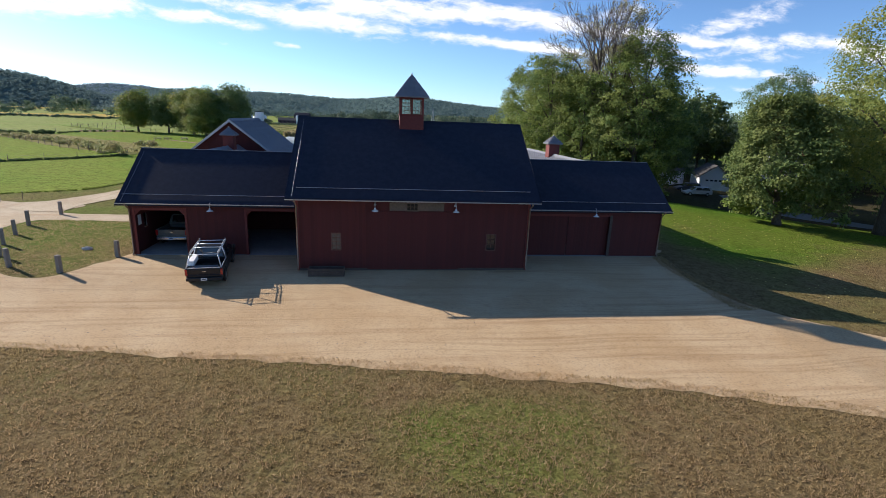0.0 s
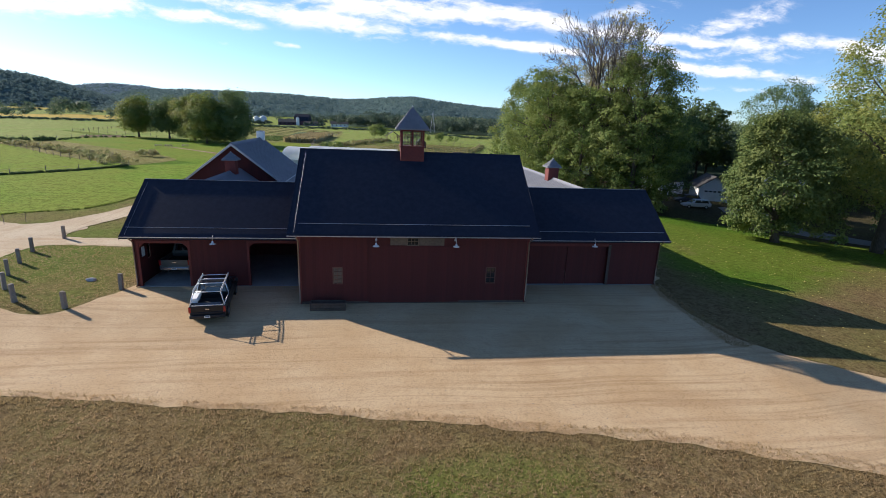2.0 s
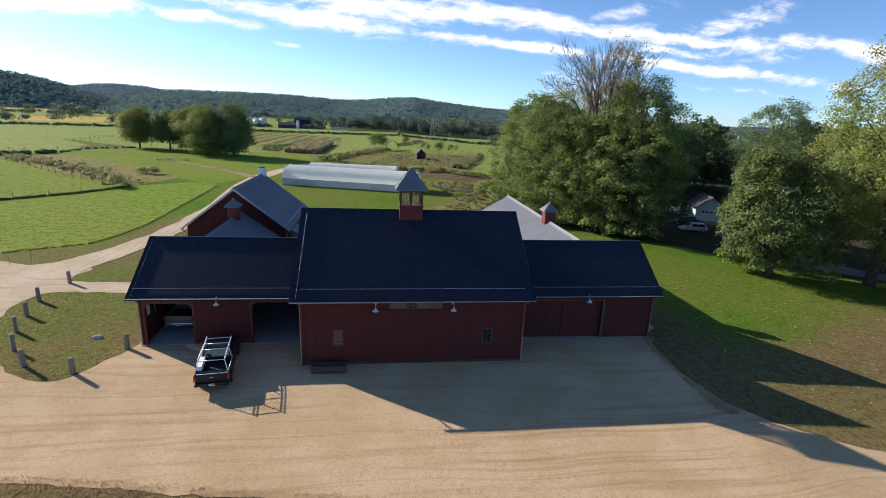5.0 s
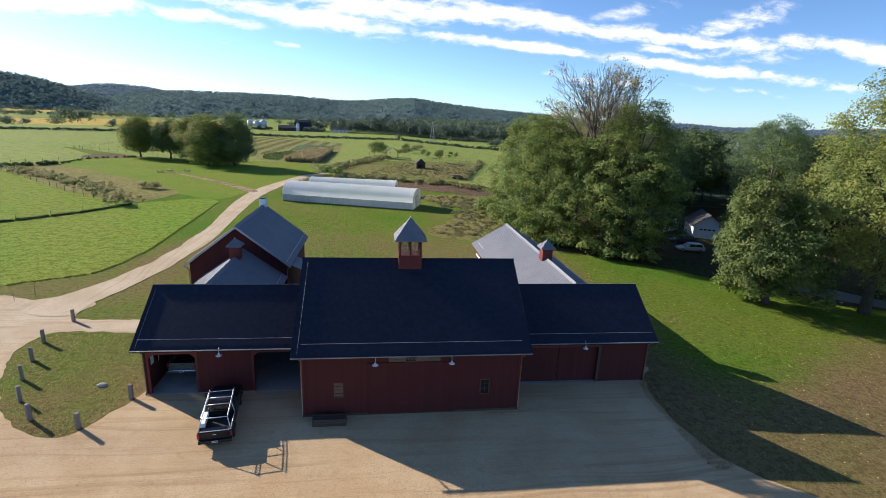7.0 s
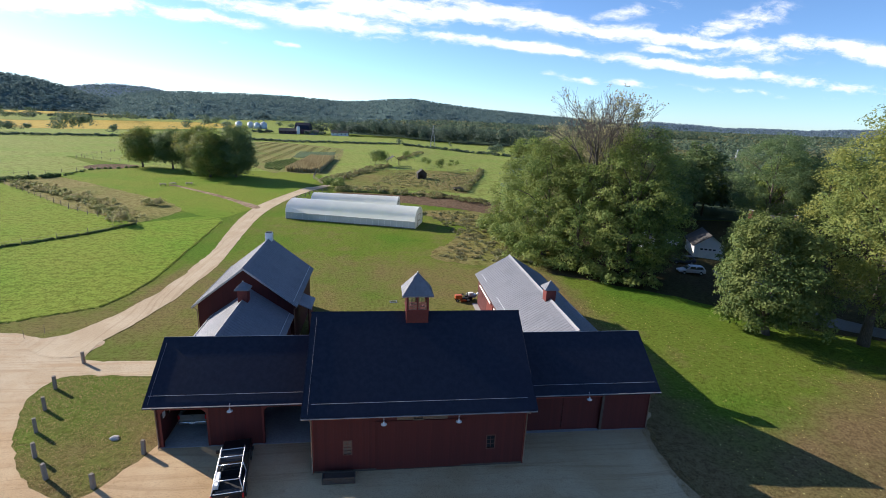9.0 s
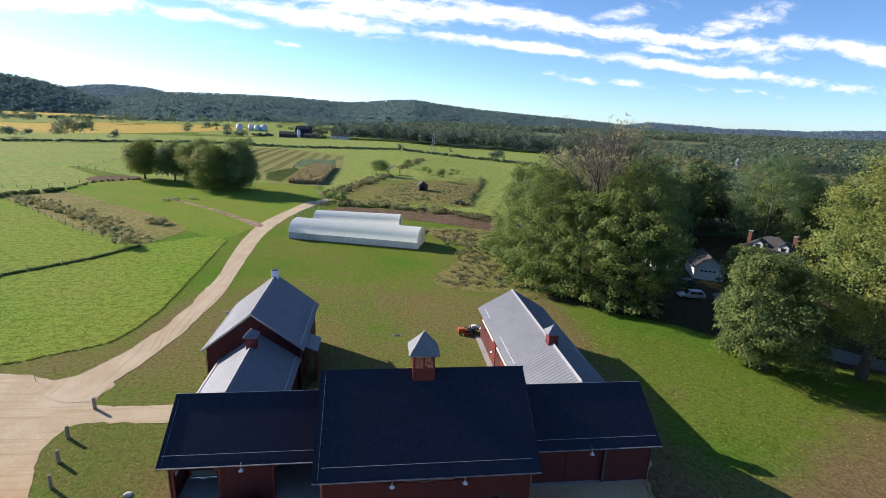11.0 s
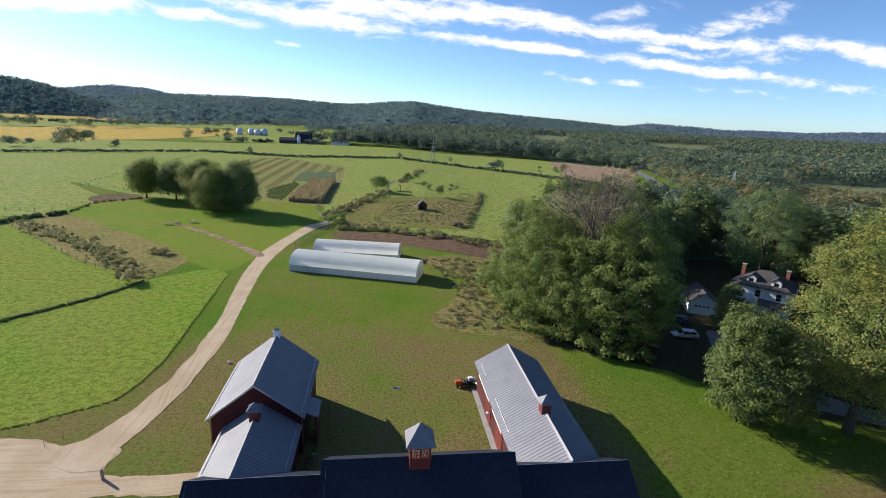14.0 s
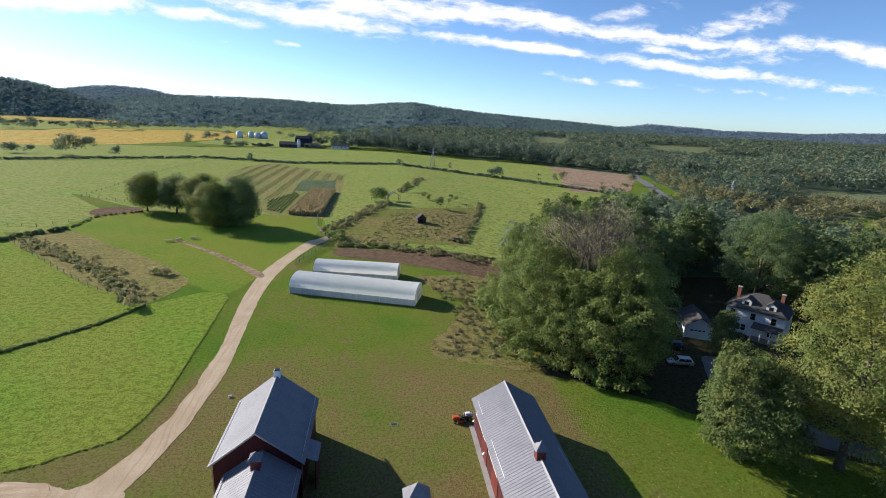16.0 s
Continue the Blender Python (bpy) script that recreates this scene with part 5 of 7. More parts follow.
def cupola(cx, cy, zroof, w, ztop_base, zwin, zpeak, label, eave=0.32, glazed=True, name="cupola", roof_mat=None, slope=0.78):
    ob = thing(name, (cx, cy, 0), label, "cupola")
    h = w / 2
    zb = zroof - slope * h - 0.1
    part("base", Geo().box(-h, -h, zb, h, h, ztop_base), RED_TRIM, ob, bevel=0.01)
    if glazed:
        part("sill", Geo().box(-h - 0.06, -h - 0.06, ztop_base, h + 0.06, h + 0.06, ztop_base + 0.07), RED_TRIM, ob)
        z0 = ztop_base + 0.072
        for sx in (-1, 1):
            for sy in (-1, 1):
                part("corner_post", Geo().box(min(sx * h, sx * (h - 0.13)), min(sy * h, sy * (h - 0.13)), z0, max(sx * h, sx * (h - 0.13)), max(sy * h, sy * (h - 0.13)), zwin), RED_TRIM, ob)
        for a in range(4):
            m = Matrix.Rotation(a * math.pi / 2, 4, "Z")
            win = part("window", Geo().box(-0.045, -h + 0.02, z0, 0.045, -h + 0.09, zwin).box(-h + 0.132, -h + 0.02, zwin - 0.12, h - 0.132, -h + 0.09, zwin), RED_TRIM, ob, at=m)
            for sx in (-1, 1):
                x0, x1 = (0.047, h - 0.132) if sx > 0 else (-h + 0.132, -0.047)
                bars = Geo()
                for k in range(4):
                    xx = x0 + (x1 - x0 - 0.022) * k / 3
                    bars.box(xx, -h + 0.035, z0, xx + 0.022, -h + 0.06, zwin - 0.122)
                for k in range(5):
                    zz = z0 + (zwin - 0.144 - z0) * k / 4
                    bars.box(x0, -h + 0.037, zz, x1, -h + 0.058, zz + 0.022)
                part("glazing_bars", bars, TAN, win)
                part("pane", Geo().box(x0, -h + 0.064, z0, x1, -h + 0.07, zwin - 0.122), CLEAR, win).visible_shadow = False
    e = h + eave
    zr = zwin if glazed else ztop_base
    part("roof", Geo().add([(-e, -e, zr - 0.03), (e, -e, zr - 0.03), (e, e, zr - 0.03), (-e, e, zr - 0.03), (-e, -e, zr + 0.05), (e, -e, zr + 0.05), (e, e, zr + 0.05), (-e, e, zr + 0.05), (0, 0, zpeak)],
                           [(3, 2, 1, 0), (0, 1, 5, 4), (1, 2, 6, 5), (2, 3, 7, 6), (3, 0, 4, 7), (4, 5, 8), (5, 6, 8), (6, 7, 8), (7, 4, 8)]), roof_mat or ROOF_METAL, ob, "pointed ribbed metal roof")
    n = 7
    for a in range(4):
        m = Matrix.Rotation(a * math.pi / 2, 4, "Z")
        g = Geo()
        for k in range(1, n):
            x = -e + 2 * e * k / n
            q = 1 - abs(x) / e
            p0, p1 = Vector((x, -e, zr + 0.06)), Vector((x, -e + e * q, zr + 0.06 + (zpeak - zr - 0.05) * q))
            g.tube([p0, p1], 0.018, 4)
        part("roof_ribs", g, roof_mat or ROOF_METAL, ob, at=m)
    part("finial", Geo().turned([(0.05, zpeak - 0.06), (0.05, zpeak + 0.02), (0.01, zpeak + 0.06)], 8), GALV, ob)
    return ob


def left_wing():
    ob = thing("left_wing", (0, 0, 0), "low red board wing with two open bays and dark roof", "barn wing")
    y0, y1, ze, zr, t = 3.2, 10.9, 3.54, 6.24, 0.15
    holes = [(-10.25, -0.2, -7.35, 2.88), (-3.6, -0.2, -0.35, 2.92)]
    part("front_wall", wall_x(-10.62, -0.004, y0, y0 + t, -0.15, ze, holes), RED, ob)
    part("back_wall", wall_x(-10.62, -0.004, y1 - t, y1, -0.15, ze, [(-8.9, 1.5, -8.45, 2.4), (-3.4, 1.6, -2.8, 2.4)]), RED, ob)
    g = gable(-10.62, 0, y0 + t + 0.002, y1 - t - 0.002, 2.35, ze + 0.1, zr - 0.02, t)
    g.box(-10.62, y0 + t + 0.002, -0.15, -10.47, 4.75, 2.35).box(-10.62, 5.25, -0.15, -10.47, y1 - t - 0.002, 2.35).box(-10.62, 4.75, -0.15, -10.47, 5.25, 1.45)
    part("gable_wall", g, RED, ob)
    part("partition", Geo().box(-7.2, y0 + t + 0.004, -0.1, -7.05, y1 - t - 0.004, 3.6), WOOD_DARK, ob)
    part("concrete_floor", Geo().box(-10.4, y0 - 0.1, -0.12, -0.01, y1 - 0.2, 0.035), CONCRETE, ob)
    roof_slabs(ob, -10.62, -0.53, y0, y1, 0, ze, zr, 0.45, 0.5, 0.13, ROOF_DARK_SKY, "dark roof slope, blue of reflected sky put into its colour")[0]
    s = (zr - ze) / ((y1 - y0) / 2)
    zf = lambda y: ze + s * (y - y0) + 0.135
    ym = (y0 + y1) / 2
    part("ridge_cap", Geo().prism([(-11.12, ym - 0.15, zr + 0.03), (-11.12, ym, zr + 0.16), (-11.12, ym + 0.15, zr + 0.03), (-11.12, ym, zr + 0.135)], (10.55, 0, 0)), ROOF_DARK_SKY, ob)
    part("ridge_rail", Geo().tube([(-11.1, ym, zr + 0.165), (-0.6, ym, zr + 0.165)], 0.018, 6), GALV, ob)
    part("snow_rail", Geo().tube([(-10.95, y0 + 0.2, zf(y0 + 0.2) + 0.03), (-0.6, y0 + 0.2, zf(y0 + 0.2) + 0.03)], 0.016, 6), GALV, ob)
    part("verge_cable", Geo().tube([(-10.85, y0 - 0.3, zf(y0 - 0.3) + 0.02), (-10.85, ym - 0.3, zf(ym - 0.3) + 0.02)], 0.007, 6), METAL_DULL, ob)
    part("verge_trim", Geo().prism([(-11.14, y0 - 0.46, zf(y0 - 0.46) - 0.19), (-11.14, ym, zf(ym) - 0.19), (-11.14, ym, zf(ym) + 0.02), (-11.14, y0 - 0.46, zf(y0 - 0.46) + 0.02)], (0.018, 0, 0)), ROOF_DARK_SKY, ob)
    gutter(ob, -11.1, -0.56, y0 - 0.46, 3.33)
    downpipe(ob, -10.55, y0 - 0.06, 3.37, y0 - 0.5)
    for x0, x1, zt in ((-10.25, -7.35, 2.88), (-3.6, -0.35, 2.92)):
        f = Geo().box(x0 - 0.14, y0 - 0.03, -0.1, x0, y0 - 0.004, zt).box(x1, y0 - 0.03, -0.1, x1 + 0.14, y0 - 0.004, zt).box(x0 - 0.14, y0 - 0.03, zt, x1 + 0.14, y0 - 0.004, zt + 0.16)
        part("bay_trim", f, RED_TRIM, ob)
        for x, d in ((x0, 1), (x1, -1)):
            part("corner_brace", Geo().prism([(x, y0 + 0.01, zt), (x + d * 0.32, y0 + 0.01, zt), (x, y0 + 0.01, zt - 0.32)], (0, 0.1, 0)), RED_TRIM, ob)
    sash(ob, -8.9, 1.5, 0.45, 0.9, y1 - 0.1, 2, 3, WHITE, CLEAR)
    side_sash(ob, -10.58, 4.75, 1.45, 0.5, 0.9, WHITE, CLEAR)
    part("notice", Geo().box(-10.466, 3.95, 1.75, -10.45, 4.35, 2.4), WHITE, ob, "white paper notice")
    for i, y in enumerate((4.6, 6.1, 7.6, 9.1)):
        part("tie_beam", Geo().box(-10.45, y, 3.25, -0.02, y + 0.14, 3.42), WOOD_DARK, ob)
    return ob


def right_wing():
    ob = thing("right_wing", (0, 0, 0), "low red board shed wing with a wide dark bay", "barn wing")
    y0, y1, ze, zr, t = 3.2, 10.9, 3.54, 6.24, 0.15
    part("front_wall", wall_x(14.004, 24.72, y0, y0 + t, -0.15, ze, [(14.9, -0.2, 20.85, 2.86)]), RED, ob)
    part("back_wall", wall_x(14.004, 24.72, y1 - t, y1, -0.15, ze, []), RED, ob)
    part("gable_wall", gable(24.57, 0, y0 + t + 0.002, y1 - t - 0.002, -0.4, ze + 0.1, zr - 0.02, t), RED, ob)
    part("inner_wall", Geo().box(14.5, 6.4, -0.1, 24.5, 6.52, 3.5), WOOD_DARK, ob)
    part("concrete_floor", Geo().box(14.3, y0 - 0.1, -0.12, 24.5, 6.38, 0.03), CONCRETE, ob)
    roof_slabs(ob, 14.53, 24.72, y0, y1, 0, ze, zr, 0.45, 0.5, 0.13, ROOF_DARK_SKY, "dark roof slope, blue of reflected sky put into its colour")
    s = (zr - ze) / ((y1 - y0) / 2)
    zf = lambda y: ze + s * (y - y0) + 0.135
    ym = (y0 + y1) / 2
    part("ridge_cap", Geo().prism([(14.5, ym - 0.15, zr + 0.03), (14.5, ym, zr + 0.16), (14.5, ym + 0.15, zr + 0.03), (14.5, ym, zr + 0.135)], (10.72, 0, 0)), ROOF_DARK_SKY, ob)
    part("ridge_rail", Geo().tube([(14.6, ym, zr + 0.165), (25.2, ym, zr + 0.165)], 0.018, 6), GALV, ob)
    part("snow_rail", Geo().tube([(14.6, y0 + 0.2, zf(y0 + 0.2) + 0.03), (25.0, y0 + 0.2, zf(y0 + 0.2) + 0.03)], 0.016, 6), GALV, ob)
    gutter(ob, 14.56, 25.2, y0 - 0.46, 3.33)
    downpipe(ob, 24.66, y0 - 0.06, 3.37, y0 - 0.5)
    for x in (14.92, 17.92):
        part("sliding_door", Geo().box(x, y0 + 0.2, -0.05, x + 2.96, y0 + 0.26, 2.9), RED, ob, "dark red sliding door")
    part("door_post", Geo().box(20.85, y0 - 0.05, -0.1, 21.05, y0 - 0.004, 2.95), WOOD_DARK, ob)
    part("bay_trim", Geo().box(14.75, y0 - 0.03, 2.86, 20.85, y0 - 0.004, 3.02), RED_TRIM, ob)
    return ob


main_barn()
cupola(6.9, 5.6, MR + 0.14, 1.58, 9.20, 10.36, 11.86, "red cupola with paned windows and a pointed roof")
left_wing()
right_wing()
for x, y, z in ((4.55, 0, 3.72), (9.33, 0, 3.72), (-5.66, 3.2, 2.95), (19.6, 3.2, 2.95)):
    barn_lamp(x, y, z)


def ribs(parent, x0, x1, y0, y1, over_e, ze, zr, along, gap=0.42, mat=None, lift=0.1):
    """Standing ribs down both slopes of a metal roof, one object each on shared meshes."""
    mat = mat or ROOF_METAL
    lo, hi, a0, a1 = (x0, x1, y0, y1) if along == "y" else (y0, y1, x0, x1)
    m = (lo + hi) / 2
    s = (zr - ze) / (m - lo)
    meshes = []
    for e, sg in ((lo, 1), (hi, -1)):
        p0, p1 = (e - sg * over_e, ze - s * over_e + lift), (m - sg * 0.02, zr + lift)
        g = Geo()
        w0, w1, h = 0.045, 0.020, 0.026
        if along == "y":
            g.add([(p0[0], -w0, p0[1]), (p0[0], -w1, p0[1] + h), (p0[0], w1, p0[1] + h), (p0[0], w0, p0[1]), (p1[0], -w0, p1[1]), (p1[0], -w1, p1[1] + h), (p1[0], w1, p1[1] + h), (p1[0], w0, p1[1])],
                  [(0, 1, 5, 4), (1, 2, 6, 5), (2, 3, 7, 6), (0, 3, 2, 1), (4, 5, 6, 7)])
        me = bpy.data.meshes.new("roof_rib")
        me.from_pydata(g.v, [], g.f)
        me.materials.append(mat)
        meshes.append(me)
    for me in meshes:
        n = int((a1 - a0) / gap)
        for i in range(n + 1):
            ob = new("roof_rib", me)
            ob.parent = parent
            ob.location = (0, a0 + (a1 - a0) * i / n, 0)


def left_barn():
    ob = thing("left_barn", pose(0, 0, 0), "tall red gabled barn with a ribbed metal roof", "barn")
    x0, x1, y0, y1, ze, zr, t = -12.75, -4.0, 18.1, 29.3, 4.75, 8.18, 0.15
    part("front_gable", gable(x0, x1, y0, 0, -0.1, ze, zr - 0.05, t, "x"), RED, ob)
    part("back_gable", gable(x0, x1, y1 - t, 0, -0.1, ze, zr - 0.05, t, "x"), RED, ob)
    for x in (x0, x1 - t):
        part("side_wall", Geo().box(x, y0 + t + 0.002, -0.1, x + t, y1 - t - 0.002, ze - 0.08), RED, ob)
    roof_slabs(ob, x0, x1, y0, y1, 0, ze, zr, 0.42, 0.42, 0.10, ROOF_METAL, "ribbed silver metal roof slope", "y")
    ribs(ob, x0, x1, y0 - 0.36, y1 + 0.36, 0.42, ze, zr, "y")
    m = (x0 + x1) / 2
    part("ridge_cap", Geo().prism([(m - 0.22, y0 - 0.44, zr - 0.02), (m, y0 - 0.44, zr + 0.20), (m + 0.22, y0 - 0.44, zr - 0.02), (m, y0 - 0.44, zr + 0.17)], (0, y1 - y0 + 0.88, 0)), ROOF_METAL, ob)
    s = (zr - ze) / (m - x0)
    part("snow_rail", Geo().tube([(x1 + 0.05, y0 - 0.2, ze + 0.15), (x1 + 0.05, y1 + 0.2, ze + 0.15)], 0.035, 6), GALV, ob)
    part("snow_rail", Geo().tube([(x0 - 0.05, y0 - 0.2, ze + 0.15), (x0 - 0.05, y1 + 0.2, ze + 0.15)], 0.035, 6), GALV, ob)
    for sg, e in ((1, x0), (-1, x1)):
        part("verge_trim", Geo().prism([(e - sg * 0.42, y0 - 0.445, ze - s * 0.42 - 0.1), (m, y0 - 0.445, zr - 0.1), (m, y0 - 0.445, zr + 0.12), (e - sg * 0.42, y0 - 0.445, ze - s * 0.42 + 0.12)], (0, 0.02, 0)), GALV, ob)
        part("downpipe", Geo().tube([(e - sg * 0.38, y0 - 0.1, ze - 0.35), (e - sg * 0.06, y0 - 0.07, ze - 0.75), (e - sg * 0.06, y0 - 0.07, 0.1)], 0.045, 8), COPPER, ob)
    part("vent", Geo().box(m - 0.38, y1 - 0.55, zr - 0.15, m + 0.38, y1 + 0.2, zr + 0.82), WHITE, ob, "pale metal roof vent", bevel=0.03)
    part("vent_cap", Geo().box(m - 0.30, y1 - 0.47, zr + 0.82, m + 0.30, y1 + 0.12, zr + 0.9), BLACK, ob)
    # lean-to on the yard side
    part("lean_to_roof", Geo().prism([(x1 + 0.02, 19.0, 4.25), (x1 + 1.55, 19.0, 3.55), (x1 + 1.55, 19.0, 3.63), (x1 + 0.02, 19.0, 4.33)], (0, 3.2, 0)), ROOF_METAL, ob)
    part("lean_to_wall", Geo().box(x1 + 1.2, 19.2, -0.1, x1 + 1.3, 22.0, 3.6), RED, ob)
    return ob


def low_barn():
    ob = thing("low_barn", (0, 0, 0), "low red link barn with a ribbed metal roof", "barn")
    x0, x1, y0, y1, ze, zr = -11.35, -4.35, 10.92, 18.08, 3.55, 6.02
    for x in (x0, x1 - 0.15):
        part("side_wall", Geo().box(x, y0, -0.1, x + 0.15, y1, ze - 0.05), RED, ob)
    roof_slabs(ob, x0, x1, 7.5, y1, 0, ze, zr, 0.4, 0.0, 0.10, ROOF_METAL, "ribbed silver metal roof slope", "y")
    ribs(ob, x0, x1, 7.6, y1 - 0.1, 0.4, ze, zr, "y")
    m = (x0 + x1) / 2
    part("ridge_cap", Geo().prism([(m - 0.2, y0, zr - 0.02), (m, y0, zr + 0.19), (m + 0.2, y0, zr - 0.02), (m, y0, zr + 0.16)], (0, 4.1, 0)), ROOF_METAL, ob)
    part("ridge_cap", Geo().prism([(m - 0.2, 7.5, zr - 0.02), (m, 7.5, zr + 0.19), (m + 0.2, 7.5, zr - 0.02), (m, 7.5, zr + 0.16)], (0, y0 - 7.5, 0)), ROOF_METAL, ob)
    part("snow_rail", Geo().tube([(x1 + 0.0, y0 + 0.2, ze + 0.16), (x1 + 0.0, y1 - 0.2, ze + 0.16)], 0.035, 6), GALV, ob)
    part("snow_rail", Geo().tube([(x0 - 0.0, y0 + 0.2, ze + 0.16), (x0 - 0.0, y1 - 0.2, ze + 0.16)], 0.035, 6), GALV, ob)
    return ob


def right_barn():
    ob = thing("right_barn", (0, 0, 0), "long red barn with a silver ribbed metal roof and sliding doors", "barn")
    x0, x1, y0, y1, ze, zr, t = 16.55, 24.2, 10.95, 29.6, 3.95, 6.2, 0.15
    for x in (x0, x1 - t):
        part("side_wall", Geo().box(x, y0, -0.6, x + t, y1 - t, ze - 0.05), RED, ob)
    part("back_gable", gable(x0, x1, y1 - t, 0, -0.6, ze, zr - 0.05, t, "x"), RED, ob)
    roof_slabs(ob, x0, x1, 7.7, y1, 0, ze, zr, 0.42, 0.35, 0.10, ROOF_METAL, "ribbed silver metal roof slope", "y")
    ribs(ob, x0, x1, 7.5, y1 + 0.3, 0.42, ze, zr, "y")
    m = (x0 + x1) / 2
    part("ridge_cap", Geo().prism([(m - 0.2, 7.4, zr - 0.02), (m, 7.4, zr + 0.19), (m + 0.2, 7.4, zr - 0.02), (m, 7.4, zr + 0.16)], (0, y1 - 7.4 + 0.36, 0)), ROOF_METAL, ob)
    for a, b in ((25.6, 28.6), (14.5, 20.6)):
        part("snow_rail", Geo().tube([(x0 + 0.15, a, ze + 0.27), (x0 + 0.15, b, ze + 0.27)], 0.03, 6), GALV, ob)
    part("snow_rail", Geo().tube([(x1 - 0.15, 15.0, ze + 0.27), (x1 - 0.15, 19.0, ze + 0.27)], 0.03, 6), GALV, ob)
    for y in (24.0, 18.6):
        part("sliding_door", Geo().box(x0 - 0.06, y - 2.6, 0.05, x0 - 0.004, y + 0.2, 2.75), RED_TRIM, ob, "red sliding door")
    for a, b in ((22.2, 28.2), (16.2, 20.6)):
        part("door_rail", Geo().box(x0 - 0.16, a, 2.80, x0 - 0.062, b, 2.98), WHITE, ob, "white sliding door rail")
    for y in (27.2, 20.9):
        l = part("wall_lamp", Geo().turned([(0.05, 0.25), (0.07, 0.15), (0.22, 0.02), (0.23, 0.0), (0.2, 0.0), (0.06, 0.1)], 14, (x0 - 0.5, y, 2.2)), SHADE_WHITE, ob, "white enamel lamp")
        part("lamp_arm", Geo().tube([(x0, y, 2.45), (x0 - 0.25, y, 2.62), (x0 - 0.5, y, 2.45)], 0.02, 6), BLACK, l)
    part("stone_apron", Geo().box(x0 - 0.65, 12.0, -0.05, x0 - 0.01, 29.5, 0.05), CONCRETE, ob)
    return ob


left_barn()
low_barn()
cupola(-7.85, 15.6, 6.2, 0.85, 7.05, 7.05, 7.72, "small red ridge ventilator with a pitched metal cap", 0.2, False, "roof_ventilator")
right_barn()
cupola(20.38, 15.0, 6.35, 0.95, 7.25, 7.25, 8.0, "small red ridge ventilator with a pointed metal cap", 0.22, False, "roof_ventilator", slope=0.6)

# ---------------------------------------------------------------- vehicles


def wheel(parent, x, y, r=0.38, w=0.24):
    t = part("wheel", Geo().tube([(x - w / 2, y, r), (x - w / 2 + 0.03, y, r), (x + w / 2 - 0.03, y, r), (x + w / 2, y, r)], [r - 0.05, r, r, r - 0.05], 20), RUBBER, parent, "black tyre", smooth=False)
    for s in (-1, 1):
        part("rim", Geo().tube([(x + s * (w / 2 - 0.01), y, r), (x + s * (w / 2 + 0.012), y, r)], [r * 0.62, r * 0.5], 14), METAL_DULL, t)


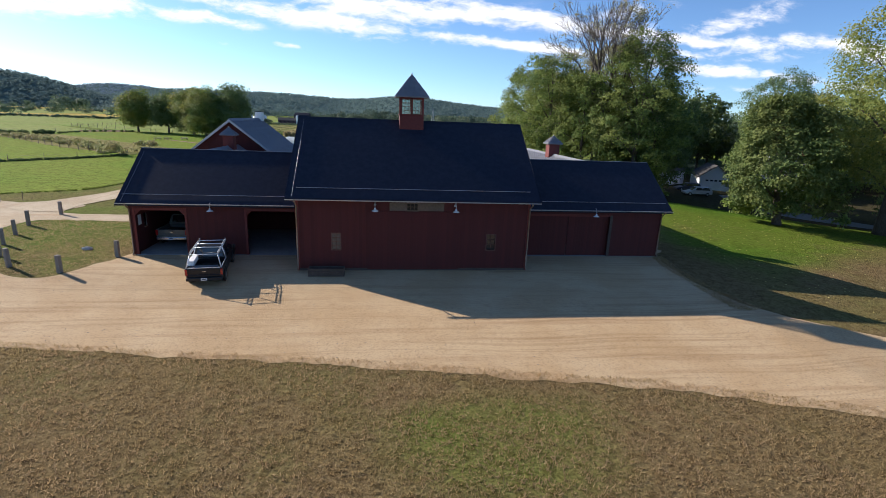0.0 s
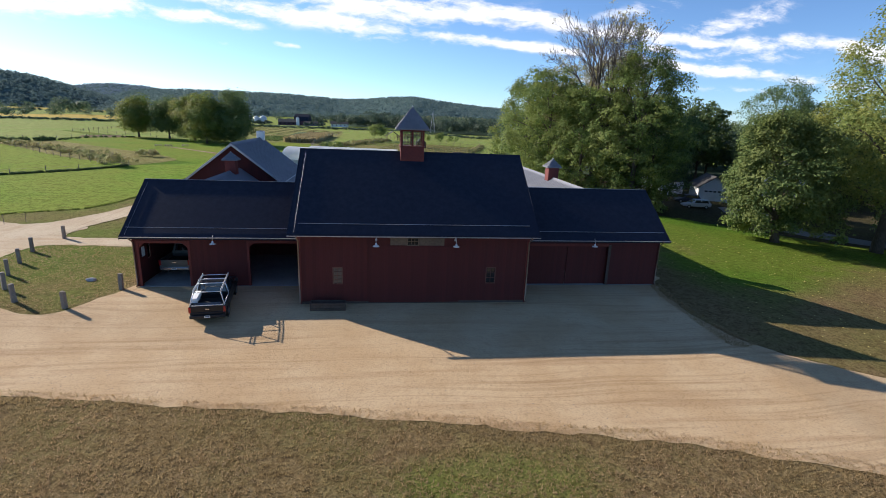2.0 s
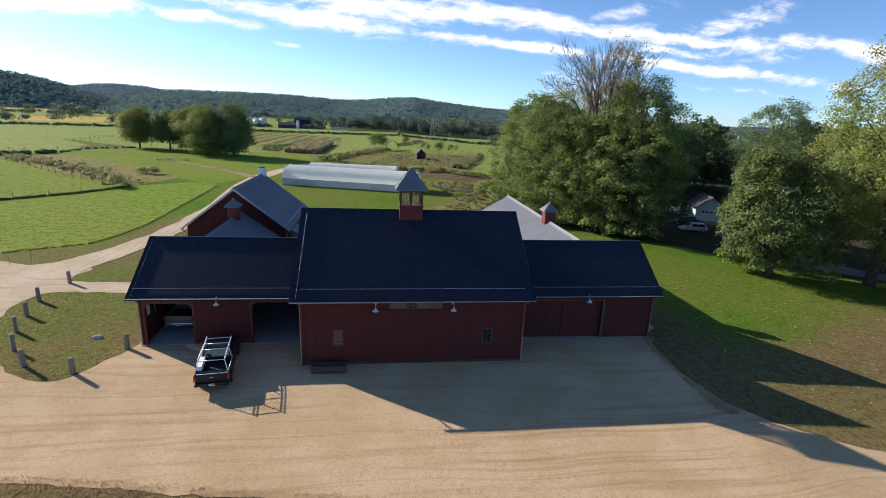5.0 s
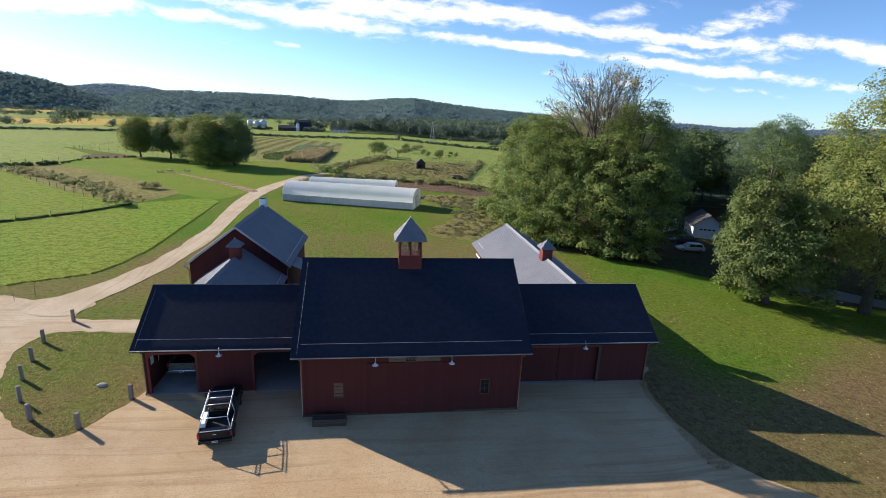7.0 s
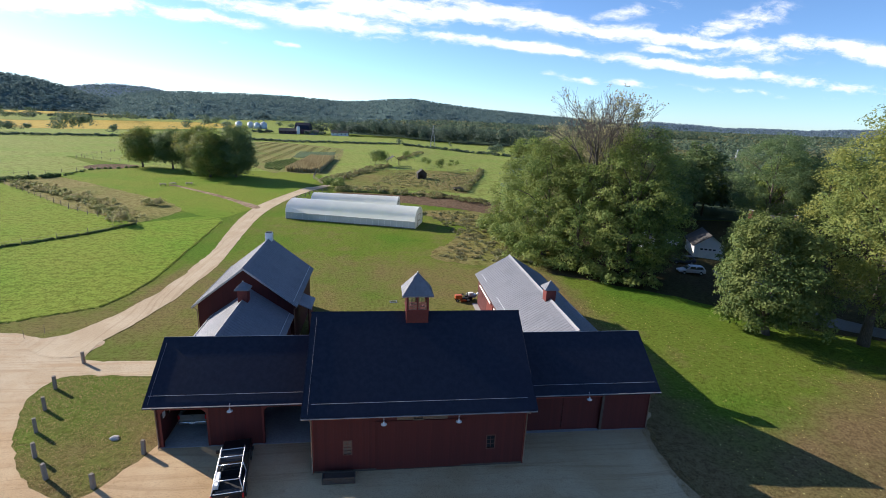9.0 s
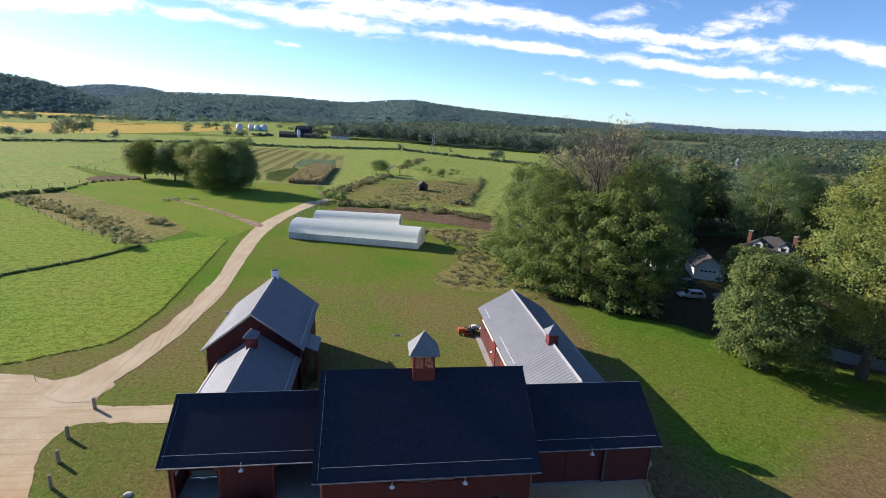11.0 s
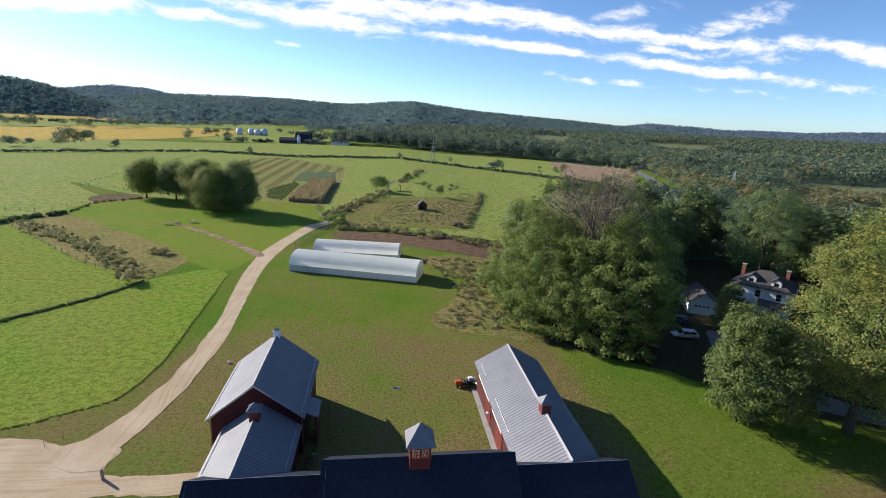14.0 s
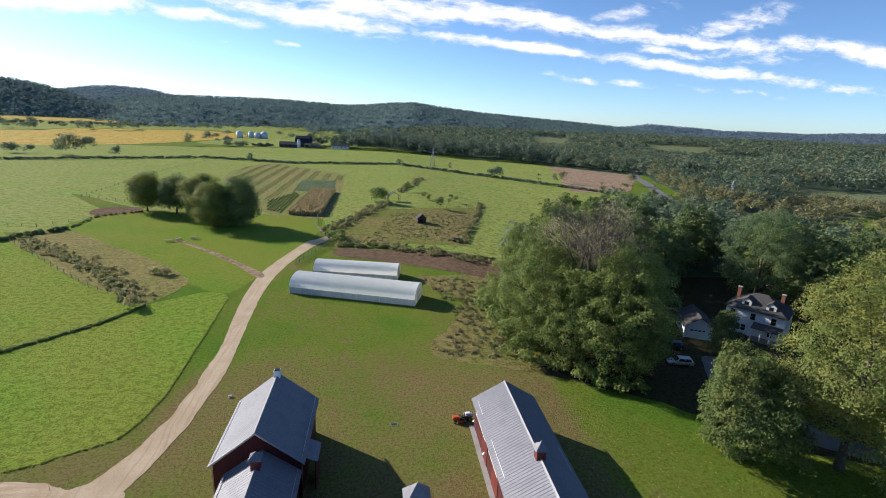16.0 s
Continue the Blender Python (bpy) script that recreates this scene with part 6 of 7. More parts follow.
def pickup(at, label, paint, rack=False, name="pickup_truck"):
    ob = thing(name, at, label, "pickup truck")
    # sheet metal in sections: outlines run along the length (y) and up (z)
    hw = 0.97
    part("lower_body", Geo().prism([(-hw + 0.03, -2.72, 0.46), (-hw + 0.03, 2.62, 0.42), (-hw + 0.03, 2.74, 0.60), (-hw + 0.03, 2.74, 0.80), (-hw + 0.03, -2.72, 0.80)], (2 * hw - 0.06, 0, 0)), paint, ob, bevel=0.04)
    part("hood", Geo().prism([(-hw + 0.05, 1.45, 0.80), (-hw + 0.05, 2.74, 0.80), (-hw + 0.05, 2.70, 1.02), (-hw + 0.05, 1.45, 1.16)], (2 * hw - 0.1, 0, 0)), paint, ob, bevel=0.05)
    cab = part("cab", Geo().add([(-hw + 0.02, -0.62, 0.80), (hw - 0.02, -0.62, 0.80), (hw - 0.02, 1.47, 0.80), (-hw + 0.02, 1.47, 0.80), (-hw + 0.03, -0.62, 1.18), (hw - 0.03, -0.62, 1.18), (hw - 0.03, 1.47, 1.16), (-hw + 0.03, 1.47, 1.16),
                                 (-0.76, -0.45, 1.78), (0.76, -0.45, 1.78), (0.74, 0.72, 1.78), (-0.74, 0.72, 1.78)],
                                [(3, 2, 1, 0), (0, 1, 5, 4), (1, 2, 6, 5), (2, 3, 7, 6), (3, 0, 4, 7), (4, 5, 9, 8), (5, 6, 10, 9), (6, 7, 11, 10), (7, 4, 8, 11), (8, 9, 10, 11)]), paint, ob, bevel=0.04)
    def quad(name, a, b, c, d, n, mat):
        n = Vector(n).normalized() * 0.008
        part(name, Geo().prism([Vector(a), Vector(b), Vector(c), Vector(d)], n), mat, cab)
    quad("rear_window", (-0.72, -0.606, 1.24), (0.72, -0.606, 1.24), (0.66, -0.475, 1.70), (-0.66, -0.475, 1.70), (0, -1, 0.25), CAR_GLASS)
    quad("windscreen", (0.76, 1.39, 1.22), (-0.76, 1.39, 1.22), (-0.68, 0.80, 1.71), (0.68, 0.80, 1.71), (0, 1, 0.9), CAR_GLASS)
    for s in (-1, 1):
        x0, x1 = s * 0.935, s * 0.79
        quad("side_window", (x0, -0.45, 1.24), (x0, 0.45, 1.24), (x1, 0.42, 1.69), (x1, -0.36, 1.69), (s, 0, 0.3), CAR_GLASS)
        quad("side_window", (x0, 0.52, 1.24), (x0, 1.25, 1.22), (x1, 0.66, 1.69), (x1, 0.49, 1.69), (s, 0, 0.3), CAR_GLASS)
        part("bed_side", Geo().box(min(s * hw, s * (hw - 0.12)), -2.68, 0.802, max(s * hw, s * (hw - 0.12)), -0.63, 1.16), paint, ob, bevel=0.03)
        part("mirror", Geo().box(min(s * 1.0, s * 1.2), 1.15, 1.18, max(s * 1.0, s * 1.2), 1.26, 1.42), paint, ob, bevel=0.02)
        part("tail_light", Geo().box(min(s * 0.86, s * 0.985), -2.735, 0.78, max(s * 0.86, s * 0.985), -2.66, 1.12), TAIL_RED, ob, "red tail light")
        part("wheel_arch", Geo().tube([(s * (hw - 0.05), -1.62, 0.42), (s * (hw + 0.012), -1.62, 0.42)], 0.47, 18), BLACK, ob)
        part("wheel_arch", Geo().tube([(s * (hw - 0.05), 1.78, 0.42), (s * (hw + 0.012), 1.78, 0.42)], 0.47, 18), BLACK, ob)
        wheel(ob, s * 0.86, -1.62)
        wheel(ob, s * 0.86, 1.78)
    part("bed_floor", Geo().box(-hw + 0.13, -2.6, 0.802, hw - 0.13, -0.64, 0.86), BLACK, ob)
    part("bed_front", Geo().box(-hw + 0.13, -0.72, 0.86, hw - 0.13, -0.64, 1.14), paint, ob)
    gate = part("tailgate", Geo().box(-0.85, -2.72, 0.80, 0.85, -2.64, 1.14), paint, ob, bevel=0.02)
    part("badge_bar", Geo().box(-0.11, -2.73, 0.96, 0.11, -2.722, 1.0), CHROME, gate)
    part("handle", Geo().box(-0.12, -2.735, 1.04, 0.12, -2.722, 1.09), BLACK, gate)
    b = part("rear_bumper", Geo().box(-0.95, -2.86, 0.46, 0.95, -2.70, 0.66), CHROME if not rack else BLACK, ob, bevel=0.04)
    part("number_plate", Geo().box(-0.16, -2.868, 0.50, 0.16, -2.861, 0.64), WHITE, b, "white plate with a plain bar")
    part("plate_bar", Geo().box(-0.12, -2.872, 0.55, 0.12, -2.869, 0.60), CAR_NAVY, b)
    part("front_bumper", Geo().box(-0.95, 2.70, 0.42, 0.95, 2.84, 0.62), BLACK, ob, bevel=0.04)
    if rack:
        def bar(name, pts, r=0.028, lab=""):
            part(name, Geo().tube(pts, r, 8), RACK, ob, lab, smooth=True)
        zt = 1.86
        for s in (-1, 1):
            truss = part("rack_truss", Geo().tube([(s * 0.74, -2.35, zt), (s * 0.74, 0.70, zt)], 0.026, 8).tube([(s * 0.74, -2.35, zt + 0.13), (s * 0.74, 0.70, zt + 0.13)], 0.024, 8), RACK, ob, "aluminium side truss with short rungs")
            for i in range(15):
                part("rung", Geo().tube([(s * 0.74, -2.33 + 0.215 * i, zt), (s * 0.74, -2.33 + 0.215 * i, zt + 0.13)], 0.02, 6), RACK, truss)
            bar("rack_leg", [(s * 0.92, -2.62, 1.16), (s * 0.74, -2.30, zt)], 0.032)
            bar("rack_leg", [(s * 0.92, -0.80, 1.16), (s * 0.74, -0.72, zt)], 0.032)
            bar("rack_side_rail", [(s * 0.92, -2.55, 1.20), (s * 0.92, -0.78, 1.20)], 0.03)
        for y in (-2.32, -0.9, -0.15, 0.6):
            bar("rack_crossbar", [(-0.76, y, zt + 0.03), (0.76, y, zt + 0.03)], 0.03)
        part("rear_rail", Geo().box(-0.84, -2.66, 1.165, 0.84, -2.58, 1.20), RACK, ob)
        part("tool_box", Geo().box(-0.90, -2.2, 1.165, -0.58, -0.95, 1.46), WHITE, ob, "white side tool box", bevel=0.02)
        part("rear_hatch_glass", Geo().prism([(-0.74, -2.60, 1.205), (0.74, -2.60, 1.205), (0.72, -2.42, 1.26), (-0.72, -2.42, 1.26)], (0, 0, 0.01)), CAR_GLASS, ob)
    return ob


pickup(pose(-4.85, 0.05, gz(-4.5, 0) - 0.10, 2.0, 0, 8.0) @ Matrix.Scale(0.94, 4), "black pickup truck with an aluminium ladder rack", CAR_BLACK, True)
pickup(pose(-9.05, 7.9, 0.04, 0, 0, 0), "grey-green pickup parked in the open bay", CAR_OLIVE)


def estate_car(at, label, paint, name="car"):
    ob = thing(name, at, label, "car", "cars at the house")
    part("lower_body", Geo().prism([(-0.88, -2.2, 0.36), (-0.88, 2.2, 0.34), (-0.88, 2.28, 0.62), (-0.88, 1.2, 0.88), (-0.88, -2.2, 0.94)], (1.76, 0, 0)), paint, ob, bevel=0.06)
    cab = part("cab", Geo().add([(-0.86, -2.1, 0.90), (0.86, -2.1, 0.90), (0.84, 1.25, 0.86), (-0.84, 1.25, 0.86), (-0.66, -1.75, 1.48), (0.66, -1.75, 1.48), (0.64, 0.35, 1.50), (-0.64, 0.35, 1.50)],
                                [(3, 2, 1, 0), (0, 1, 5, 4), (1, 2, 6, 5), (2, 3, 7, 6), (3, 0, 4, 7), (4, 5, 6, 7)]), paint, ob, bevel=0.05)
    for s in (-1, 1):
        for a, b in ((-1.75, -0.7), (-0.6, 0.35)):
            part("side_window", Geo().prism([(s * 0.845, a, 0.99), (s * 0.84, b + 0.25, 0.99), (s * 0.69, b, 1.41), (s * 0.69, a + 0.2, 1.41)], (s * 0.012, 0, 0.004)), CAR_GLASS, cab)
        for y in (-1.4, 1.4):
            wheel(ob, s * 0.80, y, 0.32, 0.2)
    part("windscreen", Geo().prism([(-0.74, 1.13, 0.96), (0.74, 1.13, 0.96), (0.62, 0.46, 1.42), (-0.62, 0.46, 1.42)], (0, 0.012, 0.016)), CAR_GLASS, cab)
    part("rear_window", Geo().prism([(-0.74, -2.06, 1.0), (0.74, -2.06, 1.0), (0.62, -1.82, 1.41), (-0.62, -1.82, 1.41)], (0, -0.016, 0.008)), CAR_GLASS, cab)
    return ob


estate_car(pose(58.3, 48.2, gz(58, 48), 0, 0, 78), "silver car on the shaded house drive", CAR_SILVER)
estate_car(pose(61.0, 55.0, gz(61, 55), 0, 0, 80), "dark blue car beside the white garage", CAR_NAVY)

# ---------------------------------------------------------------- yard things


def stone_post(x, y, h, lean, turn):
    ob = thing("stone_post", pose(x, y, gz(x, y), lean, lean * 0.6, turn), "square granite bollard post set in grass", "bollard", "granite posts")
    w = 0.115
    part("shaft", Geo().add([(-w, -w, -0.2), (w, -w, -0.2), (w, w, -0.2), (-w, w, -0.2), (-w * 0.92, -w * 0.95, h), (w * 0.95, -w * 0.9, h - 0.02), (w * 0.9, w * 0.94, h + 0.015), (-w * 0.95, w * 0.9, h)],
                            [(3, 2, 1, 0), (4, 5, 6, 7), (0, 1, 5, 4), (1, 2, 6, 5), (2, 3, 7, 6), (3, 0, 4, 7)]), GRANITE, ob, bevel=0.018)


for i, (x, y, h) in enumerate([(-21.9, 15.6, 1.12), (-21.75, 11.35, 1.15), (-20.7, 8.3, 1.08), (-19.6, 5.5, 1.12), (-18.0, 2.75, 1.1), (-16.1, 0.65, 1.1), (-12.9, -0.3, 1.02), (-11.3, 2.65, 1.05)]):
    stone_post(x, y, h, 1.5 * math.sin(i * 2.1), 12 * i)


def boulder(x, y, s):
    bm = bmesh.new()
    bmesh.ops.create_icosphere(bm, subdivisions=3, radius=1)
    for v in bm.verts:
        k = 1 + 0.35 * noise.noise(v.co * 1.3) + 0.12 * noise.noise(v.co * 4)
        v.co = Vector((v.co.x * s * k, v.co.y * s * 0.7 * k, v.co.z * s * 0.5 * k))
    me = bpy.data.meshes.new("boulder")
    bm.to_mesh(me)
    bm.free()
    me.materials.append(STONE)
    ob = new("boulder", me)
    ob.location = (x, y, gz(x, y) + s * 0.12)
    tagged(ob, "pale weathered boulder lying in the grass", "rock")


boulder(-13.95, 4.4, 0.32)


def trough(x, y):
    ob = thing("planter_trough", (x, y, gz(x, y)), "low dark wooden planter trough by the barn wall", "planter")
    for i in range(3):
        part("front_plank", Geo().box(-1.02, -0.30, 0.02 + 0.16 * i, 1.02, -0.26, 0.165 + 0.16 * i), WOOD_DARK, ob)
        part("back_plank", Geo().box(-1.02, 0.26, 0.02 + 0.16 * i, 1.02, 0.30, 0.165 + 0.16 * i), WOOD_DARK, ob)
    for sx in (-1, 1):
        part("end_board", Geo().box(sx * 1.0 - 0.03, -0.258, 0.0, sx * 1.0 + 0.03, 0.258, 0.5), WOOD_DARK, ob)
    part("soil", Geo().box(-0.96, -0.255, 0.05, 0.96, 0.255, 0.42), WOOD_DARK, ob)


trough(1.75, -0.75)


def tractor_mower(x, y):
    ob = thing("lawn_tractor", pose(x, y, gz(x, y), 0, 0, 95), "small orange lawn tractor beside the barn", "lawn tractor")
    part("bonnet", Geo().box(-0.3, 0.2, 0.35, 0.3, 1.1, 0.85), ORANGE, ob, bevel=0.06)
    part("chassis", Geo().box(-0.22, -0.8, 0.3, 0.22, 0.9, 0.45), BLACK, ob, bevel=0.02)
    part("seat", Geo().prism([(-0.22, -0.55, 0.62), (-0.22, -0.1, 0.62), (-0.22, -0.1, 0.72), (-0.22, -0.42, 0.74), (-0.22, -0.5, 1.1), (-0.22, -0.6, 1.1)], (0.44, 0, 0)), BLACK, ob, bevel=0.02)
    part("mower_deck", Geo().box(-0.55, -0.35, 0.12, 0.55, 0.45, 0.3), ORANGE, ob, bevel=0.05)
    part("steering_wheel", Geo().turned([(0.17, 0.9), (0.19, 0.92), (0.17, 0.94), (0.15, 0.92)], 14, (0, 0.15, 0)), BLACK, ob)
    for s in (-1, 1):
        wheel(ob, s * 0.42, -0.55, 0.28, 0.2)
        wheel(ob, s * 0.40, 0.85, 0.19, 0.14)


tractor_mower(14.9, 30.5)


def utility_box(x, y):
    ob = thing("utility_box", pose(x, y, gz(x, y), 0, 0, 20), "small pale utility box standing in the grass", "utility box")
    part("body", Geo().box(-0.18, -0.14, -0.05, 0.18, 0.14, 0.26), WHITE, ob, bevel=0.02)
    part("lid", Geo().box(-0.2, -0.16, 0.262, 0.2, 0.16, 0.29), GALV, ob, bevel=0.01)


def drain_grate(x, y):
    ob = thing("drain_grate", pose(x, y, gz(x, y), 0, 0, 8), "dark iron drain grate set in the lawn", "drain grate")
    part("rim", Geo().box(-0.45, -0.33, -0.02, 0.45, -0.27, 0.03).box(-0.45, 0.27, -0.02, 0.45, 0.33, 0.03).box(-0.45, -0.27, -0.02, -0.39, 0.27, 0.03).box(0.39, -0.27, -0.02, 0.45, 0.27, 0.03), METAL_DULL, ob)
    for i in range(7):
        part("bar", Geo().box(-0.36 + 0.11 * i, -0.27, -0.01, -0.31 + 0.11 * i, 0.27, 0.02), BLACK, ob)


def hand_cart(x, y):
    ob = thing("hand_cart", pose(x, y, gz(x, y), 0, 0, 5), "pale blue and white garden cart beside the barn", "garden cart")
    part("tray", Geo().add([(-0.5, -0.35, 0.35), (0.5, -0.35, 0.35), (0.5, 0.35, 0.35), (-0.5, 0.35, 0.35), (-0.62, -0.45, 0.72), (0.62, -0.45, 0.72), (0.62, 0.45, 0.72), (-0.62, 0.45, 0.72)],
                           [(3, 2, 1, 0), (0, 1, 5, 4), (1, 2, 6, 5), (2, 3, 7, 6), (3, 0, 4, 7), (4, 5, 6, 7)]), CAR_SILVER, ob, bevel=0.02)
    part("sack", Geo().box(-0.4, -0.28, 0.73, 0.3, 0.28, 0.98), WHITE, ob, "white sack lying in the cart", bevel=0.1)
    for sy in (-1, 1):
        part("wheel", Geo().tube([(-0.2, sy * 0.5 - 0.05, 0.26), (-0.2, sy * 0.5 + 0.05, 0.26)], 0.26, 14), RUBBER, ob)
        part("handle", Geo().tube([(0.5, sy * 0.25, 0.5), (1.05, sy * 0.25, 0.75)], 0.02, 6), METAL_DULL, ob)


utility_box(-16.9, 38.0)
drain_grate(6.0, 30.3)
hand_cart(16.0, 31.0)
for i, (x, y) in enumerate([(-3.1, 15.2), (-2.9, 16.6), (-2.7, 17.6)]):
    b = thing("plant_tub", (x, y, 0), "round tub of green herbs by the barn door", "planter", "tubs by the barn")
    part("tub", Geo().turned([(0.3, 0), (0.38, 0.45), (0.36, 0.45), (0.3, 0.38)], 16), GALV if i else WOOD, b)
    part("plant", leaves([(0, 0, 0.58, 0.36)], 200, 0.14, np.random.default_rng(i)), LEAF, b)

# ---------------------------------------------------------------- greenhouses


def greenhouse(ax, ay, bx, by, width, high, side, label, hoops):
    long = math.hypot(bx - ax, by - ay)
    ob = thing("greenhouse", pose(ax, ay, gz(ax, ay), 0, 0, math.degrees(math.atan2(by - ay, bx - ax))), label, "greenhouse", "greenhouses")
    n = 14
    arch = [(width / 2 - width / 2 * math.cos(math.pi * k / n), side + (high - side) * math.sin(math.pi * k / n) ** 0.8) for k in range(n + 1)]
    vs, fs = [], []
    m = hoops * 2
    for i in range(m + 1):
        x = long * i / m
        sag = 0.0 if i % 2 == 0 else 0.02
        vs += [(x, y if 0 < k < n else y, z - sag * math.sin(math.pi * k / n)) for k, (y, z) in enumerate(arch)]
    k = n + 1
    fs = [(i * k + j, (i + 1) * k + j, (i + 1) * k + j + 1, i * k + j + 1) for i in range(m) for j in range(n)]
    part("film_roof", (vs, fs), FILM, ob, "white plastic film stretched over hoops", smooth=True).visible_shadow = False
    for y in (0.0, width):
        part("side_film", Geo().box(0, y - 0.01, 0.05, long, y + 0.01, side - 0.03), FILM_LOW, ob, "greyish roll-up side film")
        part("side_rail", Geo().box(0, y - 0.035, side - 0.03, long, y + 0.035, side + 0.04), GALV, ob)
        part("base_board", Geo().box(0, y - 0.04, -0.1, long, y + 0.04, 0.15), WOOD, ob)
    for i in range(hoops + 1):
        x = long * i / hoops
        part("hoop", Geo().tube([(x, 0, -0.1)] + [(x, y, z + 0.006) for y, z in arch] + [(x, width, -0.1)], 0.020, 6, cap=False), FILM, ob)
    for x in (0.0, long):
        part("end_film", Geo().prism([(x - 0.01, 0, 0.0)] + [(x - 0.01, y, z - 0.02) for y, z in arch] + [(x - 0.01, width, 0.0)], (0.02, 0, 0)), FILM_LOW, ob, "clear film end wall")
        d = width / 2
        door = Geo()
        for a, b, c, e in ((d - 1.3, 0, d - 1.2, 2.5), (d + 1.2, 0, d + 1.3, 2.5), (d - 1.2, 2.4, d + 1.2, 2.5), (d - 0.05, 0, d + 0.05, 2.4), (d - 1.2, 1.1, d + 1.2, 1.2)):
            door.box(x - 0.05, a, b, x + 0.05, c, e)
        part("door_frame", door, WOOD, ob)
    return ob


greenhouse(-16.0, 80.3, 11.5, 71.9, 7.3, 4.0, 1.45, "long plastic-covered hoop greenhouse", 22)
greenhouse(-12.4, 93.1, 8.3, 89.3, 5.6, 3.5, 1.2, "shorter hoop greenhouse behind the long one", 16)

# ---------------------------------------------------------------- fences and field things


def fence(pts, gap, h, label, rails=(), r=0.06, wire=True, mat=None, group="field fences"):
    """Posts along a line, with rails or wires between them."""
    x0, y0 = pts[0]
    ob = thing("fence", (x0, y0, gz(x0, y0)), label, "fence", group)
    z0 = gz(x0, y0)
    me = None
    for (ax, ay), (bx, by) in zip(pts, pts[1:]):
        n = max(1, int(math.hypot(bx - ax, by - ay) / gap))
        for i in range(n + 1):
            x, y = ax + (bx - ax) * i / n - x0, ay + (by - ay) * i / n - y0
            if me is None:
                p = part("post", Geo().tube([(0, 0, -0.3), (0, 0, h * 0.5), (0.02, 0, h)], [r, r * 0.95, r * 0.85], 6), mat or WOOD, ob)
                me = p.data
            else:
                p = new("post", me)
                p.parent = ob
            p.matrix_basis = pose(x, y, gz(x + x0, y + y0) - z0, random.uniform(-3, 3), random.uniform(-3, 3), random.uniform(0, 90))
        for k in rails:
            part("rail" if not wire else "wire", Geo().tube([(ax - x0, ay - y0, gz(ax, ay) - z0 + k), (bx - x0, by - y0, gz(bx, by) - z0 + k)], 0.045 if not wire else 0.012, 5), mat or WOOD, ob)
    return ob


fence([(-56, 53), (-47, 64), (-43, 73)], 4.0, 1.1, "wire stock fence along the pasture", (0.4, 0.8), 0.05)
fence([(-100, 30), (-75, 38), (-56, 53)], 4.0, 1.1, "wire stock fence across the pasture", (0.4, 0.8), 0.05)
fence([(-100, 122), (-86, 109), (-63, 87), (-46, 73)], 4.0, 1.3, "wire fence along the brambles", (0.5, 1.0), 0.06)
fence([(-125, 385), (-130, 339), (-126, 249), (-122, 198), (-96, 186), (-84, 180)], 4.5, 1.3, "paddock fence on the hillside", (0.5, 1.0), 0.09)
fence([(-140, 150), (-104, 140), (-96, 159), (-84, 171), (-60, 169)], 5.0, 1.2, "paddock fence behind the maples", (0.5, 1.0), 0.08)
fence([(-18.2, 101.5), (-14.6, 115), (-11.5, 122)], 2.4, 1.25, "post and rail fence beside the drive", (0.4, 0.8, 1.15), 0.08, False)
fence([(-9, 132), (-7, 170), (8, 185), (0, 207), (14, 234), (54, 217), (48, 186), (31, 130)], 4.0, 1.6, "wire deer fence round the garden", (0.6, 1.4), 0.07)
fence([(8, 185), (48, 201)], 3.5, 1.4, "wire fence between garden and orchard", (0.6, 1.2), 0.06)
fence([(-30, 20.8), (-28.9, 22)], 4.0, 0.95, "thin wire fence stakes by the drive", (), 0.025)
fence([(-14, 134), (-19, 150), (-20, 165)], 3.0, 1.3, "post and rail fence at the field gate", (0.4, 0.8, 1.15), 0.07, False)
fence([(-24, 200), (-18, 232), (-20, 300), (-12, 340)], 6.0, 1.0, "stakes along the vegetable plot", (), 0.06)


def hut(x, y, w, d, he, hr, turn, label, open_front=False, mat=None):
    ob = thing("garden_hut" if not open_front else "open_shed", pose(x, y, gz(x, y), 0, 0, turn), label, "shed")
    mat = mat or WOOD_DARK
    if open_front:
        for sx in (-1, 1):
            for sy in (-1, 1):
                part("post", Geo().box(sx * w / 2 - 0.09, sy * d / 2 - 0.09, -0.1, sx * w / 2 + 0.09, sy * d / 2 + 0.09, he), mat, ob)
    else:
        part("front_wall", wall_x(-w / 2, w / 2, -d / 2, -d / 2 + 0.08, -0.05, he, [(-0.9, -0.05, 0.2, he - 0.5)]), mat, ob)
        part("back_wall", wall_x(-w / 2, w / 2, d / 2 - 0.08, d / 2, -0.05, he, []), mat, ob)
        for sx in (-1, 1):
            part("side_wall", Geo().box(sx * w / 2 - (0.08 if sx > 0 else 0), -d / 2 + 0.082, -0.05, sx * w / 2 + (0 if sx > 0 else 0.08), d / 2 - 0.082, he), mat, ob)
        part("gable_board", Geo().prism([(-w / 2, -d / 2, he), (w / 2, -d / 2, he), (0, -d / 2, hr - 0.05)], (0, 0.08, 0)), mat, ob)
    roof_slabs(ob, -w / 2, w / 2, -d / 2, d / 2, 0, he, hr, 0.3, 0.3, 0.08, SHINGLE, "", "y")
    return ob


hut(19.9, 158.4, 3.3, 3.0, 2.2, 3.7, 4, "small dark wooden garden hut")
hut(10.5, 208.0, 5.6, 4.2, 2.6, 4.4, 8, "open timber field shelter", True)


